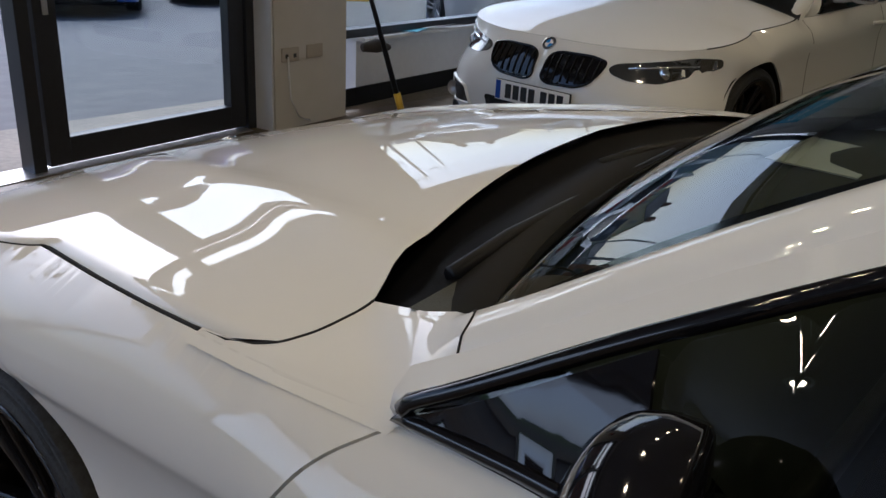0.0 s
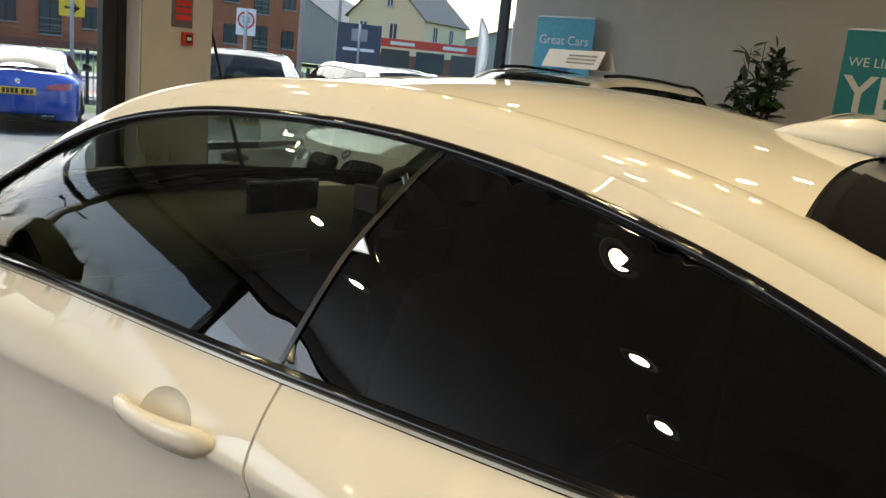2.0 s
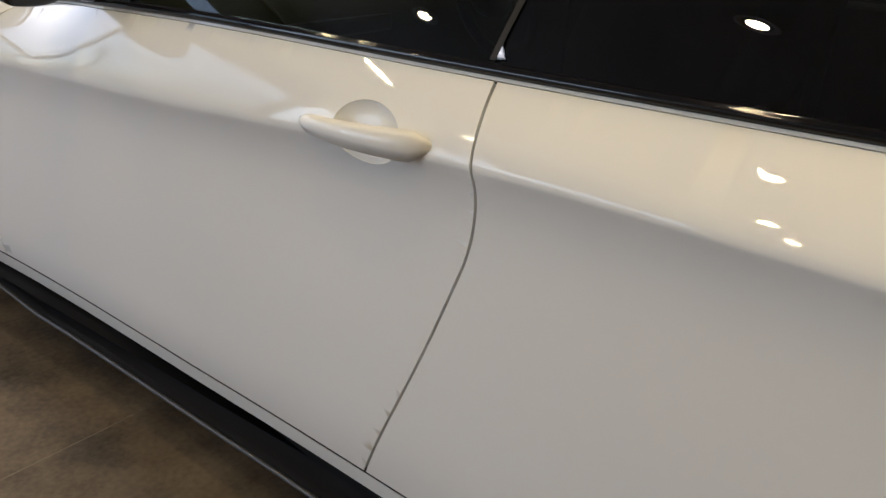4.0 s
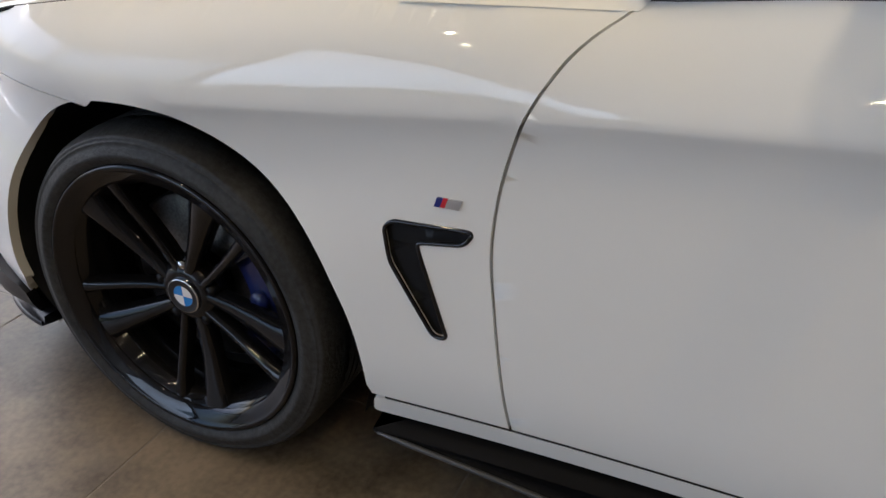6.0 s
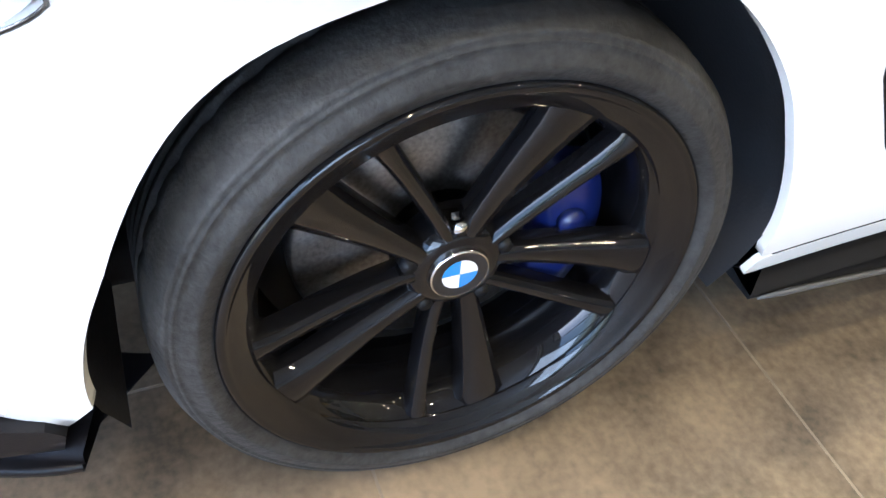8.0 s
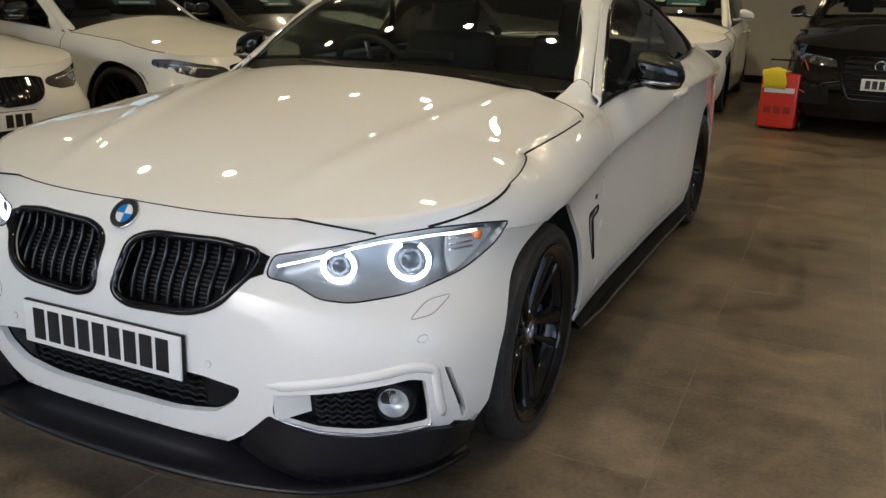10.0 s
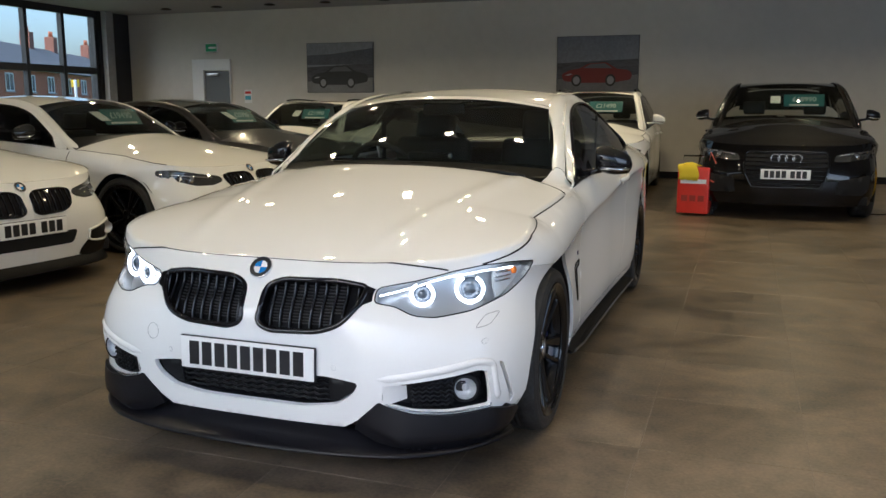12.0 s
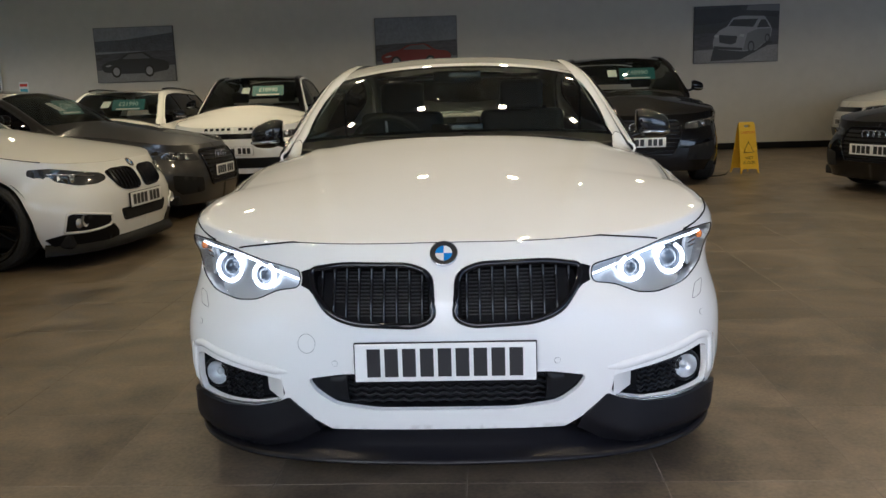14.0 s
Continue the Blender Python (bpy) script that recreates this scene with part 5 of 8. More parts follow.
def interior(car):
    """What the glass lets see: dashboard, wheel, screen, seats, mirror, headlining."""
    rows = []
    for x in np.linspace(-0.70, 0.70, 21):
        b = 0.03 * abs(x) ** 2
        hood = 0.035 * math.exp(-((x + 0.36) / 0.17) ** 2)
        rows.append([Vector((x, 0.62 + b * 3, 0.945)), Vector((x, 0.80, 0.955 + hood * 0.4)), Vector((x, 0.98, 0.945 + hood)), Vector((x, 1.04, 0.90 + hood * 0.6)), Vector((x, 1.06, 0.80)), Vector((x, 1.0, 0.62)), Vector((x, 0.98, 0.35))])
    bm = loft(rows, flip=True)
    bmesh.ops.recalc_face_normals(bm, faces=bm.faces)
    # dash plastic; the olive cast of light on it is put into the colour
    part("dashboard", bm, mat("dash_lit_olive", (0.038, 0.039, 0.026), rough=0.6, bump=0.1, bscale=300), car)
    part("dash_trim", box(-0.05, 0.66, 1.045, 1.072, 0.80, 0.845, 0.01), DASHTRIM, car)
    scr = part("screen", box(-0.125, 0.125, 0.99, 1.01, 0.945, 1.035, 0.008), GLOSS, car)
    part("windscreen_paper", box(-0.45, -0.20, 0.70, 0.86, 0.962, 0.965), PAPER, car, smooth=False)
    m = Matrix.Translation((-0.36, 1.20, 0.90)) @ Matrix.Rotation(math.radians(-65), 4, 'X')
    st = part("steering_wheel", tube([m @ Vector((0.185 * math.cos(t), 0.185 * math.sin(t), 0)) for t in np.linspace(0, 2 * math.pi, 41)[:-1]], 0.016, 10, True), LEATHER, car)
    part("wheel_boss", lathe([(0.001, 0.015), (0.06, 0.012), (0.08, -0.01), (0.05, -0.06)], 24, 'z', m=m), LEATHER, st)
    for a in (0, math.pi, -math.pi / 2):
        part("wheel_spoke", tube([m @ Vector((0.05 * math.cos(a), 0.05 * math.sin(a), 0)), m @ Vector((0.18 * math.cos(a), 0.18 * math.sin(a), 0))], 0.014, 8, flat=0.5), SILVER, st)
    for x in (-0.36, 0.36):
        s = new("seat")
        s.parent = car
        s.location = (x, 1.62, 0.0)
        part("seat_cushion", box(-0.25, 0.25, -0.28, 0.26, 0.36, 0.52, 0.06, 4), LEATHER, s)
        bk = box(-0.25, 0.25, -0.06, 0.08, 0.0, 0.62, 0.055, 4)
        bmesh.ops.transform(bk, matrix=Matrix.Translation((0, 0.24, 0.48)) @ Matrix.Rotation(math.radians(-18), 4, 'X'), verts=bk.verts)
        part("seat_back", bk, LEATHER, s)
        hr = box(-0.13, 0.13, -0.05, 0.05, 0.0, 0.19, 0.045, 4)
        bmesh.ops.transform(hr, matrix=Matrix.Translation((0, 0.435, 1.06)) @ Matrix.Rotation(math.radians(-12), 4, 'X'), verts=hr.verts)
        part("headrest", hr, LEATHER, s)
    part("rear_bench", box(-0.60, 0.60, 2.25, 2.75, 0.38, 0.55, 0.06, 3), LEATHER, car)
    part("rear_bench_back", box(-0.60, 0.60, 2.62, 2.78, 0.5, 0.98, 0.05, 3), LEATHER, car)
    part("parcel_shelf", box(-0.62, 0.62, 2.7, 3.2, 0.93, 0.96, 0.01), LEATHER, car)
    part("rear_view_mirror", box(-0.12, 0.12, 1.20, 1.235, 1.225, 1.29, 0.014, 3), GLOSS, car)
    part("cabin_floor", box(-0.72, 0.72, 0.55, 3.0, 0.26, 0.30), DARK, car)
    for sgn in (-1, 1):
        part("door_card", box(sgn * 0.76, sgn * 0.80, 0.85, 2.05, 0.32, 0.925, 0.015), LEATHER, car)
        part("seat_belt", box(sgn * 0.70, sgn * 0.708, 1.98, 2.025, 0.55, 1.22), DARK, car, smooth=False)
    part("headlining", box(-0.44, 0.44, 1.55, 2.20, 1.262, 1.275, 0.005), mat("headlining_cloth", (0.10, 0.10, 0.10), rough=0.95), car)


# the showroom: the coupe stands with its nose to the glazed front wall
CH = 3.27
NORTH = 12.6
TURN = math.atan(0.1027)


def on_front(x, y=0.0, z=0.0):
    """A place along the front wall: x in the room, y metres in from the glass."""
    return Matrix.Translation((x, -2.98 + 0.1027 * x, z)) @ Matrix.Rotation(TURN, 4, 'Z') @ Matrix.Translation((0, y, 0))


def structure(name, bm, material, label, category, m=None, smooth=False):
    ob = part(name, bm, material, None, "", smooth)
    if m is not None:
        ob.matrix_world = m
    return tagged(ob, label, category, kind="structure")


structure("ceiling", box(-12.1, 13.2, -4.6, 12.9, CH, CH + 0.15), CEIL, "plain grey painted ceiling", "ceiling")
structure("wall_north", box(-11.8, 13.2, NORTH, NORTH + 0.25, 0, CH), CREAM, "plain off-white painted back wall", "wall")
structure("wall_east", box(12.9, 13.1, -1.6, NORTH, 0, CH), CREAM, "plain off-white painted side wall", "wall")
structure("wall_west_front", box(-7.95, -7.75, -3.74, 4.6, 0, CH), CREAM, "cream painted partition wall with posters", "wall")
structure("wall_west_return", box(-11.8, -7.95, 4.4, 4.6, 0, CH), CREAM, "cream painted return wall", "wall")
structure("baseboard", box(-11.4, 12.9, NORTH - 0.015, NORTH - 0.002, 0, 0.12), MATTE, "black skirting board along the back wall", "skirting board")
structure("baseboard_partition", box(-7.748, -7.735, -3.6, 4.6, 0, 0.12), MATTE, "black skirting board along the partition", "skirting board")
structure("subfloor", box(-11.9, 13.2, -3.95, NORTH + 0.1, -0.16, -0.0010), GROUT, "brown grout bed under the floor tiles", "floor")

# front wall: low sill wall, pillar, glazing, door and open doorway
structure("sill_wall", box(-5.35, -0.35, -0.14, 0.02, 0, 0.46), WHITEWALL, "white painted low wall under the shop window", "wall", on_front(-2.55 - 0.0, 0) @ Matrix.Translation((0, 0, 0)))
structure("window_ledge", box(-5.35, -0.35, -0.16, 0.10, 0.46, 0.49, 0.006), WHITEWALL, "white window ledge with papers on it", "window sill", on_front(-2.55))
structure("baseboard_front", box(-5.35, -0.05, 0.02, 0.035, 0, 0.13), MATTE, "black skirting board under the window", "skirting board", on_front(-2.55))
structure("pillar", box(-0.33, 0.33, -0.16, 0.20, 0, CH), CREAM, "cream painted pillar between door and window", "pillar", on_front(-2.26))
structure("pillar_lining", box(-0.012, 0.0, -0.16, 0.20, 0, CH), WHITEWALL, "white lining on the pillar's side", "trim", on_front(-1.925) @ Matrix.Translation((0.016, 0, 0)))
structure("fascia", box(-8.2, 15.2, -0.15, 0.12, 3.08, CH), WHITEWALL, "white bulkhead above the shop front", "wall", on_front(0))


def frame_run(name, x0, x1, z0, z1, posts, rails=(), glass=True, label="dark metal shop window frame with clear glass"):
    """A run of glazing in the front wall, from x0 to x1."""
    w = thing(name, label, "window", on_front(0), kind="structure")
    L = lambda x: x / math.cos(TURN)
    for i, x in enumerate(posts):
        part("window_frame", box(L(x) - 0.035, L(x) + 0.035, -0.07, 0.06, z0, z1, 0.004), FRAME, w, smooth=False)
    for z in (z0 + 0.03, z1 - 0.03, *rails):
        for a, b in zip(posts, posts[1:]):
            part("window_rail", box(L(a) + 0.035, L(b) - 0.035, -0.06, 0.05, z - 0.03, z + 0.03, 0.004), FRAME, w, smooth=False)
    if glass:
        for a, b in zip(posts, posts[1:]):
            g = part("pane", box(L(a) + 0.03, L(b) - 0.03, -0.012, -0.004, z0 + 0.05, z1 - 0.05), PANE, w, smooth=False)
            g.visible_shadow = False
    return w


frame_run("window_1", -7.6, -2.6, 0.49, 3.08, (-7.55, -2.62))
frame_run("window_2", 2.5, 12.7, 0.02, 3.08, (2.5, 4.3, 8.5, 12.6))
daylight.matrix_world = on_front(8.35, 0.09, 1.95) @ Matrix.Rotation(math.pi / 2, 4, 'X')
frame_run("window_3", -1.8, 2.5, 2.35, 3.08, (-1.85, -0.42, 1.0, 2.5))


def glass_door():
    d = thing("door_1", "dark framed glass entrance door, shut", "door", on_front(-1.14), kind="structure")
    a, b = -0.70, 0.62
    for x0, x1, z0, z1 in ((a, a + 0.115, 0.02, 2.3), (b - 0.12, b, 0.02, 2.3), (a + 0.115, b - 0.12, 0.02, 0.16), (a + 0.115, b - 0.12, 2.2, 2.3)):
        part("door_frame", box(x0, x1, -0.035, 0.035, z0, z1, 0.004), FRAME, d, smooth=False)
    g = part("door_pane", box(a + 0.11, b - 0.115, -0.006, 0.004, 0.155, 2.205), PANE, d, smooth=False)
    g.visible_shadow = False
    s = part("push_plate", box(b - 0.10, b + 0.10 - 0.12 + 0.02, 0.036, 0.042, 1.15, 1.75, 0.002), FRAME, d, smooth=False)
    t = part("push_sign", box(b - 0.085, b - 0.025, 0.043, 0.047, 1.28, 1.52, 0.001), PAPER, s, smooth=False)
    words("lettering", "P\nU\nS\nH", 0.055, INK, t, Matrix.Translation((b - 0.055, 0.049, 1.475)) @ Matrix.Rotation(math.pi, 4, 'Z') @ Matrix.Rotation(math.pi / 2, 4, 'X'))
    part("door_lock", box(b - 0.075, b - 0.045, 0.036, 0.045, 0.78, 0.86, 0.004), SILVER, d)
    part("door_jamb", box(b + 0.03, b + 0.10, -0.07, 0.05, 0.0, 2.35, 0.004), FRAME, d, smooth=False)
    part("door_jamb", box(a - 0.09, a - 0.01, -0.07, 0.05, 0.0, 2.35, 0.004), FRAME, d, smooth=False)
    part("threshold", box(a, 3.6, -0.10, 0.10, 0.0, 0.006, 0.002), SILVER, d, smooth=False)


def words(name, text, size, material, parent, m, align='CENTER', depth=0.0006, bold=0.0):
    c = bpy.data.curves.new(name, 'FONT')
    c.body, c.size, c.align_x, c.align_y, c.extrude, c.offset = text, size, align, 'CENTER', depth, bold
    c.space_line = 0.95
    tmp = bpy.data.objects.new(name, c)
    scene.collection.objects.link(tmp)
    me = bpy.data.meshes.new_from_object(tmp.evaluated_get(bpy.context.evaluated_depsgraph_get()))
    bpy.data.objects.remove(tmp)
    bpy.data.curves.remove(c)
    me.materials.clear()
    me.materials.append(material)
    ob = new(name, me)
    ob.parent = parent
    ob.matrix_local = m
    return ob


glass_door()


# west window at the back, with its dark column
def west_window():
    w = thing("window_4", "tall dark framed window in the side wall", "window", Matrix.Translation((-11.6, 0, 0)), kind="structure")
    ys = (4.66, 5.9, 6.85, 7.8, 8.76, 9.73, 10.68, 11.6)
    for y in ys:
        part("window_frame", box(-0.06, 0.06, y - 0.04, y + 0.04, 0.5, CH, 0.004), FRAME, w, smooth=False)
    for z0, z1 in ((0.5, 0.6), (1.95, 2.09), (CH - 0.14, CH)):
        for a, b in zip(ys, ys[1:]):
            part("window_rail", box(-0.05, 0.05, a + 0.04, b - 0.04, z0, z1, 0.004), FRAME, w, smooth=False)
    for a, b in zip(ys, ys[1:]):
        g = part("pane", box(-0.006, 0.006, a + 0.035, b - 0.035, 0.55, CH - 0.1), PANE, w, smooth=False)
        g.visible_shadow = False
    structure("column", box(-11.8, -11.5, 11.65, NORTH - 0.01, 0, CH, 0.01), FRAME, "dark clad corner column beside the window", "column")
    structure("column_fin", box(-11.5, -11.37, 11.72, 11.95, 0, CH, 0.01), GREYCLAD, "grey metal fin on the dark column", "trim")
    structure("wall_west", box(-11.8, -11.6, 4.6, 11.65, 0, 0.5), CREAM, "low cream wall under the side window", "wall")


west_window()


def exit_door():
    d = thing("door_2", "grey fire exit door in a recessed white frame", "door", Matrix.Translation((-9.25, NORTH, 0)), kind="structure")
    part("door_leaf", box(-0.30, 0.33, -0.012, -0.002, 0, 2.03, 0.003), DOORGREY, d, smooth=False)
    for x0, x1 in ((-0.60, -0.31), (0.34, 0.36)):
        part("door_casing", box(x0, x1, -0.05, -0.003, 0, 2.28, 0.004), WHITEWALL, d, smooth=False)
    part("door_casing", box(-0.31, 0.34, -0.05, -0.003, 2.05, 2.28, 0.004), WHITEWALL, d, smooth=False)
    part("closer", box(-0.22, 0.06, -0.06, -0.013, 1.93, 1.99, 0.01), SILVER, d)


exit_door()


# floor tiles: those round the coupe are single pieces, the rest are joined
def floor_tiles():
    T = 0.60
    tiles = thing("floor", "brown polished stone-look floor tiles with thin joints", "floor", kind="structure")
    rnd = random.Random(4)
    shared = []
    for k in range(4):
        bm = box(-T / 2 + 0.0015, T / 2 - 0.0015, -T / 2 + 0.0015, T / 2 - 0.0015, -0.012, 0.0, 0.0012, 1)
        shared.append(mesh_of(bm, "floor_tile", FLOORTILE, False))
    rest = bmesh.new()
    for i in range(-22, 22):
        for j in range(-5, 25):
            x, y = i * T + 0.35, j * T - 0.40
            if y - T / 2 < -2.98 + 0.1027 * x - 0.3:
                continue
            if y - T / 2 > NORTH:
                continue
            near = -2.6 < x < 3.7 and -2.9 < y < 5.9
            if near:
                ob = new("floor_tile", shared[rnd.randrange(4)])
                ob.parent = tiles
                ob.location = (x, y, -0.0005 * rnd.random())
                ob.rotation_euler[2] = rnd.randrange(4) * math.pi / 2
            else:
                z = -0.0005 * rnd.random()
                h = T / 2 - 0.0015
                v = [rest.verts.new((x + a * h, y + b * h, z)) for a, b in ((-1, -1), (1, -1), (1, 1), (-1, 1))]
                w = [rest.verts.new((q.co.x, q.co.y, -0.012)) for q in v]
                rest.faces.new(v)
                for q in range(4):
                    rest.faces.new((v[q], w[q], w[(q + 1) % 4], v[(q + 1) % 4]))
    bmesh.ops.recalc_face_normals(rest, faces=rest.faces)
    tagged(part("floor_tiles_far", rest, FLOORTILE, tiles, "", False), kind="stuff")


def tile_material():
    """Stone-look tile: clouded browns in world space, each tile a little different."""
    m = bpy.data.materials.new("floor_tile")
    m.use_nodes = True
    nt = m.node_tree
    b = nt.nodes["Principled BSDF"]
    geo = nt.nodes.new("ShaderNodeNewGeometry")
    info = nt.nodes.new("ShaderNodeObjectInfo")
    n1, n2, n3 = (nt.nodes.new("ShaderNodeTexNoise") for _ in range(3))
    n1.inputs["Scale"].default_value, n1.inputs["Detail"].default_value = 1.6, 8
    n2.inputs["Scale"].default_value, n2.inputs["Detail"].default_value = 9.0, 6
    n3.inputs["Scale"].default_value, n3.inputs["Detail"].default_value = 70.0, 4
    n1.inputs["Distortion"].default_value = 1.2
    for n in (n1, n2, n3):
        nt.links.new(geo.outputs["Position"], n.inputs["Vector"])
    r = nt.nodes.new("ShaderNodeValToRGB")
    e = r.color_ramp.elements
    e[0].position, e[0].color = 0.36, (0.050, 0.041, 0.030, 1)
    e[1].position, e[1].color = 0.66, (0.215, 0.168, 0.112, 1)
    a = nt.nodes.new("ShaderNodeMath")
    a.operation = 'MULTIPLY_ADD'
    a.inputs[1].default_value = 0.55
    a2 = nt.nodes.new("ShaderNodeMath")
    a2.operation = 'MULTIPLY_ADD'
    a2.inputs[1].default_value, = (0.34,)
    nt.links.new(n1.outputs[0], a.inputs[0])
    nt.links.new(n2.outputs[0], a2.inputs[0])
    a2.inputs[2].default_value = 0.0
    nt.links.new(a2.outputs[0], a.inputs[2])
    a3 = nt.nodes.new("ShaderNodeMath")
    a3.operation = 'MULTIPLY_ADD'
    a3.inputs[1].default_value = 0.25
    nt.links.new(n3.outputs[0], a3.inputs[0])
    nt.links.new(a.outputs[0], a3.inputs[2])
    off = nt.nodes.new("ShaderNodeMath")
    off.operation = 'SUBTRACT'
    off.inputs[1].default_value = 0.07
    nt.links.new(a3.outputs[0], off.inputs[0])
    nt.links.new(off.outputs[0], r.inputs[0])
    v = nt.nodes.new("ShaderNodeHueSaturation")
    mr = nt.nodes.new("ShaderNodeMapRange")
    mr.inputs[3].default_value, mr.inputs[4].default_value = 0.88, 1.10
    nt.links.new(info.outputs["Random"], mr.inputs[0])
    nt.links.new(mr.outputs[0], v.inputs["Value"])
    nt.links.new(r.outputs[0], v.inputs["Color"])
    nt.links.new(v.outputs[0], b.inputs["Base Color"])
    rr = nt.nodes.new("ShaderNodeMapRange")
    b.inputs["Specular IOR Level"].default_value = 0.32
    rr.inputs[3].default_value, rr.inputs[4].default_value = 0.26, 0.52
    nt.links.new(n2.outputs[0], rr.inputs[0])
    nt.links.new(rr.outputs[0], b.inputs["Roughness"])
    bu = nt.nodes.new("ShaderNodeBump")
    bu.inputs["Strength"].default_value, bu.inputs["Distance"].default_value = 0.06, 0.004
    nt.links.new(n2.outputs[0], bu.inputs["Height"])
    nt.links.new(bu.outputs[0], b.inputs["Normal"])
    return m


FLOORTILE = tile_material()


# ceiling lamps: lit rows over the coupe and through the room, and one row left off by the back wall
def downlights():
    spots = [(0.48 + 0.95 * k, y, 2.8) for y in (-0.6, 1.72, 4.0) for k in range(-4, 4)]
    spots += [(x, y, 9.0 if y < 7 else 13.5 - 0.5 * x) for x in (-9.6, -6.6, -3.6, -0.5, 2.4, 5.2, 8.2) for y in (6.6, 9.3)] + [(x, y, 5.0) for x in (6.0, 9.0) for y in (0.6, 3.4)]
    spots += [(-5.9, 0.6, 4.0), (-5.9, 3.2, 4.0)]
    spots += [(-9.8 + 1.22 * k, 11.7, 0) for k in range(6)]
    rim = mesh_of(lathe([(0.075, -0.001), (0.105, -0.004), (0.11, -0.012), (0.10, -0.014), (0.082, -0.006), (0.075, -0.001)], 24, 'z'), "lamp_rim", WHITEWALL)
    dark = mesh_of(lathe([(0.001, -0.004), (0.06, -0.006), (0.10, -0.016), (0.115, -0.030), (0.108, -0.034), (0.085, -0.020), (0.001, -0.018)], 24, 'z'), "lamp_body", MATTE)
    for x, y, lit in spots:
        d = thing("downlight", "round recessed ceiling downlight, lit warm" if lit else "dark round ceiling downlight, switched off", "ceiling lamp", Matrix.Translation((x, y, CH)), "ceiling downlights")
        r = new("lamp_rim" if lit else "lamp_body", rim if lit else dark)
        r.parent = d
        if lit:
            la = bpy.data.lights.new("downlight_bulb", 'AREA')
            la.shape, la.size, la.energy, la.color, la.spread = 'DISK', 0.11, lit, WARM, radians(150)
            lo = new("bulb", la)
            lo.parent = d
            lo.location = (0, 0, -0.016)


WARM = (1.0, 0.73, 0.36)
downlights()


# the other cars
def variant(**kw):
    P = dict(COUPE)
    P.update(kw)
    return P


ESTATE = variant(
    tail=3.30, end=3.80,
    topx=curve((-0.1, 0.79), (0.0, 0.80), (0.45, 0.82), (0.63, 0.77), (0.88, 0.812), (1.05, 0.835), (2.0, 0.845), (2.8, 0.83), (3.3, 0.77)),
    header=(1.30, 0.10, 1.40, 0.59), rear_header=(3.30, 0.05, 1.375, 0.56), deck=(3.60, 0.06, 1.06, 0.66), rail_mid=(2.0, 1.43),
    rail=curve((0.60, 0.765), (0.775, 0.735), (1.0, 0.69), (1.4, 0.61), (2.0, 0.595), (2.8, 0.58), (3.35, 0.57), (3.7, 0.66)),
    railz=curve((0.60, 0.875), (0.775, 0.968), (1.0, 1.12), (1.4, 1.36), (1.7, 1.40), (2.2, 1.405), (2.9, 1.375), (3.3, 1.34), (3.5, 1.22), (3.7, 1.02)))
SALOON = variant(
    header=(1.30, 0.10, 1.395, 0.58), rear_header=(2.45, 0.08, 1.37, 0.56), rail_mid=(1.85, 1.425),
    railz=curve((0.60, 0.875), (0.775, 0.968), (1.0, 1.11), (1.4, 1.345), (1.7, 1.39), (1.95, 1.39), (2.45, 1.32), (2.9, 1.16), (3.3, 1.01)))


def price_board(parent, m, text):
    b = part("price_board", box(-0.22, 0.22, -0.085, 0.085, -0.002, 0.002, 0.001), BOARD, parent, "teal price board with white figures", False)
    b.matrix_local = m
    words("figures", text, 0.088, FIGURES, b, Matrix.Translation((0, 0.012, 0.003)), bold=0.002)
    part("text_bar", box(-0.16, 0.16, -0.075, -0.055, 0.002, 0.003), PAPER, b, smooth=False)
    return b


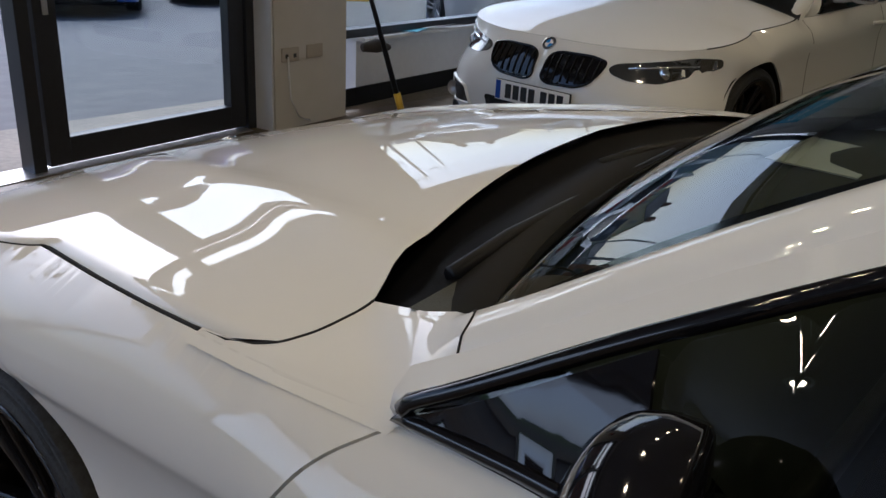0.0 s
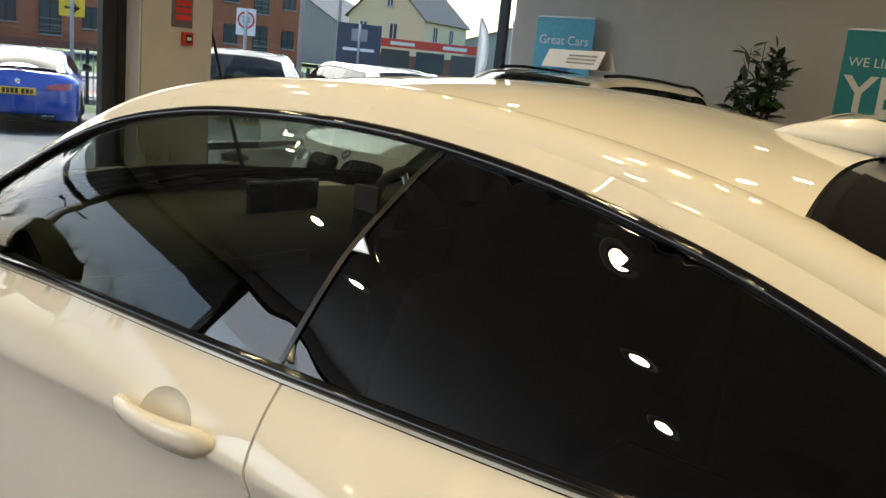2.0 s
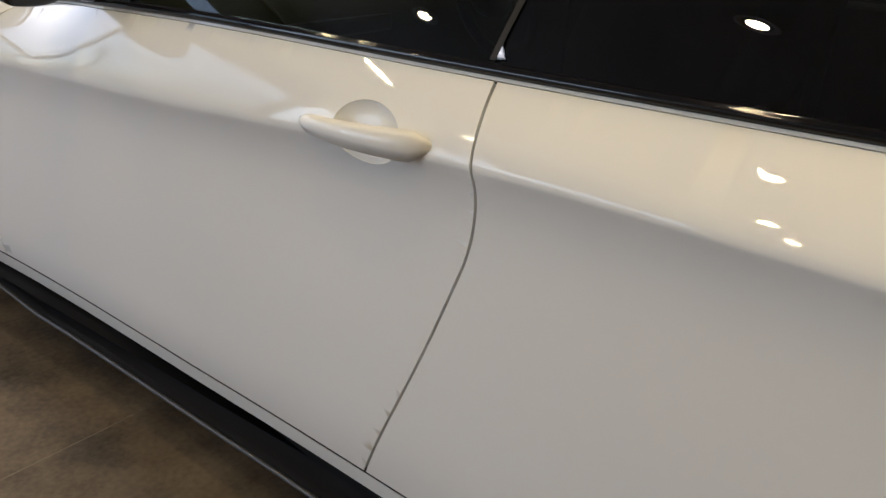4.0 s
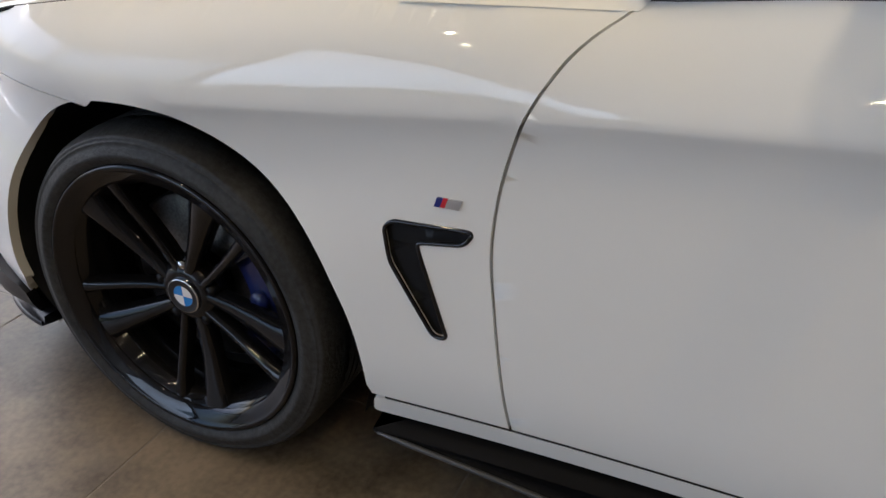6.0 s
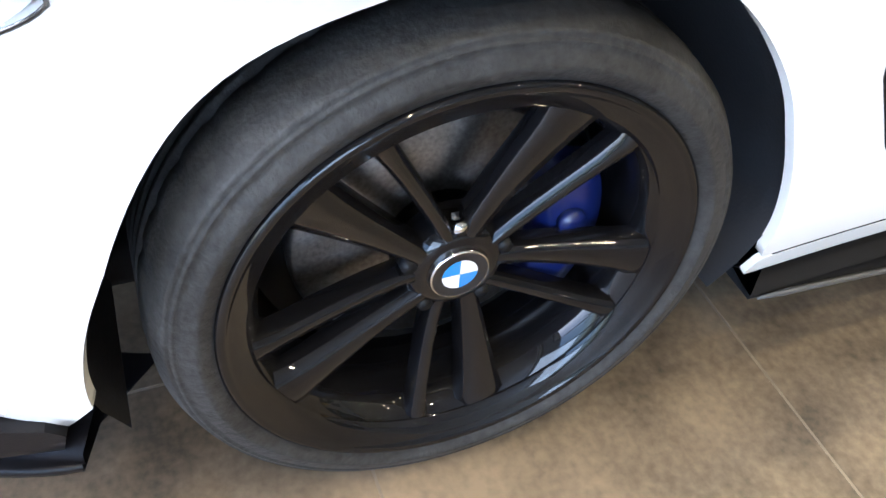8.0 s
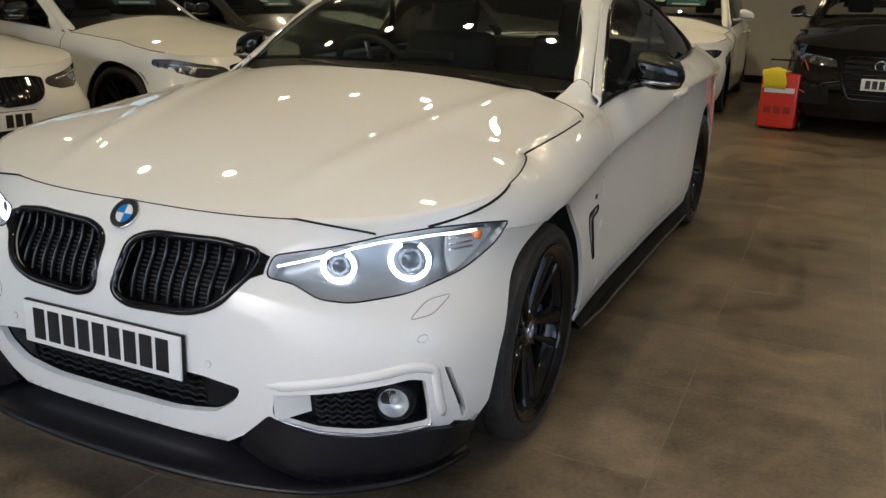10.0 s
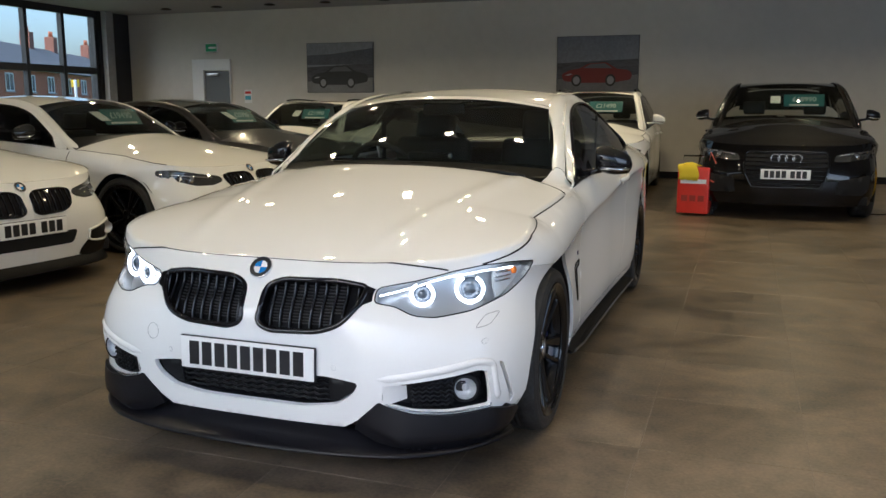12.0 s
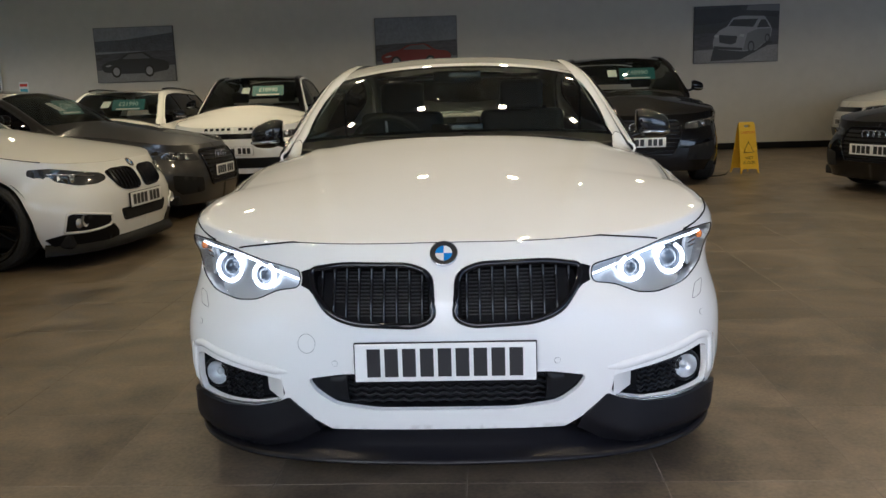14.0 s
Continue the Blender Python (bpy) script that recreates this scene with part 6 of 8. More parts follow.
def plain_car(name, label, P, paint, m, style="kidney", sx=1.0, sy=1.0, sz=1.0, wheel=None, plate=PLATE, strip=False, price=None, roof_paint=None, lip=False, rails=False, rim=None, rear=False, mirror=None, card=False):
    car = thing(name, label, "car", m, "parked cars")
    S = Shell(P)
    u0, K = S.u0, Matrix.Diagonal((sx, sy, sz, 1))
    tz = lambda u: float(P["topz"](u)) - 0.001
    far = lambda pts: [(2 * u0 - u, z) for u, z in pts]

    def put(nm, bm, material, parent=car, lab="", smooth=True):
        bmesh.ops.transform(bm, matrix=K, verts=bm.verts)
        return part(nm, bm, material, parent, lab, smooth)

    def both(nm, make, material, parent=car, lab=""):
        return [put(nm, make() if s > 0 else mirror_x(make()), material, parent, lab) for s in (1, -1)]
    ring, ring2 = S.yz(arch(0.0)), arch(P["wb"])
    end = P["tail"] + 1.45

    def half():
        o = [(u0, 0.16), (S.u_of_y(-0.40, 0.16), 0.16)]
        o += [(u, z) for u, z in ring if z > 0.2] + [(0.40, 0.18)]
        o += [(P["wb"] - 0.40, 0.18)] + [(u, z) for u, z in ring2 if z > 0.2]
        o += [(P["wb"] + 0.41, 0.2), (end, 0.26)] + [(u, tz(u)) for u in np.linspace(end, u0, 90)]
        return sheet(S, o, [], 0.07, 0.03, 0.012)
    bm = half()
    other = mirror_x(half())
    tmp = bpy.data.meshes.new("tmp")
    other.to_mesh(tmp)
    other.free()
    bm.from_mesh(tmp)
    bpy.data.meshes.remove(tmp)
    bmesh.ops.remove_doubles(bm, verts=[v for v in bm.verts if abs(v.co.x) < 0.002], dist=0.002)
    body = put("body", bm, paint)
    put("underside", box(-0.80, 0.80, -0.60, P["tail"] + 0.3, 0.16, 0.26, 0.02), DARK)
    put("engine_bay_floor", box(-0.6, 0.6, -0.45, 0.5, 0.24, 0.66), DARK)

    def deck_sheet(ua, ub, crown, cut=0.0):
        rows = []
        for u in np.linspace(ua, ub, 36):
            x, y, z = S.top(np.array([u]))[0]
            zm = max(float(P["mid"](y)), z) if y < 1 else z + 0.03
            row = []
            for s in np.linspace(-1, 1, 25):
                a = abs(s)
                yy = y - (0.0 if y < 0.3 or y > 1 else ((y - 0.3) / 0.285) ** 2 * 0.10 * (1 - a ** 2.2))
                row.append(Vector((x * s, yy, z + (zm - z) * (1 - a ** 2.2))))
            rows.append(row)
        b = loft(rows)
        bmesh.ops.recalc_face_normals(b, faces=b.faces)
        return b
    put("bonnet", deck_sheet(u0 + 0.02, 0.575, 1), paint)
    put("tail_deck", deck_sheet(3.05, end - 0.03, 1), paint)
    both("bonnet_gap", lambda: tube([Vector((p[0] - 0.001, p[1], p[2] - 0.001)) for p in (S.top(np.array([u]))[0] for u in np.linspace(-0.55, 0.56, 30))], 0.004, 5), DARK)

    front, roof, back, flank, low, head, rhead, deck = greenhouse(P)
    put("roof", sheet2(roof, -1, 1, 0, 1, 25, 18), roof_paint or paint)
    ws = put("windscreen", sheet2(front, -0.96, 0.96, 0.02, 0.99, 21, 12), SHOWGLASS)
    put("rear_window", sheet2(back, -0.9, 0.9, 0.03, 0.92, 15, 8), DARKGLASS)
    rows = []
    for s in np.linspace(-1, 1, 24):
        a = low(np.array([s]))[0]
        zt = float(S.top(np.array([0.575]))[0][2])
        b = np.array([s * 0.80, 0.575 - 0.10 * (1 - abs(s) ** 2.2), zt + (float(P["mid"](0.575)) - zt) * (1 - abs(s) ** 2.2) - 0.01])
        rows.append([Vector(b), Vector(b + (a - b) * 0.5 + (0, 0, -0.012)), Vector(a + (0, 0.03, 0.012))])
    put("cowl_panel", loft(rows), MATTE)
    y9 = 3.28 if P["end"] - P["tail"] > 0.55 else 3.60
    last = 2.78 if y9 < 3.4 else 3.28

    def rail_strip():
        r = []
        for y in np.linspace(0.60, y9, 50):
            x, z = float(P["rail"](y)), float(P["railz"](y))
            w = 0.05 + 0.06 * min(1, max(0, (y - last + 0.6) / 0.8))
            r.append([Vector((x - w, y, z + 0.017)), Vector((x - 0.5 * w, y, z + 0.021)), Vector((x, y, z + 0.015)), Vector((x + 0.03, y, z - 0.016)), Vector((x + 0.033, y, z - 0.036))])
        return loft(r, flip=True)
    both("roof_pillar", rail_strip, roof_paint or paint)
    zt2 = lambda y: float(P["topz"](y))

    def dlo(d=0.0):
        o = [(y, zt2(y) + 0.012 + d) for y in np.linspace(0.82, last - 0.06, 40)]
        o += rounded([(last - 0.06, zt2(last) + 0.014 + d), (last - d, zt2(last) + 0.03 + d), (last - 0.02 - d, float(P["railz"](last - 0.05)) - 0.05 - d), (last - 0.12, float(P["railz"](last - 0.12)) - 0.044 - d)], 0.05, 4, closed=False)
        o += [(y, max(float(P["railz"](y)) - 0.042 - d, zt2(y) + 0.014 + d)) for y in np.linspace(last - 0.14, 0.88, 50)]
        return o

    def pillar():
        o = [(y, zt2(y)) for y in np.linspace(0.70, y9 - 0.02, 50)] + [(y, float(P["railz"](y)) - 0.01) for y in np.linspace(y9 - 0.02, 0.70, 50)]
        return sheet(flank, o, [dlo()], 0.10, 0.03, 0.008)
    both("side_pillar", pillar, paint)
    both("side_window", lambda: sheet(lambda y, z: flank(y, z) - np.array([0.006, 0, 0]), dlo(0.003), [], 0.12, 0.04, 0.0), DARKGLASS)
    both("window_trim", lambda: tube([Vector(q) for q in flank(*np.array(resample(dlo(), 0.03)).T)], 0.008, 6, True), GLOSS)
    for yp in (1.72, 2.62) if last > 3 else (1.75,):
        both("door_pillar", lambda: loft([[Vector(flank(np.array([yp + w - 0.06 * t]), np.array([zt2(yp) + 0.02 + t * (float(P["railz"](yp - 0.06)) - zt2(yp) - 0.06)]))[0] + (0.001, 0, 0)) for w in (-0.03, 0.03)] for t in np.linspace(0, 1, 8)]), GLOSS)
    # door gaps and handles
    for ya, yb in ((0.64, 0.62), (1.70, 1.66), (2.50, 2.40)) if last > 3 or P is SALOON else ((0.63, 0.62), (1.85, 2.03)):
        both("door_gap", lambda: ribbon(S, [(ya, 0.24), ((ya + yb) / 2, 0.55), (yb, tz(yb) - 0.01)], 0.007, 0.002, step=0.06), DARK)
    for yh in ((1.50, 2.25) if last > 3 or P is SALOON else (1.72,)):
        both("door_handle", lambda: tube([Vector(S(np.array([y]), np.array([0.835]), np.array([o]))[0]) for y, o in ((yh, 0.005), (yh + 0.05, 0.028), (yh + 0.17, 0.028), (yh + 0.22, 0.005))], 0.013, 8), paint)
    both("side_skirt", lambda: loft([[Vector((float(P["width"](u)) - 0.055, u, 0.185)), Vector((float(P["width"](u)) - 0.02, u, 0.165)), Vector((float(P["width"](u)) - 0.08, u, 0.14))] for u in np.linspace(0.42, P["wb"] - 0.42, 12)], flip=True), MATTE)

    def house(y):
        return loft([[Vector((x, y - 0.395 * math.cos(t), 0.335 + 0.375 * math.sin(t))) for x in (0.88, 0.50)] for t in np.linspace(-0.4, math.pi + 0.4, 20)])
    both("wheel_housing", lambda: house(0), DARK)
    both("wheel_housing", lambda: house(P["wb"]), DARK)
    wr = wheel or 0.335
    for s in (1, -1):
        for y in (0.0, P["wb"]):
            wheel_parts(car, s, y * sy, 5, r=wr, detail=False, at=0.893 * sx, rim_mat=rim or WHEELBLACK, cap=False, turn=0.3 * y)

    # nose or tail
    lay = lambda o, d=0.004: sheet(lambda u, z: S(u, z, np.full(len(np.atleast_1d(u)), d)), o, [], 0.05, 0.02, 0.006)
    if style == "kidney":
        lamp = S.xz(rounded([(0.40, 0.645), (0.43, 0.672), (0.60, 0.70), (0.76, 0.735), (0.85, 0.735), (0.855, 0.70), (0.80, 0.655), (0.66, 0.60), (0.52, 0.60), (0.43, 0.62)], 0.02))
        kid = S.xz(rounded([(0.030, 0.545), (0.040, 0.665), (0.10, 0.688), (0.30, 0.690), (0.385, 0.672), (0.375, 0.625), (0.335, 0.560), (0.26, 0.532), (0.08, 0.524)], 0.03))
        mouth = S.xz(rounded([(-0.37, 0.39), (-0.33, 0.295), (0.33, 0.295), (0.37, 0.39)], 0.03))
        bay = S.xz(rounded([(0.50, 0.30), (0.56, 0.40), (0.77, 0.43), (0.79, 0.31), (0.74, 0.28)], 0.02))
        if lip:
            bay = S.xz(rounded([(0.502, 0.290), (0.480, 0.312), (0.490, 0.366), (0.64, 0.392), (0.770, 0.414), (0.794, 0.402), (0.800, 0.272), (0.68, 0.268), (0.58, 0.276)], 0.012))
            both("splitter_corner", lambda: lay(S.xz(rounded([(0.390, 0.200), (0.405, 0.240), (0.470, 0.298), (0.502, 0.284), (0.58, 0.268), (0.68, 0.260), (0.80, 0.262), (0.850, 0.235), (0.80, 0.175), (0.55, 0.165)], 0.010)), 0.012), LIPBLACK)
            both("fog_lamp", lambda: lathe([(0.001, -0.016), (0.028, -0.012), (0.036, 0.0), (0.036, 0.01)], 20, 'y', m=Matrix.Translation(Vector(S(np.array([S.u_of_x(0.735, 0.335)]), np.array([0.335]))[0]) + Vector((0, -0.004, 0)))), SILVER)
        both("grille", lambda: lay(kid), GLOSS)
        both("grille_frame", lambda: skin_tube(S, kid, 0.008, 0.004, True, 0.02, 6), GLOSS if lip else CHROME if name == "hatchback" else GLOSS)
        for xk in np.linspace(0.07, 0.35, 7):
            both("grille_slat", lambda: tube([Vector(S(np.array([S.u_of_x(xk, z)]), np.array([z]), np.array([0.009]))[0]) for z in (0.545 + max(0, xk - 0.25) * 0.3, 0.61, 0.675)], 0.004, 5), MATTE)
        put("lower_intake", lay(mouth), DARK)
        both("fog_bay", lambda: lay(bay), MATTE)
        both("bay_blade", lambda: skin_tube(S, bay, 0.010, 0.004, True, 0.02, 6), paint)
        for c in both("fog_lamp", lambda: lathe([(0.001, 0.02), (0.04, 0.012), (0.045, 0.0)], 20, 'y', m=Matrix.Translation(Vector(S(np.array([S.u_of_x(0.72, 0.35)]), np.array([0.35]))[0]) + Vector((0, -0.028, 0)))), SILVER):
            pass
        p = S(np.array([u0]), np.array([0.716]))[0]
        roundel(car, K @ Matrix.Translation(Vector(p) + Vector((0, -0.005, 0.002))) @ Matrix.Rotation(math.pi / 2 - 0.7, 4, 'X'), 0.041)
        pz = 0.44
    elif style == "frame":
        lamp = S.xz(rounded([(0.45, 0.60), (0.47, 0.66), (0.62, 0.69), (0.82, 0.71), (0.84, 0.68), (0.78, 0.625), (0.56, 0.60)], 0.015))
        grille = S.xz(rounded([(-0.40, 0.66), (-0.41, 0.54), (-0.33, 0.34), (0.33, 0.34), (0.41, 0.54), (0.40, 0.66), (0.36, 0.69), (-0.36, 0.69)], 0.03))
        put("grille", lay(grille), DARK)
        put("grille_frame", skin_tube(S, grille, 0.014, 0.006, True, 0.03, 8), GLOSS)
        for z in np.linspace(0.38, 0.67, 8):
            w = 0.34 + 0.06 * min(1, (z - 0.34) / 0.2)
            put("grille_slat", tube([Vector(S(np.array([S.u_of_x(x, z)]), np.array([z]), np.array([0.008]))[0] * (np.sign(x) or 1, 1, 1)) for x in np.linspace(-w, w, 13)], 0.007, 5), GLOSS)
        for k in range(4):
            c = Vector((-0.105 + 0.07 * k, float(S(np.array([u0]), np.array([0.625]))[0][1]) - 0.016, 0.625))
            put("ring_badge", tube([c + Vector((0.045 * math.cos(t), 0, 0.042 * math.sin(t))) for t in np.linspace(0, 2 * math.pi, 21)[:-1]], 0.005, 6, True), CHROME)
        both("side_intake", lambda: lay(S.xz(rounded([(0.48, 0.28), (0.50, 0.42), (0.80, 0.47), (0.80, 0.33), (0.74, 0.27)], 0.02))), DARK)
        pz = 0.47
    else:
        lamp = S.xz(rounded([(0.52, 0.60), (0.53, 0.675), (0.74, 0.70), (0.83, 0.69), (0.82, 0.63), (0.74, 0.60)], 0.02))
        put("grille", lay(S.xz(rounded([(-0.50, 0.60), (-0.48, 0.665), (0.48, 0.665), (0.50, 0.60)], 0.02))), GLOSS)
        put("lower_intake", lay(S.xz(rounded([(-0.55, 0.23), (-0.60, 0.36), (0.60, 0.36), (0.55, 0.23)], 0.03))), MATTE)
        if style == "script":
            for k in range(11):
                if k != 5:
                    part("bonnet_bar", box(-0.022, 0.022, -0.020, 0.020, 0.0, 0.0012), MATTE, car, smooth=False).matrix_local = K @ Matrix.Translation(((k - 5) * 0.074, float(S(np.array([u0]), np.array([0.72]))[0][1]) - 0.012, 0.722)) @ Matrix.Rotation(math.pi / 2 - 0.6, 4, 'X')
        pz = 0.45
    for h in both("headlight", lambda: lay(lamp, 0.003), LAMPDARK, car, "headlight with clear cover"):
        pass
    both("lamp_strip", lambda: tube([Vector(S(np.array([S.u_of_x(x, z)]), np.array([z]), np.array([0.007]))[0]) for x, z in ((0.50, 0.655), (0.62, 0.672), (0.78, 0.698))], 0.006, 6), CHROME)
    both("projector", lambda: lathe([(0.001, -0.014), (0.030, -0.010), (0.036, 0.0), (0.030, 0.004)], 20, 'y', m=Matrix.Translation(Vector(S(np.array([S.u_of_x(0.66, 0.645)]), np.array([0.645]))[0]) + Vector((0, -0.004, 0)))), CHROME)
    if lip:
        put("front_splitter", loft([[Vector(S(np.array([u]), np.array([0.19]), np.array([o]))[0]) + Vector((0, 0, z)) for o, z in ((-0.02, 0.02), (0.02, -0.02), (0.045, -0.055), (0.045, -0.065), (-0.05, -0.065))] for u in np.linspace(S.u_of_y(-0.42, 0.2), 2 * u0 - S.u_of_y(-0.42, 0.2), 50)]), LIPBLACK)
    yy = float(S(np.array([u0]), np.array([pz]))[0][1])
    number_plate(car, Matrix.Translation((0, (yy - 0.016) * sy, pz * sz)) @ Matrix.Rotation(math.pi / 2, 4, 'X'), plate, (3,), strip)
    put("plate_plinth", box(-0.22, 0.22, yy - 0.006, yy + 0.05, pz - 0.03, pz + 0.03), paint)
    if rear:
        py = P["end"] + 0.004
        both("tail_lamp", lambda: lathe_tail(S, P), TAIL)
        number_plate(car, Matrix.Translation((0, (py + 0.012) * sy, 0.70 * sz)) @ Matrix.Rotation(math.pi, 4, 'Z') @ Matrix.Rotation(math.pi / 2, 4, 'X'), PLATEY, (3,))
        put("rear_diffuser", box(-0.55, 0.55, py - 0.10, py + 0.006, 0.22, 0.33, 0.02), MATTE)
        for x in (-0.48, -0.39) if paint is BLUEPAINT else (0.45,):
            put("exhaust_pipe", lathe([(0.030, 0.0), (0.036, 0.0), (0.036, -0.08), (0.030, -0.08)], 16, 'y', m=Matrix.Translation((x, py + 0.02, 0.29))), CHROME)
        put("boot_badge", lathe([(0.001, 0.006), (0.036, 0.004), (0.04, 0)], 20, 'y', m=Matrix.Translation((0, py - 0.02, 0.86))), CHROME)
    mir = mirror or GLOSS
    for s in (1, -1):
        mc = mirror_cap(car, s, mir, (0.875 * sx, 1.04 * sy, 1.035 * sz))
    if rails:
        both("roof_rail", lambda: tube([Vector((float(P["rail"](y)) - 0.03, y, float(P["railz"](y)) + 0.045)) for y in np.linspace(1.55, last + 0.1, 20)], 0.014, 8), MATTE)
    # what shows through the screen
    put("dashboard", box(-0.68, 0.68, 0.72, 1.05, 0.80, 0.97, 0.03), LEATHER)
    for x in (-0.36, 0.36):
        st = new("seat")
        st.parent = car
        st.matrix_local = K @ Matrix.Translation((x, 1.75, 0))
        part("seat_back", box(-0.24, 0.24, 0.0, 0.14, 0.4, 1.02, 0.05, 3), LEATHER, st)
        part("headrest", box(-0.13, 0.13, 0.03, 0.12, 1.04, 1.20, 0.04, 3), LEATHER, st)
    put("cabin_floor", box(-0.72, 0.72, 0.6, 3.2, 0.3, 0.34), DARK)
    if price:
        q = front(np.array([0.30]), np.array([0.50]))[0]
        q2 = front(np.array([0.30]), np.array([0.60]))[0]
        tilt = math.atan2(q2[2] - q[2], q2[1] - q[1])
        mm = Matrix.Translation(Vector((q[0] * sx, q[1] * sy + 0.075, q[2] * sz - 0.03))) @ Matrix.Rotation(0.55 * tilt + 0.22 * math.pi, 4, 'X') @ Matrix.Diagonal((1.1, 1.1, 1, 1))
        price_board(car, mm, price)
        part("windscreen_card", box(-0.06, 0.06, -0.09, 0.09, -0.002, 0.002), PAPER, car, smooth=False).matrix_local = Matrix.Translation(Vector((-0.12 * sx, q[1] * sy + 0.03, q[2] * sz - 0.02))) @ Matrix.Rotation(tilt, 4, 'X')
    return car


def lathe_tail(S, P):
    o = [(P["tail"] + 0.55, 0.74), (P["tail"] + 0.50, 0.86), (P["tail"] + 0.95, 0.84), (P["tail"] + 1.12, 0.80), (P["tail"] + 1.10, 0.745)]
    return sheet(lambda u, z: S(u, z, np.full(len(np.atleast_1d(u)), 0.004)), rounded(o, 0.02), [], 0.06, 0.02, 0.01)


SHOWGLASS = glass_mat("showroom_car_screen", (0.66, 0.71, 0.69), ior=1.7)
DARKGLASS = glass_mat("dark_side_glass", (0.06, 0.065, 0.065))
LAMPDARK = mat("headlight_cover", (0.10, 0.105, 0.11), rough=0.1, metal=0.7, coat=1.0)


def facing(x, y, heading, nose=0.80, z=0.0):
    """A car whose nose is at x, y and points along the heading, in degrees from +x."""
    a = radians(heading)
    return Matrix.Translation((x - nose * math.cos(a), y - nose * math.sin(a), z)) @ Matrix.Rotation(a + math.pi / 2, 4, 'Z')


def leaving(x, y, heading, length=3.86, z=0.0):
    """A car whose tail is at x, y."""
    a = radians(heading)
    return Matrix.Translation((x + length * math.cos(a), y + length * math.sin(a), z)) @ Matrix.Rotation(a + math.pi / 2, 4, 'Z')


build_coupe()
plain_car("estate_car", "white estate car with black roof rails and a teal price board", ESTATE, WHITE, facing(-2.47, -1.40, -4), strip=True, price="£20990", rails=True, mirror=WHITE)
plain_car("coupe_car", "white coupe with dark grille and black number bars", COUPE, WHITE, facing(-3.02, 1.27, -8), lip=True)
plain_car("coupe_car", "white coupe with black wheels and front splitter", COUPE, WHITE, facing(-2.60, 3.5, -4), lip=True, price="£19490")
plain_car("fastback_car", "dark grey fastback car with a teal price board", variant(railz=COUPE["railz"]), GREYPAINT, facing(-2.65, 5.80, -3), style="frame", sx=1.03, sz=0.99, price="£23990")
plain_car("estate_car", "white estate car with a teal price board", ESTATE, WHITE, facing(-5.25, 7.5, -87), style="frame", sz=0.96, price="£21990", rails=True)
plain_car("off_roader", "white off-road car with a black roof", ESTATE, WHITE, facing(-3.27, 8.2, -86), style="script", sx=1.04, sy=0.93, sz=1.08, wheel=0.36, roof_paint=BLACKPAINT, price="£18990")
plain_car("family_car", "white family car with a teal price board", ESTATE, WHITE, facing(-0.50, 7.5, -88), style="bar", sy=0.95, sz=1.06, price="£21490", rails=True, wheel=0.345, mirror=WHITE)
plain_car("off_roader", "black off-road car with a teal price board", ESTATE, BLACKPAINT, facing(2.02, 6.95, -91), style="frame", sx=1.09, sz=1.13, wheel=0.375, price="£48990")
plain_car("coupe_car", "black car with dark wheels", SALOON, BLACKPAINT, facing(4.1, 5.75, -158), style="frame")
plain_car("off_roader", "white off-road car near the back wall", ESTATE, WHITE, facing(6.1, 11.3, 178), style="bar", sx=1.04, sz=1.12, wheel=0.36)
# outside
plain_car("coupe_car", "metallic blue coupe parked outside", COUPE, BLUEPAINT, leaving(-4.6, -10.9, -119, z=-0.35), rear=True, sz=0.96)
plain_car("coupe_car", "metallic blue coupe parked beside the railing", COUPE, BLUEPAINT, leaving(-7.6, -11.6, -119, z=-0.375), rear=True, sz=0.96)
plain_car("hatchback", "white hatchback parked outside the window", ESTATE, WHITE, leaving(-4.35, -4.95, -126, 3.80, -0.15), rear=True, sz=1.03, rim=SILVER)
plain_car("hatchback", "white hatchback parked with silver wheels", ESTATE, WHITE, leaving(-7.7, -5.2, -112, 3.80, -0.16), rear=True, rim=SILVER)


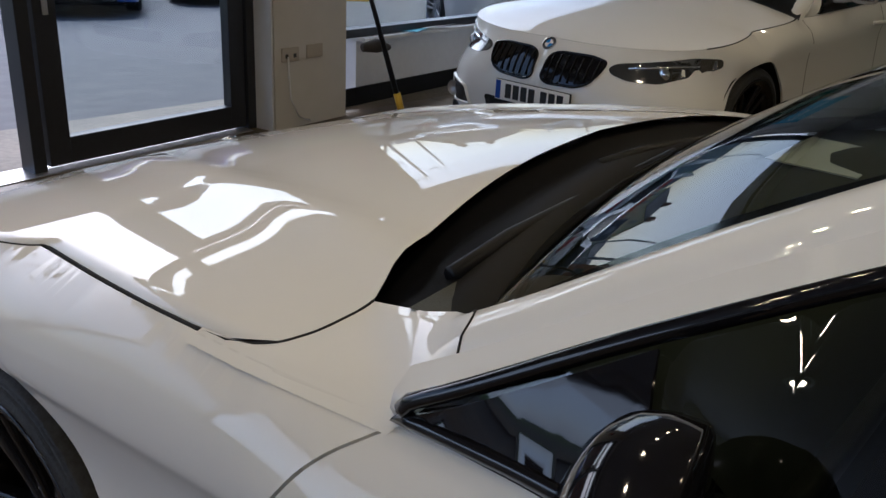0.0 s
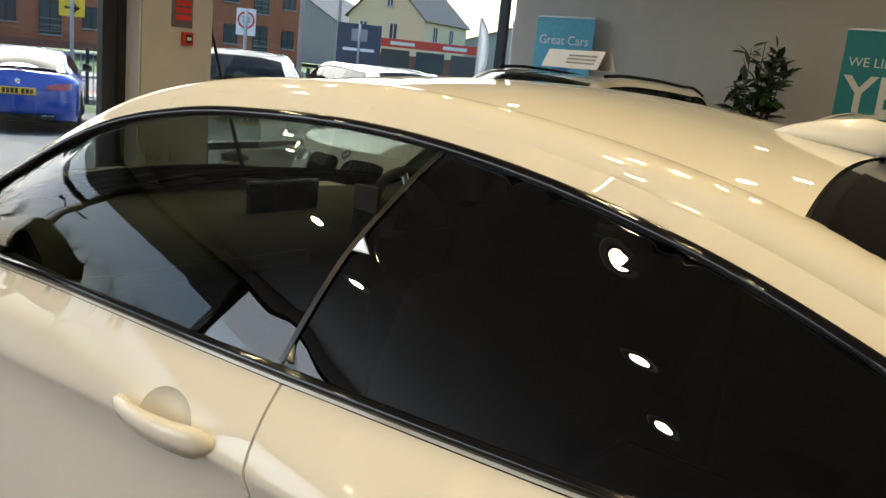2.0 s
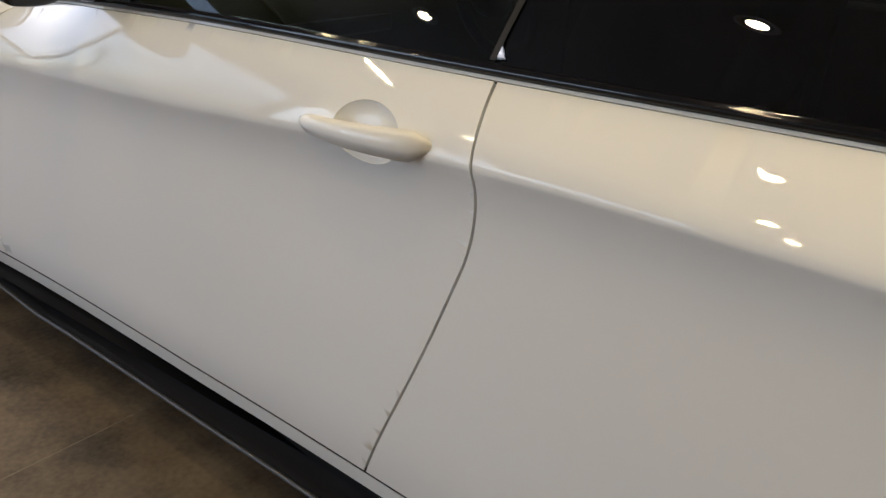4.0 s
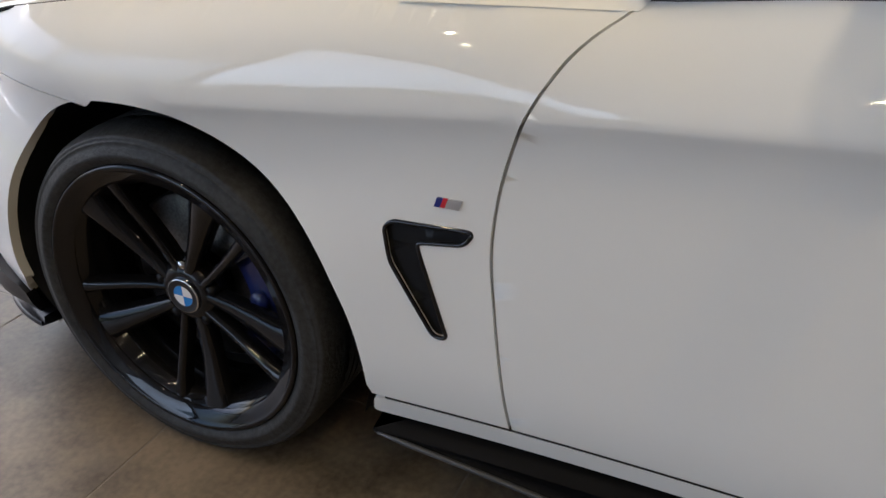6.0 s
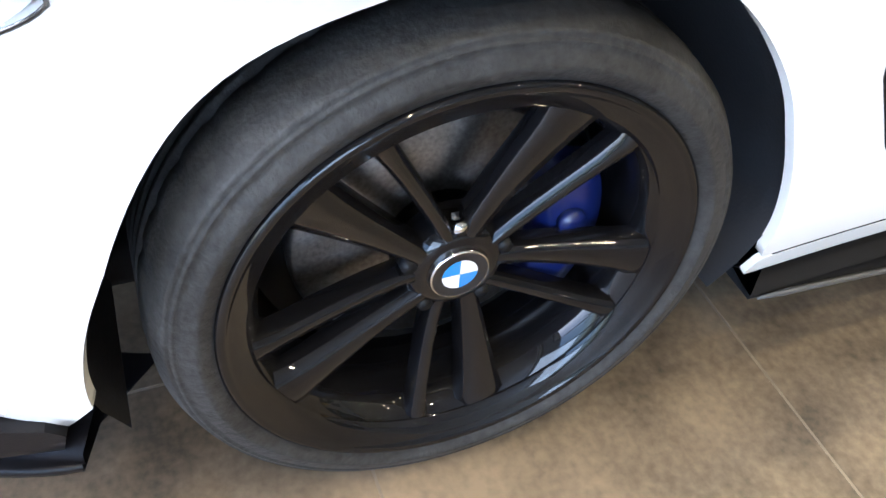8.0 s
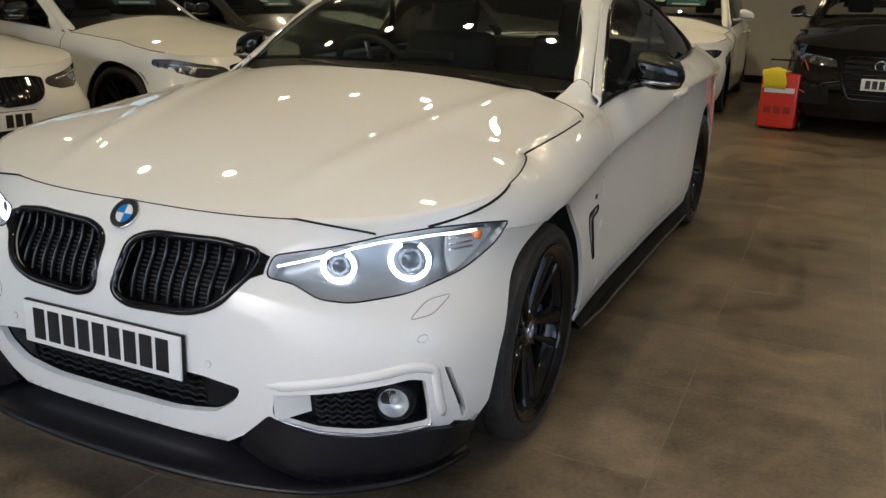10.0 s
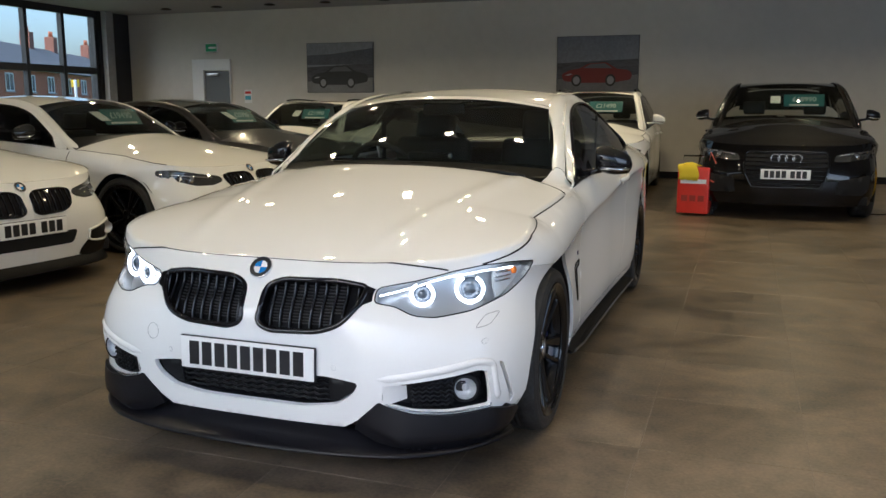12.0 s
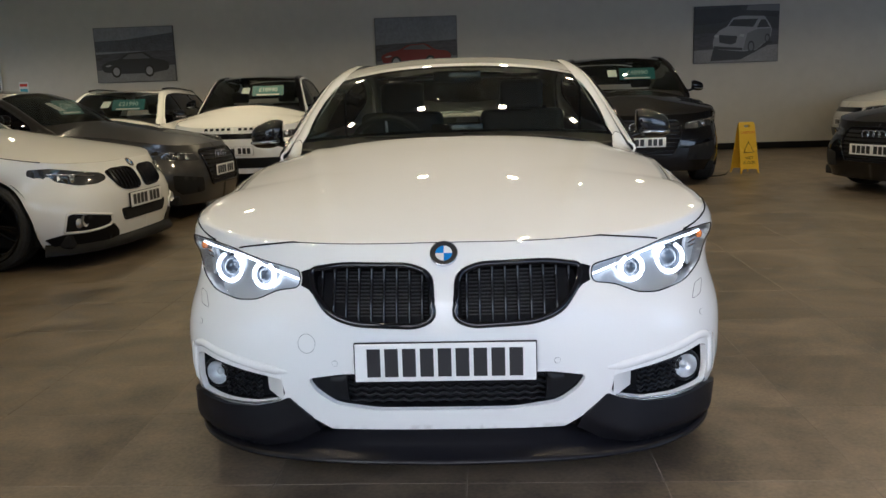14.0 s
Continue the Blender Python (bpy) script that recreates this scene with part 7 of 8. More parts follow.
# showroom things
def canvas_picture(x, kind):
    c = thing("picture", ["grey canvas picture of a dark open car by hills", "grey canvas picture of a red open car", "grey canvas picture of a pale off-road car"][kind], "picture", Matrix.Translation((x, NORTH, 0)) @ Matrix.Translation((0, 0, 1.56)) @ Matrix.Diagonal((0.893, 1, 0.877, 1)) @ Matrix.Translation((0, 0, -1.86)), "pictures on the back wall")
    w, z0, z1 = 0.84, 1.86, 3.0
    part("canvas", box(-w, w, -0.035, -0.001, z0, z1, 0.004), mat("picture_ground", (0.07, 0.07, 0.08), rough=0.6, vary=0.5, scale=1.2, stretch=(0.6, 1, 3.0)), c, smooth=False)

    def flat(name, pts, material, d=-0.037):
        bm = bmesh.new()
        bm.faces.new([bm.verts.new((px, d, pz)) for px, pz in pts][::-1])
        return part(name, bm, material, c, smooth=False)
    sky_tone = mat("picture_sky", [(0.25, 0.26, 0.29), (0.20, 0.21, 0.24), (0.045, 0.045, 0.05)][kind], rough=0.6, vary=0.2, scale=2)
    road_tone = mat("picture_road", [(0.20, 0.20, 0.205), (0.15, 0.15, 0.155), (0.26, 0.26, 0.27)][kind], rough=0.6, vary=0.3, scale=3)
    flat("printed_sky", [(-w + 0.01, 2.45), (w - 0.01, 2.52), (w - 0.01, z1 - 0.01), (-w + 0.01, z1 - 0.01)], sky_tone, -0.0362)
    if kind == 0:
        flat("printed_hillside", [(-w + 0.01, 2.5), (w - 0.01, 2.5), (w - 0.01, 2.86), (0.3, 2.80), (-0.2, 2.74), (-w + 0.01, 2.72)], mat("picture_hills", (0.10, 0.105, 0.125), rough=0.6, vary=0.4, scale=4), -0.0366)
    flat("printed_road", [(-w + 0.01, z0 + 0.01), (w - 0.01, z0 + 0.01), (w - 0.01, 2.20), (-w + 0.01, 2.12)], road_tone, -0.0364)
    if kind == 2:
        pale = mat("picture_pale_car", (0.30, 0.30, 0.31), rough=0.5, vary=0.15, scale=6)
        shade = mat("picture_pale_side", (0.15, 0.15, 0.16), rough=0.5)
        dark_tone = mat("picture_dark", (0.022, 0.022, 0.025), rough=0.5, vary=0.4, scale=7)
        flat("printed_woodland", [(-w + 0.01, 2.62), (-0.30, 2.66), (0.20, 2.80), (w - 0.01, 2.74), (w - 0.01, 2.86), (0.1, 2.9), (0.06, z1 - 0.03), (-w + 0.01, z1 - 0.06)], dark_tone, -0.0368)
        flat("printed_building", [(0.18, 2.88), (w - 0.01, 2.84), (w - 0.01, z1 - 0.01), (0.22, z1 - 0.01)], shade, -0.0367)
        flat("printed_shadow", [(-0.50, 1.90), (0.10, 1.92), (0.72, 2.24), (0.60, 2.32), (0.15, 2.12), (-0.44, 2.17)], dark_tone, -0.0370)
        flat("printed_car", rounded([(-0.46, 2.20), (-0.45, 2.34), (-0.36, 2.49), (-0.18, 2.59), (-0.08, 2.75), (0.10, 2.79), (0.55, 2.77), (0.66, 2.60), (0.70, 2.52), (0.68, 2.34), (0.40, 2.10), (0.15, 2.08), (-0.42, 2.14)], 0.03, 4), pale, -0.0372)
        flat("printed_flank", [(0.14, 2.10), (0.22, 2.44), (0.42, 2.52), (0.68, 2.52), (0.67, 2.35), (0.40, 2.11)], shade, -0.0374)
        flat("printed_windscreen", [(-0.15, 2.595), (-0.06, 2.72), (0.42, 2.72), (0.33, 2.56)], dark_tone, -0.0376)
        flat("printed_side_window", [(0.40, 2.545), (0.48, 2.70), (0.57, 2.70), (0.655, 2.55)], dark_tone, -0.0376)
        flat("printed_grille", [(-0.34, 2.42), (0.02, 2.39), (0.00, 2.26), (-0.10, 2.22), (-0.33, 2.27)], dark_tone, -0.0376)
        flat("printed_bumper", [(-0.44, 2.20), (0.13, 2.15), (0.13, 2.10), (-0.42, 2.14)], dark_tone, -0.0376)
        for lx in (-0.40, 0.10):
            flat("printed_lamp", [(lx - 0.04, 2.38), (lx - 0.02, 2.43), (lx + 0.06, 2.42), (lx + 0.05, 2.37)], mat("picture_lamp", (0.42, 0.42, 0.43), rough=0.5), -0.0378)
        for px, pz, pr in ((0.30, 2.17, 0.10), (0.615, 2.33, 0.075)):
            flat("printed_wheel", [(px + 0.66 * pr * math.cos(t), pz + 1.2 * pr * math.sin(t)) for t in np.linspace(0, 2 * math.pi, 25)[:-1]], dark_tone, -0.038)
            flat("printed_rim", [(px + 0.44 * pr * math.cos(t), pz + 0.8 * pr * math.sin(t)) for t in np.linspace(0, 2 * math.pi, 21)[:-1]], shade, -0.0384)
        return
    tone = [mat("picture_black_car", (0.025, 0.025, 0.03), rough=0.5), mat("picture_red_car", (0.16, 0.015, 0.015), rough=0.5)][kind]
    top = [0.0, -0.02][kind]
    body = rounded([(-0.66, 2.08), (-0.70, 2.22), (-0.55, 2.30), (-0.34, 2.34), (-0.16, 2.46 + top), (0.18, 2.48 + top), (0.38, 2.34 + top * 0.8), (0.60, 2.30), (0.68, 2.22), (0.66, 2.10), (0.3, 2.04), (-0.3, 2.04)], 0.05, 4)
    flat("printed_car", [(px * 1.05, pz) for px, pz in body], tone, -0.0372)
    flat("printed_glass", [(-0.28, 2.345), (-0.13, 2.445 + top), (0.16, 2.46 + top), (0.32, 2.345 + 0.5 * top)], mat("picture_glass", (0.11, 0.11, 0.12), rough=0.4), -0.0376)
    for px in (-0.42, 0.28):
        flat("printed_wheel", [(px + 0.105 * math.cos(t), 2.09 + 0.125 * math.sin(t)) for t in np.linspace(0, 2 * math.pi, 25)[:-1]], mat("picture_tyre", (0.015, 0.015, 0.015), rough=0.5), -0.038)
        flat("printed_rim", [(px + 0.07 * math.cos(t), 2.09 + 0.085 * math.sin(t)) for t in np.linspace(0, 2 * math.pi, 21)[:-1]], mat("picture_rim", (0.26, 0.26, 0.27), rough=0.5), -0.0384)
    flat("printed_lamp", [(-0.66, 2.20), (-0.56, 2.235), (-0.50, 2.22), (-0.58, 2.19)], mat("picture_lamp", (0.3, 0.3, 0.3), rough=0.5), -0.0384)


for k, x in enumerate((-6.29, -1.05, 4.70)):
    canvas_picture(x, k)


def exit_sign():
    s = thing("exit_sign", "green fire exit sign above the door", "sign", Matrix.Translation((-9.34, NORTH, 2.52)))
    part("sign_case", box(-0.15, 0.15, -0.05, 0, -0.095, 0.095, 0.008), WHITEWALL, s)
    part("sign_face", box(-0.135, 0.135, -0.054, -0.05, -0.08, 0.08), GREEN, s, smooth=False)
    part("sign_arrow", box(-0.06, 0.12, -0.057, -0.054, -0.02, 0.02), PAPER, s, smooth=False)


exit_sign()


def wall_notice(x, z, w, h, name="notice", label="white paper notice on the back wall"):
    n = thing(name, label, "notice", Matrix.Translation((x, NORTH, z)))
    part("sheet", box(-w, w, -0.006, -0.001, -h, h, 0.001), PAPER, n, smooth=False)
    part("text_bar", box(-w * 0.8, w * 0.8, -0.008, -0.006, h * 0.4, h * 0.75), REDPAINT, n, smooth=False)
    part("text_bar", box(-w * 0.8, w * 0.8, -0.008, -0.006, -h * 0.5, h * 0.1), SKYBLUE, n, smooth=False)


wall_notice(-8.49, 1.49, 0.09, 0.14)


def wet_floor_sign():
    s = thing("wet_floor_sign", "yellow plastic folding wet floor sign", "sign", Matrix.Translation((3.64, 8.36, 0)) @ Matrix.Rotation(radians(14), 4, 'Z') @ Matrix.Scale(0.87, 4))
    for sgn in (-1, 1):
        bm = bmesh.new()
        o = rounded([(-0.155, 0.0), (-0.14, 0.0), (-0.12, 0.07), (0.12, 0.07), (0.14, 0.0), (0.155, 0.0), (0.135, 0.74), (0.11, 0.78), (-0.11, 0.78), (-0.135, 0.74)], 0.02)
        F = lambda a, b: np.stack([np.asarray(a), sgn * (0.16 - 0.19 * np.asarray(b)), np.asarray(b)], -1)
        bm = sheet(F, o, [rounded([(-0.05, 0.70), (0.05, 0.70), (0.05, 0.735), (-0.05, 0.735)], 0.01)], 0.2, 0.05, 0.012, flip=sgn > 0)
        p = part("sign_panel", bm, YELLOW, s)
        if sgn < 0:
            slope = Matrix.Translation((0, -0.0, 0))
            for txt, z, sz in (("CAUTION", 0.62, 0.052), ("WET", 0.235, 0.062), ("FLOOR", 0.165, 0.062)):
                words("lettering", txt, sz, INK if z < 0.5 else REDPAINT, p, Matrix.Translation((0, -(0.16 - 0.19 * z) - 0.003, z)) @ Matrix.Rotation(math.pi / 2 - math.atan(0.19), 4, 'X'))
            tri = [Vector((a, -(0.16 - 0.19 * b) - 0.004, b)) for a, b in ((-0.085, 0.32), (0.085, 0.32), (0.0, 0.48))]
            part("warning_triangle", tube(tri, 0.008, 6, True), INK, p)
    part("hinge", tube([(-0.09, 0, 0.765), (0.09, 0, 0.765)], 0.012, 8), YELLOW, s)


wet_floor_sign()


def battery_charger():
    c = thing("battery_charger", "red wheeled battery charger with yellow cloth on it", "battery charger", Matrix.Translation((1.04, 7.27, 0)) @ Matrix.Rotation(radians(-6), 4, 'Z') @ Matrix.Scale(0.87, 4))
    part("case", box(-0.21, 0.21, -0.16, 0.16, 0.03, 0.66, 0.025, 3), REDPAINT, c)
    part("front_label", box(-0.17, 0.17, -0.166, -0.161, 0.44, 0.50), PAPER, c, smooth=False)
    for k in range(3):
        part("vent_grille", box(-0.15 + 0.11 * k, -0.07 + 0.11 * k, -0.165, -0.161, 0.20, 0.28), mat("charger_vent", (0.25, 0.02, 0.01), rough=0.6), c, smooth=False)
    part("handle", tube([(-0.19, 0.1, 0.64), (-0.19, 0.14, 0.80), (0.19, 0.14, 0.80), (0.19, 0.1, 0.64)], 0.012, 8), CHROME, c)
    for s in (-1, 1):
        part("castor", lathe([(0.02, -0.02), (0.055, -0.02), (0.06, 0.0), (0.055, 0.02), (0.02, 0.02)], 20, 'x', m=Matrix.Translation((s * 0.23, 0.10, 0.06))), RUBBER, c)
    pts = [(0.16, 0, 0.66), (0.20, -0.05, 0.86), (0.28, -0.12, 0.72), (0.42, -0.16, 0.50), (0.46, -0.10, 0.46), (0.34, -0.14, 0.44), (0.22, -0.2, 0.50)]
    part("charging_lead", tube([Vector(p) for p in pts], 0.009, 8), mat("red_cable", (0.45, 0.08, 0.05), rough=0.5), c)
    cl = thing("cleaning_cloth", "yellow duster lying on the charger", "cloth", c.matrix_world @ Matrix.Translation((-0.07, -0.10, 0.665)))
    rnd = random.Random(2)
    rows = []
    for i in range(12):
        row = []
        for j in range(12):
            a, b = (i / 11 - 0.5) * 0.26, (j / 11 - 0.5) * 0.34
            drop = max(0, -0.07 - b) * 1.9
            row.append(Vector((a + 0.02 * math.sin(j * 1.3), max(b, -0.085 - 0.012 * rnd.random()), 0.05 * math.exp(-(a * a + b * b) * 80) - drop + 0.018 * rnd.random())))
        rows.append(row)
    bm = loft(rows)
    bmesh.ops.recalc_face_normals(bm, faces=bm.faces)
    part("cloth", thicken(bm, 0.004), CLOTH, cl)


battery_charger()


def cable_reel():
    c = thing("cable_puck", "red round cable reel lying on the floor", "cable reel", Matrix.Translation((2.92, 7.93, 0)))
    part("reel", lathe([(0.001, 0.07), (0.10, 0.07), (0.115, 0.06), (0.115, 0.045), (0.06, 0.04), (0.06, 0.03), (0.115, 0.025), (0.115, 0.005), (0.001, 0.002)], 28, 'z'), REDPAINT, c)
    part("lead", tube([(0.1, 0, 0.012), (0.25, 0.05, 0.008), (0.4, 0.2, 0.008), (0.55, 0.6, 0.008)], 0.008, 6), MATTE, c)


cable_reel()


def banner(y0, y1, z0, z1, x, material, kind):
    b = thing("banner", "sky blue roller banner with white lettering" if kind == 0 else "teal roller banner with large white lettering", "banner", Matrix.Translation((x, (y0 + y1) / 2, 0)))
    w = (y1 - y0) / 2
    part("banner_sheet", box(-0.004, 0.004, -w, w, 0.06, z1, 0.001), material, b, smooth=False)
    part("banner_foot", box(-0.10, 0.12, -w, w, 0.0, 0.06, 0.01), SILVER, b)
    part("banner_rail", box(-0.012, 0.014, -w, w, z1, z1 + 0.02, 0.003), SILVER, b, smooth=False)
    face = Matrix.Translation((0.006, 0, 0)) @ Matrix.Rotation(math.pi / 2, 4, 'Z') @ Matrix.Rotation(math.pi / 2, 4, 'X')
    if kind == 0:
        words("lettering", "Great Cars", 0.155, PAPER, b, face @ Matrix.Translation((-0.0, z1 - 0.27, 0)))
        part("tick_box", box(0.005, 0.008, -0.12, 0.12, z1 - 0.66, z1 - 0.42), mat("tick_blue", (0.02, 0.20, 0.40), rough=0.4), b, smooth=False)
        part("tick_mark", tube([(0.011, -0.05, z1 - 0.53), (0.011, -0.01, z1 - 0.58), (0.011, 0.09, z1 - 0.45)], 0.012, 6), PAPER, b)
        words("lettering", "Great", 0.155, PAPER, b, face @ Matrix.Translation((-0.12, z1 - 0.80, 0)))
    else:
        words("lettering", "WE LIKE TO SAY", 0.125, PAPER, b, face @ Matrix.Translation((-w + 0.06, z1 - 0.30, 0)), 'LEFT')
        words("lettering", "YES", 0.50, PAPER, b, face @ Matrix.Translation((-w + 0.05, z1 - 0.62, 0)), 'LEFT', bold=0.006)


banner(-3.24, -2.42, 0, 2.10, -7.55, SKYBLUE, 0)
banner(0.44, 1.60, 0, 2.12, -7.45, TEAL, 1)


def potted_plant():
    p = thing("potted_plant", "green leafy fig plant in a dark pot", "plant", Matrix.Translation((-7.25, -0.28, 0)))
    part("pot", lathe([(0.001, 0.0), (0.15, 0.0), (0.19, 0.36), (0.20, 0.38), (0.18, 0.38), (0.17, 0.33), (0.001, 0.33)], 28, 'z'), POT, p)
    rnd = random.Random(11)
    tips = []
    for k in range(13):
        a = rnd.uniform(0, 2 * math.pi)
        r = rnd.uniform(0.10, 0.46)
        h = rnd.uniform(1.40, 1.95)
        pts = [Vector((0.03 * math.cos(a), 0.03 * math.sin(a), 0.33)), Vector((0.10 * math.cos(a), 0.10 * math.sin(a), 0.8)), Vector((r * 0.6 * math.cos(a), r * 0.8 * math.sin(a), 0.5 * (0.8 + h))), Vector((r * 0.7 * math.cos(a), r * math.sin(a), h))]
        part("stem", tube(pts, [0.014, 0.010, 0.007, 0.003], 6), BARK, p)
        tips.append(pts)
    leaf = bmesh.new()
    spine = [(-1, 0, 0), (-0.55, 0.30, 0.04), (-0.1, 0.40, 0.06), (0.4, 0.30, 0.03), (1, 0, -0.10)]
    vs = [leaf.verts.new((a * 0.085, b * 0.085, c * 0.085)) for a, b, c in spine]
    ws = [leaf.verts.new((a * 0.085, -b * 0.085, c * 0.085)) for a, b, c in spine[1:-1]]
    mids = [leaf.verts.new((a * 0.085, 0, c * 0.02 - 0.002)) for a, b, c in spine[1:-1]]
    for q in ((vs[0], vs[1], mids[0]), (vs[1], vs[2], mids[1], mids[0]), (vs[2], vs[3], mids[2], mids[1]), (vs[3], vs[4], mids[2]), (ws[0], vs[0], mids[0]), (ws[1], ws[0], mids[0], mids[1]), (ws[2], ws[1], mids[1], mids[2]), (vs[4], ws[2], mids[2])):
        leaf.faces.new(q)
    me = mesh_of(leaf, "leaf", LEAF)
    for k in range(300):
        pts = rnd.choice(tips)
        t = rnd.uniform(0.55, 1.0)
        base = pts[1].lerp(pts[2], t * 2 - 0.7) if t < 0.68 else pts[2].lerp(pts[3], (t - 0.68) / 0.32)
        d = Vector((rnd.gauss(0, 1), rnd.gauss(0, 1), rnd.gauss(0.1, 0.6))).normalized()
        ob = new("leaf", me)
        ob.parent = p
        s = rnd.uniform(0.75, 1.35)
        ob.matrix_local = Matrix.Translation(base + d * rnd.uniform(0.04, 0.16)) @ d.to_track_quat('X', 'Z').to_matrix().to_4x4() @ Matrix.Rotation(rnd.uniform(-0.7, 0.7), 4, 'X') @ Matrix.Diagonal((s, s, s, 1))


potted_plant()


OLDPLASTIC = mat("old_plastic", (0.42, 0.38, 0.32), rough=0.4)


def pillar_things():
    f = on_front(-2.26, 0.20)
    s = thing("socket", "cream double wall socket with a cable", "socket", f @ Matrix.Translation((0.20, 0, 0.47)))
    part("faceplate", box(-0.073, 0.073, 0, 0.012, -0.043, 0.043, 0.004), OLDPLASTIC, s)
    for x in (-0.035, 0.035):
        part("socket_holes", box(x - 0.012, x + 0.012, 0.012, 0.014, -0.02, 0.005), INK, s, smooth=False)
    part("plug_cable", tube([(0.03, 0.02, -0.01), (0.04, 0.035, -0.12), (0.01, 0.02, -0.28), (-0.05, 0.03, -0.40), (-0.16, 0.02, -0.44)], 0.006, 6), WHITEWALL, s)
    b = thing("socket", "cream blank wall socket plate", "socket", f @ Matrix.Translation((-0.02, 0, 0.475)))
    part("faceplate", box(-0.073, 0.073, 0, 0.010, -0.043, 0.043, 0.004), OLDPLASTIC, b)
    n = thing("notice", "blue and red fire action notice on the pillar", "notice", f @ Matrix.Translation((-0.03, 0, 1.66)))
    part("sheet", box(-0.10, 0.10, 0, 0.004, -0.19, 0.21, 0.001), mat("notice_print", (0.16, 0.14, 0.17), rough=0.5, vary=0.3, scale=30), n, smooth=False)
    part("notice_band", box(-0.085, 0.095, 0.004, 0.005, 0.13, 0.19), BLUE, n, smooth=False)
    for k in range(5):
        part("notice_band", box(-0.085, 0.06, 0.004, 0.005, 0.085 - 0.055 * k, 0.125 - 0.055 * k), BLUE if k < 2 else REDPAINT, n, smooth=False)
    c = thing("call_point", "red fire alarm call point on the pillar", "alarm", f @ Matrix.Translation((-0.07, 0, 1.39)))
    part("case", box(-0.045, 0.045, 0, 0.04, -0.05, 0.05, 0.006), REDPAINT, c)
    part("glass", box(-0.032, 0.032, 0.04, 0.043, -0.03, 0.03, 0.001), INK, c, smooth=False)
    part("test_card", box(-0.02, 0.02, 0.043, 0.045, -0.012, 0.012), PAPER, c, smooth=False)
    fl = thing("folded_feather_flag", "black pole with a folded flag leaning on the window", "flag pole", on_front(-2.62, 0.10))
    part("pole", tube([(-0.30, 0.34, 0.0), (-0.14, 0.16, 0.8), (0.06, 0.02, 1.75)], [0.022, 0.016, 0.009], 8), MATTE, fl)
    part("spike", tube([(-0.30, 0.34, 0.0), (-0.272, 0.31, 0.15)], 0.026, 8), YELLOW, fl)
    part("flag_roll", tube([(-0.36, 0.16, 0.44), (-0.24, 0.14, 0.46), (-0.12, 0.12, 0.455)], [0.02, 0.05, 0.03], 10), mat("dark_cloth", (0.05, 0.045, 0.04), rough=0.9), fl)


pillar_things()


def papers():
    p = thing("leaflets", "white and pale blue leaflets on the window ledge", "papers", on_front(-3.75, 0.0, 0.49))
    for k, (x, y, a, c) in enumerate(((-0.25, 0.0, 8, PAPER), (0.05, -0.01, -14, PAPER), (0.16, 0.02, 20, SKYBLUE), (-0.1, 0.0, 3, PAPER))):
        b = box(-0.21, 0.21, -0.10, 0.10, 0, 0.002)
        bmesh.ops.transform(b, matrix=Matrix.Translation((x, y - 0.02, 0.001 + 0.004 * k)) @ Matrix.Rotation(radians(a), 4, 'Z') @ Matrix.Rotation(radians(2), 4, 'X'), verts=b.verts)
        part("leaflet", b, c, p, smooth=False)


papers()


def roof_sign():
    s = thing("roof_sign", "white plastic advertising sign lying on the estate's roof", "sign", Matrix.Translation((-4.75, -0.93, 1.475)) @ Matrix.Rotation(radians(70), 4, 'Z'))
    bm = bmesh.new()
    prof = [(-0.10, 0.0), (-0.03, 0.15), (0.03, 0.15), (0.10, 0.0)]
    loft([[Vector((x, a, b)) for a, b in prof + prof[:1]] for x in (-0.37, 0.37)], bm)
    bmesh.ops.holes_fill(bm, edges=bm.edges)
    bmesh.ops.recalc_face_normals(bm, faces=bm.faces)
    part("sign_body", bm, PAPER, s, smooth=False)
    for k in range(3):
        z = 0.105 - 0.03 * k
        part("text_bar", box(-0.05, 0.30, -0.105 + 0.467 * z - 0.004, -0.10 + 0.467 * z, z - 0.006, z + 0.006), GREYCLAD, s, smooth=False)


roof_sign()
floor_tiles()


# outside: forecourt, road and the houses across it
def ground_material():
    return ASPHALT


structure("ground", box(-400, 400, -400, 400, -1.2, -0.52), GRASS, "flat ground that reaches the horizon", "ground")
structure("forecourt", box(-26, 30, -13.6, 0.0, -0.30, 0.0), ASPHALT, "worn grey asphalt forecourt", "pavement", Matrix.Translation((0, -2.2, -0.06)) @ Matrix.Rotation(radians(1.9), 4, 'X'))
structure("pavement", box(-90, 90, -2.0, 0.0, -0.16, -0.02), mat("paving", (0.22, 0.21, 0.20), rough=0.85, vary=0.2, scale=1), "grey pavement beside the road", "pavement", Matrix.Translation((-12, -17.0, -0.36)) @ Matrix.Rotation(radians(-22), 4, 'Z'))
structure("road", box(-90, 90, -11.5, -2.0, -0.164, -0.10), ROAD, "grey asphalt road in front of the showroom", "road", Matrix.Translation((-12, -17.0, -0.36)) @ Matrix.Rotation(radians(-22), 4, 'Z'))
structure("cycle_lane", box(-90, 90, -4.4, -3.0, -0.10, -0.096), mat("red_surfacing", (0.30, 0.10, 0.08), rough=0.9, vary=0.2, scale=1), "red surfaced cycle lane on the road", "road", Matrix.Translation((-12, -17.0, -0.36)) @ Matrix.Rotation(radians(-22), 4, 'Z'))
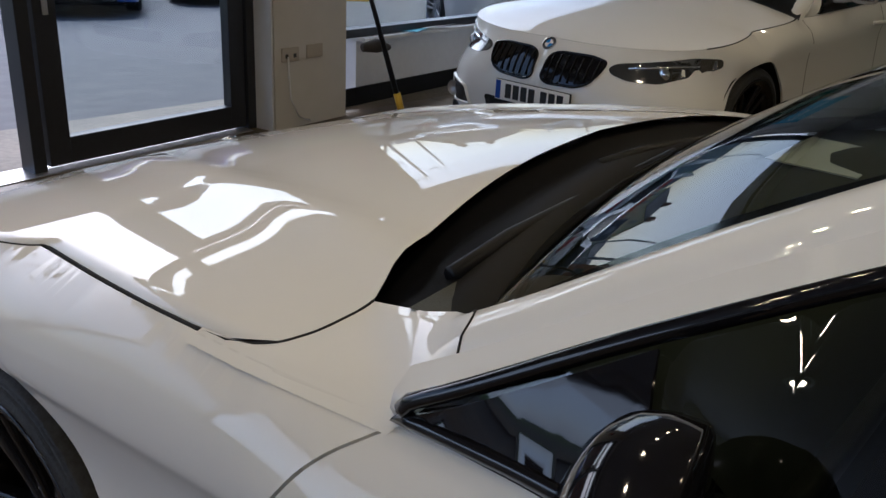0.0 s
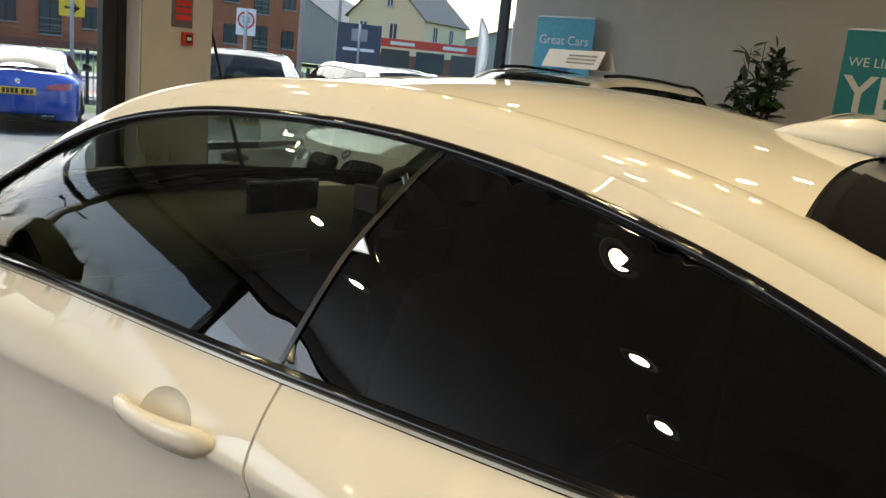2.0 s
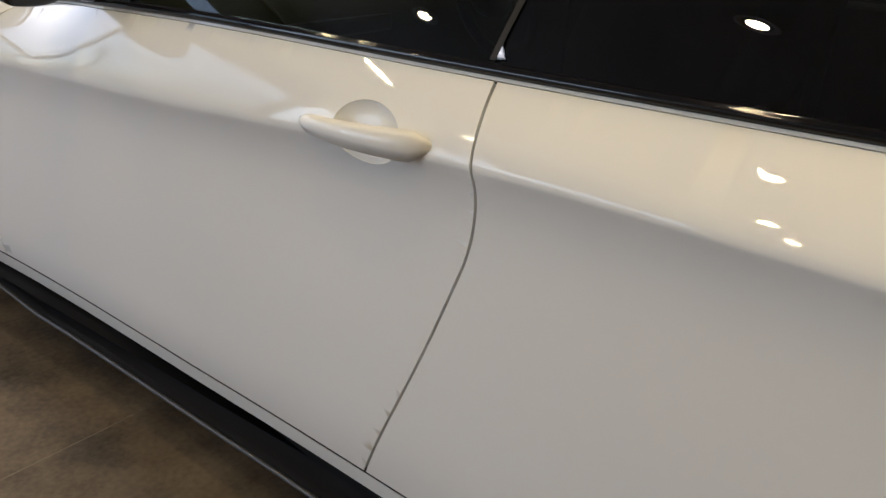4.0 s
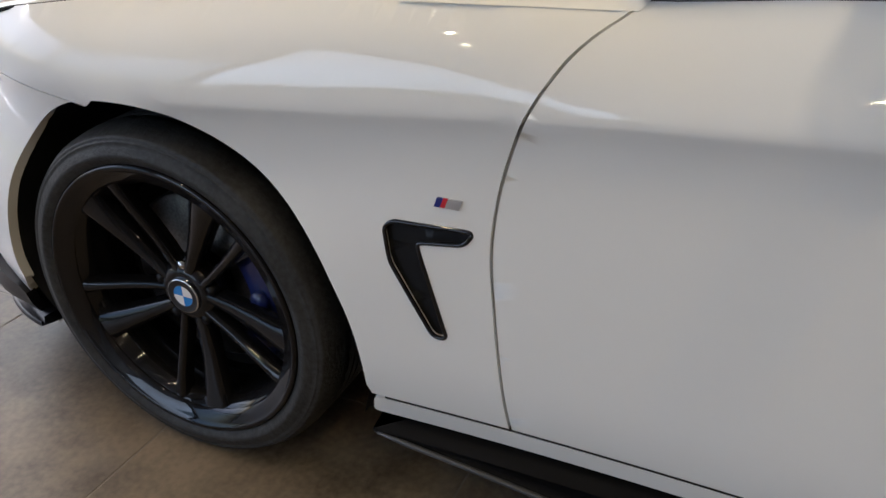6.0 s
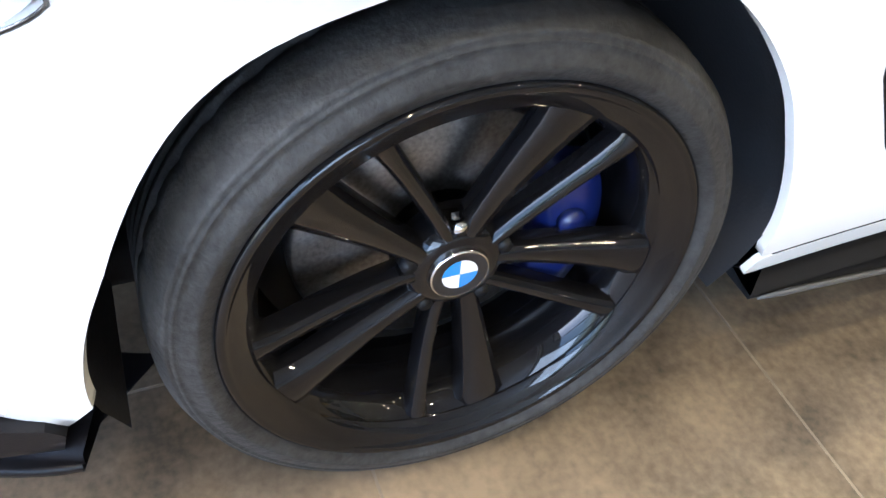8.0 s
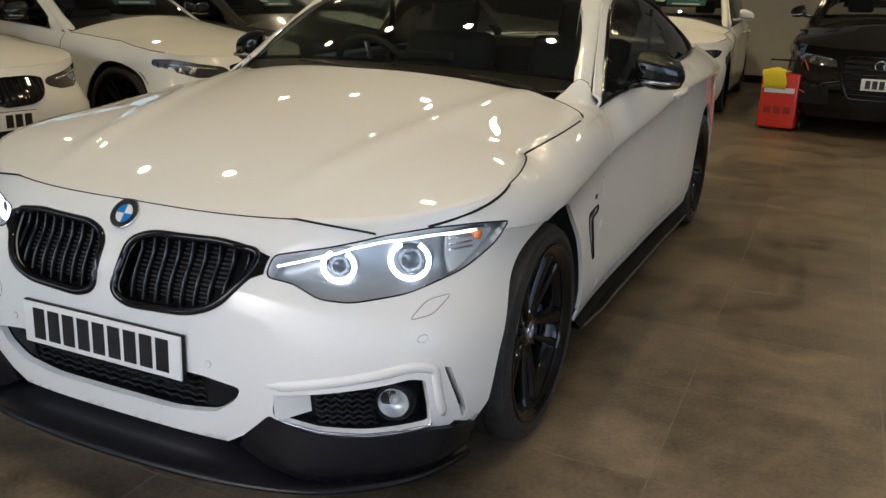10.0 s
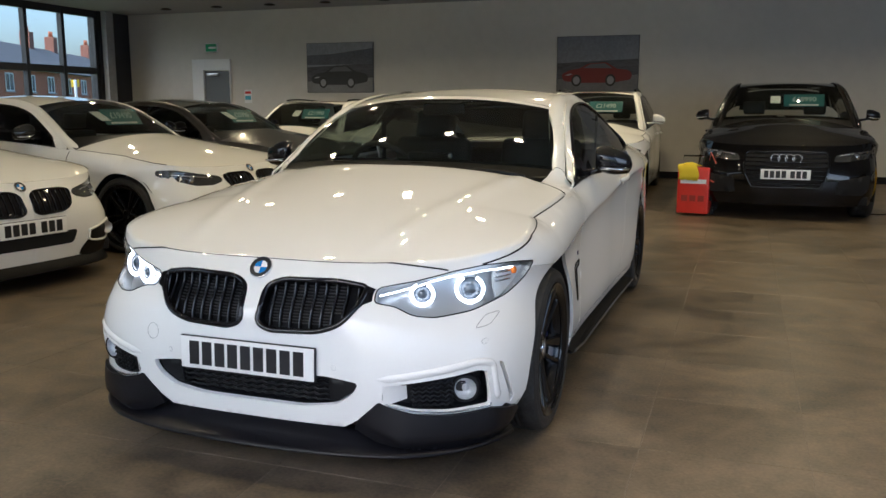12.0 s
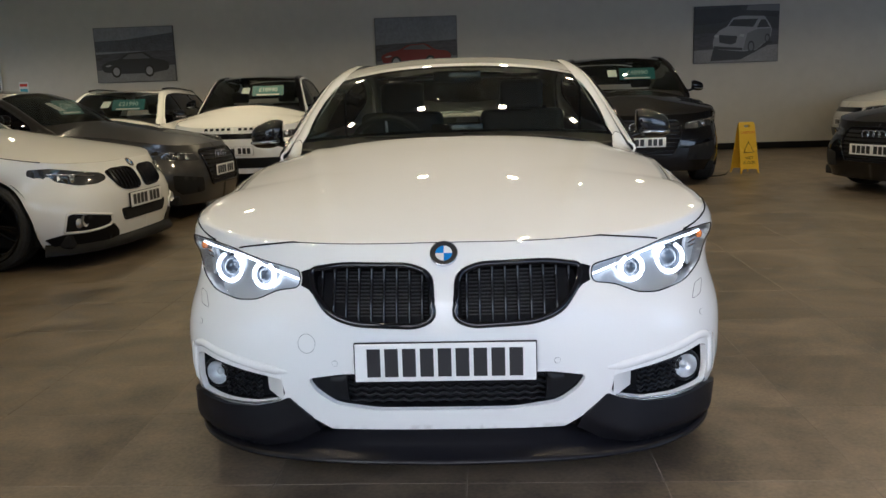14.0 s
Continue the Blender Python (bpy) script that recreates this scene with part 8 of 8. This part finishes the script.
structure("pavement_far", box(-90, 90, -14.5, -11.5, -0.16, -0.02), mat("far_paving", (0.24, 0.23, 0.22), rough=0.85, vary=0.2, scale=1), "grey pavement on the far side of the road", "pavement", Matrix.Translation((-12, -17.0, -0.36)) @ Matrix.Rotation(radians(-22), 4, 'Z'))


def house_window(parent, w, h, m, panes=2, bars=False):
    win = new("window")
    win.parent = parent
    win.matrix_local = m
    part("pane", box(-w / 2, w / 2, -0.02, 0.02, 0, h), FARGLASS, win, smooth=False)
    fm = WHITEWALL if bars else FRAME
    for k in range(panes + 1):
        x = -w / 2 + w * k / panes
        part("window_frame", box(x - 0.035, x + 0.035, -0.06, 0.0, 0, h), fm, win, smooth=False)
    for z in (0, h):
        part("window_frame", box(-w / 2, w / 2, -0.06, 0.0, z - 0.035, z + 0.035), fm, win, smooth=False)
    part("window_sill", box(-w / 2 - 0.1, w / 2 + 0.1, -0.14, 0.0, -0.12, -0.035), GREYCLAD, win, smooth=False)


def gable_house(name, label, m, w, d, eave, ridge, wall, windows, along='y', chimney=True):
    h = thing(name, label, "house", m)
    bm = bmesh.new()
    prof = [(-w / 2, 0), (w / 2, 0), (w / 2, eave), (0, ridge), (-w / 2, eave)]
    a = [bm.verts.new((x, 0, z)) for x, z in prof]
    b = [bm.verts.new((x, d, z)) for x, z in prof]
    bm.faces.new(a)
    bm.faces.new(b[::-1])
    for i in range(5):
        j = (i + 1) % 5
        bm.faces.new((a[j], a[i], b[i], b[j]))
    part("wall", bm, wall, h, smooth=False)
    for s in (-1, 1):
        sl = bmesh.new()
        n = Vector((s * (ridge - eave), 0, w / 2)).normalized() * 0.10
        e0, r0 = Vector((s * (w / 2 + 0.3), 0, eave - 0.3 * (ridge - eave) / (w / 2))), Vector((0, 0, ridge))
        q = []
        for y in (-0.25, d + 0.25):
            q.append([sl.verts.new(p + Vector((0, y, 0))) for p in (e0, r0, r0 + Vector((0, 0, n.length * 1.1)), e0 + n)])
        for i in range(4):
            j = (i + 1) % 4
            sl.faces.new((q[0][i], q[0][j], q[1][j], q[1][i]))
        sl.faces.new(q[0])
        sl.faces.new(q[1][::-1])
        bmesh.ops.recalc_face_normals(sl, faces=sl.faces)
        part("roof", sl, SLATE, h, smooth=False)
    if chimney:
        for y in (d * 0.12, d * 0.85):
            c = part("chimney", box(-0.4, 0.4, y - 0.5, y + 0.5, ridge - 0.4, ridge + 1.3, 0.02), OLDBRICK, h, smooth=False)
            for k in (-0.25, 0.25):
                part("chimney_pot", cyl(0.13, 0.10, 0.5, 12, Matrix.Translation((0, y + k, ridge + 1.55))), BRICK, c)
    for face, x, z, ww, hh in windows:
        if face == 'g':
            house_window(h, ww, hh, Matrix.Translation((x, -0.02, z)), 2, True)
        elif face == 'r':
            house_window(h, ww, hh, Matrix.Translation((w / 2 + 0.02, x, z)) @ Matrix.Rotation(math.pi / 2, 4, 'Z'), 2, True)
        else:
            house_window(h, ww, hh, Matrix.Translation((-w / 2 - 0.02, x, z)) @ Matrix.Rotation(-math.pi / 2, 4, 'Z'), 2, True)
    return h


def ray_from(bearing, dist, z=0.0):
    a = radians(bearing)
    return Vector((1.5 + dist * math.cos(a), 1.9 + dist * math.sin(a), z))


# red brick flats
def flats():
    p, q = ray_from(228.6, 72), ray_from(262, 56)
    d = q - p
    yaw = math.atan2(d.y, d.x)
    f = thing("block_of_flats", "red brick block of flats with grey windows and balconies", "building", Matrix.Translation((p.x, p.y, -0.1)) @ Matrix.Rotation(yaw, 4, 'Z'))
    L = d.length
    part("wall", box(0, L, -9, 0, 0, 13.4), BRICK, f, smooth=False)
    part("roof", box(-0.3, L + 0.3, -9.3, 0.3, 13.4, 13.8), GREYCLAD, f, smooth=False)
    part("plinth", box(-0.03, L + 0.03, -0.2, 0.04, 0, 0.5), OLDBRICK, f, smooth=False)
    for fl in range(4):
        for k, x in enumerate(np.arange(1.4, L - 1, 2.75)):
            tall = k % 3 == 1
            h = 2.1 if tall else 1.35
            m = Matrix.Translation((x, 0.02, 0.9 + 3.1 * fl + (0 if tall else 0.6))) @ Matrix.Rotation(math.pi, 4, 'Z')
            house_window(f, 1.35 if tall else 1.15, h, m, 2)
            if tall:
                rail = new("balcony_rail")
                rail.parent = f
                for z in (0.15, 0.55, 0.95):
                    part("rail_bar", box(x - 0.8, x + 0.8, 0.12, 0.16, 0.9 + 3.1 * fl + z, 0.93 + 3.1 * fl + z), GREYCLAD, rail, smooth=False)


flats()
p = ray_from(223.2, 86)
gable_house("house", "cream rendered gabled house with a slate roof", Matrix.Translation((p.x, p.y, -0.1)) @ Matrix.Rotation(radians(101), 4, 'Z'), 9.0, 9.0, 5.6, 9.6, RENDER,
            [('g', -2.6, 3.6, 0.9, 1.4), ('g', 1.0, 3.5, 0.9, 1.5), ('g', -2.6, 0.8, 0.9, 1.4), ('g', 0.4, 6.6, 0.7, 1.1), ('r', 2.2, 3.6, 0.9, 1.4), ('r', 5.6, 3.6, 0.9, 1.4), ('l', 2.2, 3.6, 0.9, 1.4), ('l', 5.6, 3.6, 0.9, 1.4)])


def shop_front():
    p = ray_from(220.0, 78)
    s = thing("shop_front", "low red shop front with a white lettered fascia", "shop", Matrix.Translation((p.x, p.y, -0.1)) @ Matrix.Rotation(radians(130), 4, 'Z'))
    part("wall", box(-5, 5, 0, 2.5, 0, 1.97), OLDBRICK, s, smooth=False)
    part("fascia", box(-5.05, 5.05, -0.15, 0, 2.6, 3.35), REDPAINT, s, smooth=False)
    for x in (-2.6, 2.2):
        part("text_bar", box(x - 1.1, x + 1.1, -0.17, -0.15, 2.82, 3.12), PAPER, s, smooth=False)
    for x in (-3.2, 0, 3.2):
        part("shop_window", box(x - 1.3, x + 1.3, -0.03, 0, 0.6, 2.4), FARGLASS, s, smooth=False)


shop_front()


def shed(b0, dist, w, d, eave, ridge, label):
    p = ray_from(b0, dist)
    return gable_house("shed", label, Matrix.Translation((p.x, p.y, -0.1)) @ Matrix.Rotation(radians(b0 - 90 - 90 + 66), 4, 'Z'), w, d, eave, ridge, GREYCLAD if "grey" in label else OLDBRICK, [], chimney=False)


shed(213, 112, 22, 40, 5.0, 8.2, "grey metal industrial shed with a shallow roof")
shed(206, 100, 16, 30, 4.2, 6.6, "dark brick workshop with a slate roof")
shed(229.6, 108, 12, 20, 5.5, 9.0, "grey weathered building behind the flats")


def pole_sign(name, label, b, dist, z0, z1, w, material, extra=None):
    p = ray_from(b, dist)
    s = thing(name, label, "sign", Matrix.Translation((p.x, p.y, -0.1)) @ Matrix.Rotation(radians(b + 90), 4, 'Z'))
    part("post", tube([(0, 0.05, 0), (0, 0.05, z1)], 0.05, 10), GREYCLAD, s)
    part("sign_plate", box(-w / 2, w / 2, -0.02, 0.02, z0, z1, 0.01), material, s, smooth=False)
    return s


s = pole_sign("diversion_sign", "yellow diversion sign with a black arrow on a post", 242.0, 24, 1.75, 2.45, 0.62, YELLOW)
words("lettering", "Diversion", 0.13, INK, s, Matrix.Translation((0, 0.03, 2.30)) @ Matrix.Rotation(math.pi, 4, 'Z') @ Matrix.Rotation(math.pi / 2, 4, 'X'))
part("arrow", tube([(0.18, 0.03, 1.97), (-0.12, 0.03, 1.97)], 0.03, 6), INK, s)
part("arrow_head", tube([(-0.02, 0.03, 2.09), (-0.17, 0.03, 1.97), (-0.02, 0.03, 1.85)], 0.03, 6), INK, s)
for b in (247.6, 231.4):
    s = pole_sign("speed_sign", "white road sign with a red ringed speed limit", b, 25, 1.75, 2.5, 0.55, PAPER)
    part("red_ring", tube([(0.22 * math.cos(t), 0.03, 2.18 + 0.22 * math.sin(t)) for t in np.linspace(0, 2 * math.pi, 25)[:-1]], 0.03, 6, True), REDPAINT, s)
    words("lettering", "30", 0.24, INK, s, Matrix.Translation((0, 0.03, 2.18)) @ Matrix.Rotation(math.pi, 4, 'Z') @ Matrix.Rotation(math.pi / 2, 4, 'X'))
s = pole_sign("totem_sign", "tall dark blue advertising board with a white emblem", 224.1, 30, 0.0, 2.6, 1.55, mat("navy_board", (0.03, 0.045, 0.08), rough=0.5, vary=0.1, scale=2))
part("emblem", box(-0.28, 0.28, 0.021, 0.03, 2.0, 2.42), GREYCLAD, s, smooth=False)
part("text_bar", box(-0.55, 0.55, 0.021, 0.03, 1.66, 1.76), PAPER, s, smooth=False)


def feather_flag(b, dist):
    p = ray_from(b, dist)
    f = thing("feather_flag", "tall white feather flag on a pole", "flag", Matrix.Translation((p.x, p.y, -0.1)) @ Matrix.Rotation(radians(b + 90), 4, 'Z'), "feather flags")
    part("pole", tube([(0, 0, 0), (0, 0, 3.2), (-0.08, 0, 3.9)], 0.02, 8), SILVER, f)
    bm = loft([[Vector((0.02, 0.02 * math.sin(z * 3), z)), Vector((0.02 - w * 0.5, 0.06 * math.sin(z * 2.3), z)), Vector((0.02 - w, 0.03 * math.sin(z * 4), z))] for z, w in ((0.9, 0.30), (1.6, 0.52), (2.4, 0.58), (3.2, 0.46), (3.8, 0.14))])
    part("flag_cloth", thicken(bm, 0.004), PAPER, f)


for b in (216.4, 214.2):
    feather_flag(b, 40)


def lamp_post(b, dist, h, double=False):
    p = ray_from(b, dist)
    l = thing("street_lamp", "grey metal street lamp with a curved arm", "street lamp", Matrix.Translation((p.x, p.y, -0.1)), "street lamps")
    part("post", tube([(0, 0, 0), (0, 0, h * 0.5), (0, 0, h)], [0.10, 0.075, 0.05], 10), GREYCLAD, l)
    for s in ((-1, 1) if double else (1,)):
        a = part("arm", tube([(0, 0, h), (0.5 * s, 0.1, h + 0.25), (1.3 * s, 0.2, h + 0.3)], 0.035, 8), GREYCLAD, l)
        part("lantern", box(1.1 * s - 0.3, 1.1 * s + 0.35, 0.05, 0.35, h + 0.18, h + 0.32, 0.04), GREYCLAD, a)


lamp_post(213.4, 46, 8.2)
lamp_post(225.8, 40, 9.0)
lamp_post(228.0, 30, 8.5)
lamp_post(272, 20, 7.0, True)
lamp_post(290, 26, 7.5, True)


def railing():
    r = thing("railing", "grey vertical bar railing along the forecourt edge", "fence", Matrix.Translation((-12, -15.9, -0.42)) @ Matrix.Rotation(radians(-22), 4, 'Z'))
    bar = mesh_of(box(-0.012, 0.012, -0.012, 0.012, 0.1, 1.25), "railing_bar", GREYCLAD, False)
    for k in range(220):
        b = new("railing_bar", bar)
        b.parent = r
        b.location = (-22 + 0.14 * k, 0, 0)
    post = mesh_of(box(-0.04, 0.04, -0.04, 0.04, 0, 1.35, 0.004), "railing_post", FRAME, False)
    for k in range(12):
        b = new("railing_post", post)
        b.parent = r
        b.location = (-22 + 2.8 * k, 0.03, 0)
    for z in (0.16, 1.2):
        part("railing_rail", box(-22, 9, -0.02, 0.02, z - 0.02, z + 0.02), GREYCLAD, r, smooth=False)


railing()


def bare_tree(b, dist, h, seed):
    p = ray_from(b, dist)
    t = thing("bare_tree", "leafless winter tree with fine twigs", "tree", Matrix.Translation((p.x, p.y, -0.1)), "bare trees")
    rnd = random.Random(seed)
    trunk = [Vector((0, 0, 0)), Vector((0.1, 0, h * 0.25)), Vector((0.0, 0.1, h * 0.45))]
    part("trunk", tube(trunk, [0.22, 0.16, 0.12], 10), BARK, t)
    limb, twig = bmesh.new(), bmesh.new()

    def grow(base, d, length, r, depth):
        mid = base + d * length * 0.5 + Vector((rnd.gauss(0, 0.05), rnd.gauss(0, 0.05), 0.02)) * length
        tip = base + d * length + Vector((rnd.gauss(0, 0.08), rnd.gauss(0, 0.08), 0.05)) * length
        tube([base, mid, tip], [r, r * 0.75, r * 0.5], 6 if depth > 1 else 4, bm=limb if depth > 1 else twig)
        if depth:
            for _ in range(3 if depth > 1 else 4):
                nd = (d + Vector((rnd.gauss(0, 0.55), rnd.gauss(0, 0.55), rnd.gauss(0.15, 0.3)))).normalized()
                grow(mid.lerp(tip, rnd.random()), nd, length * rnd.uniform(0.55, 0.8), r * 0.5, depth - 1)
    for _ in range(5):
        grow(trunk[2], Vector((rnd.gauss(0, 0.6), rnd.gauss(0, 0.6), 1)).normalized(), h * 0.28, 0.07, 3)
    part("limbs", limb, BARK, t)
    tagged(part("crown", twig, BARK, t), kind="stuff")


for b, dist, h, seed in ((208.5, 60, 8, 1), (276, 34, 8, 2), (283, 30, 7, 3), (296, 36, 9, 4), (303, 30, 8, 5)):
    bare_tree(b, dist, h, seed)


# brick terrace beyond the side window
for k in range(-1, 5):
    gable_house("terraced_house", "red brick terraced house with a slate roof and white windows", Matrix.Translation((-45.0 - 3.46 * k, 40.0 + 7.22 * k, -0.5)) @ Matrix.Rotation(radians(25.6), 4, 'Z') @ Matrix.Translation((-4.1, 0, 0)), 8.2, 8.0, 4.5, 6.7, BRICK,
                [('r', 1.8, 2.85, 1.3, 1.15), ('r', 5.8, 2.85, 1.3, 1.15), ('r', 1.8, 0.7, 1.3, 1.2), ('r', 5.8, 0.7, 1.3, 1.2)], chimney=k % 2 == 0)
s = pole_sign("diversion_sign", "yellow diversion sign on a post beyond the side window", 140.2, 27, 2.0, 2.24, 0.25, YELLOW)
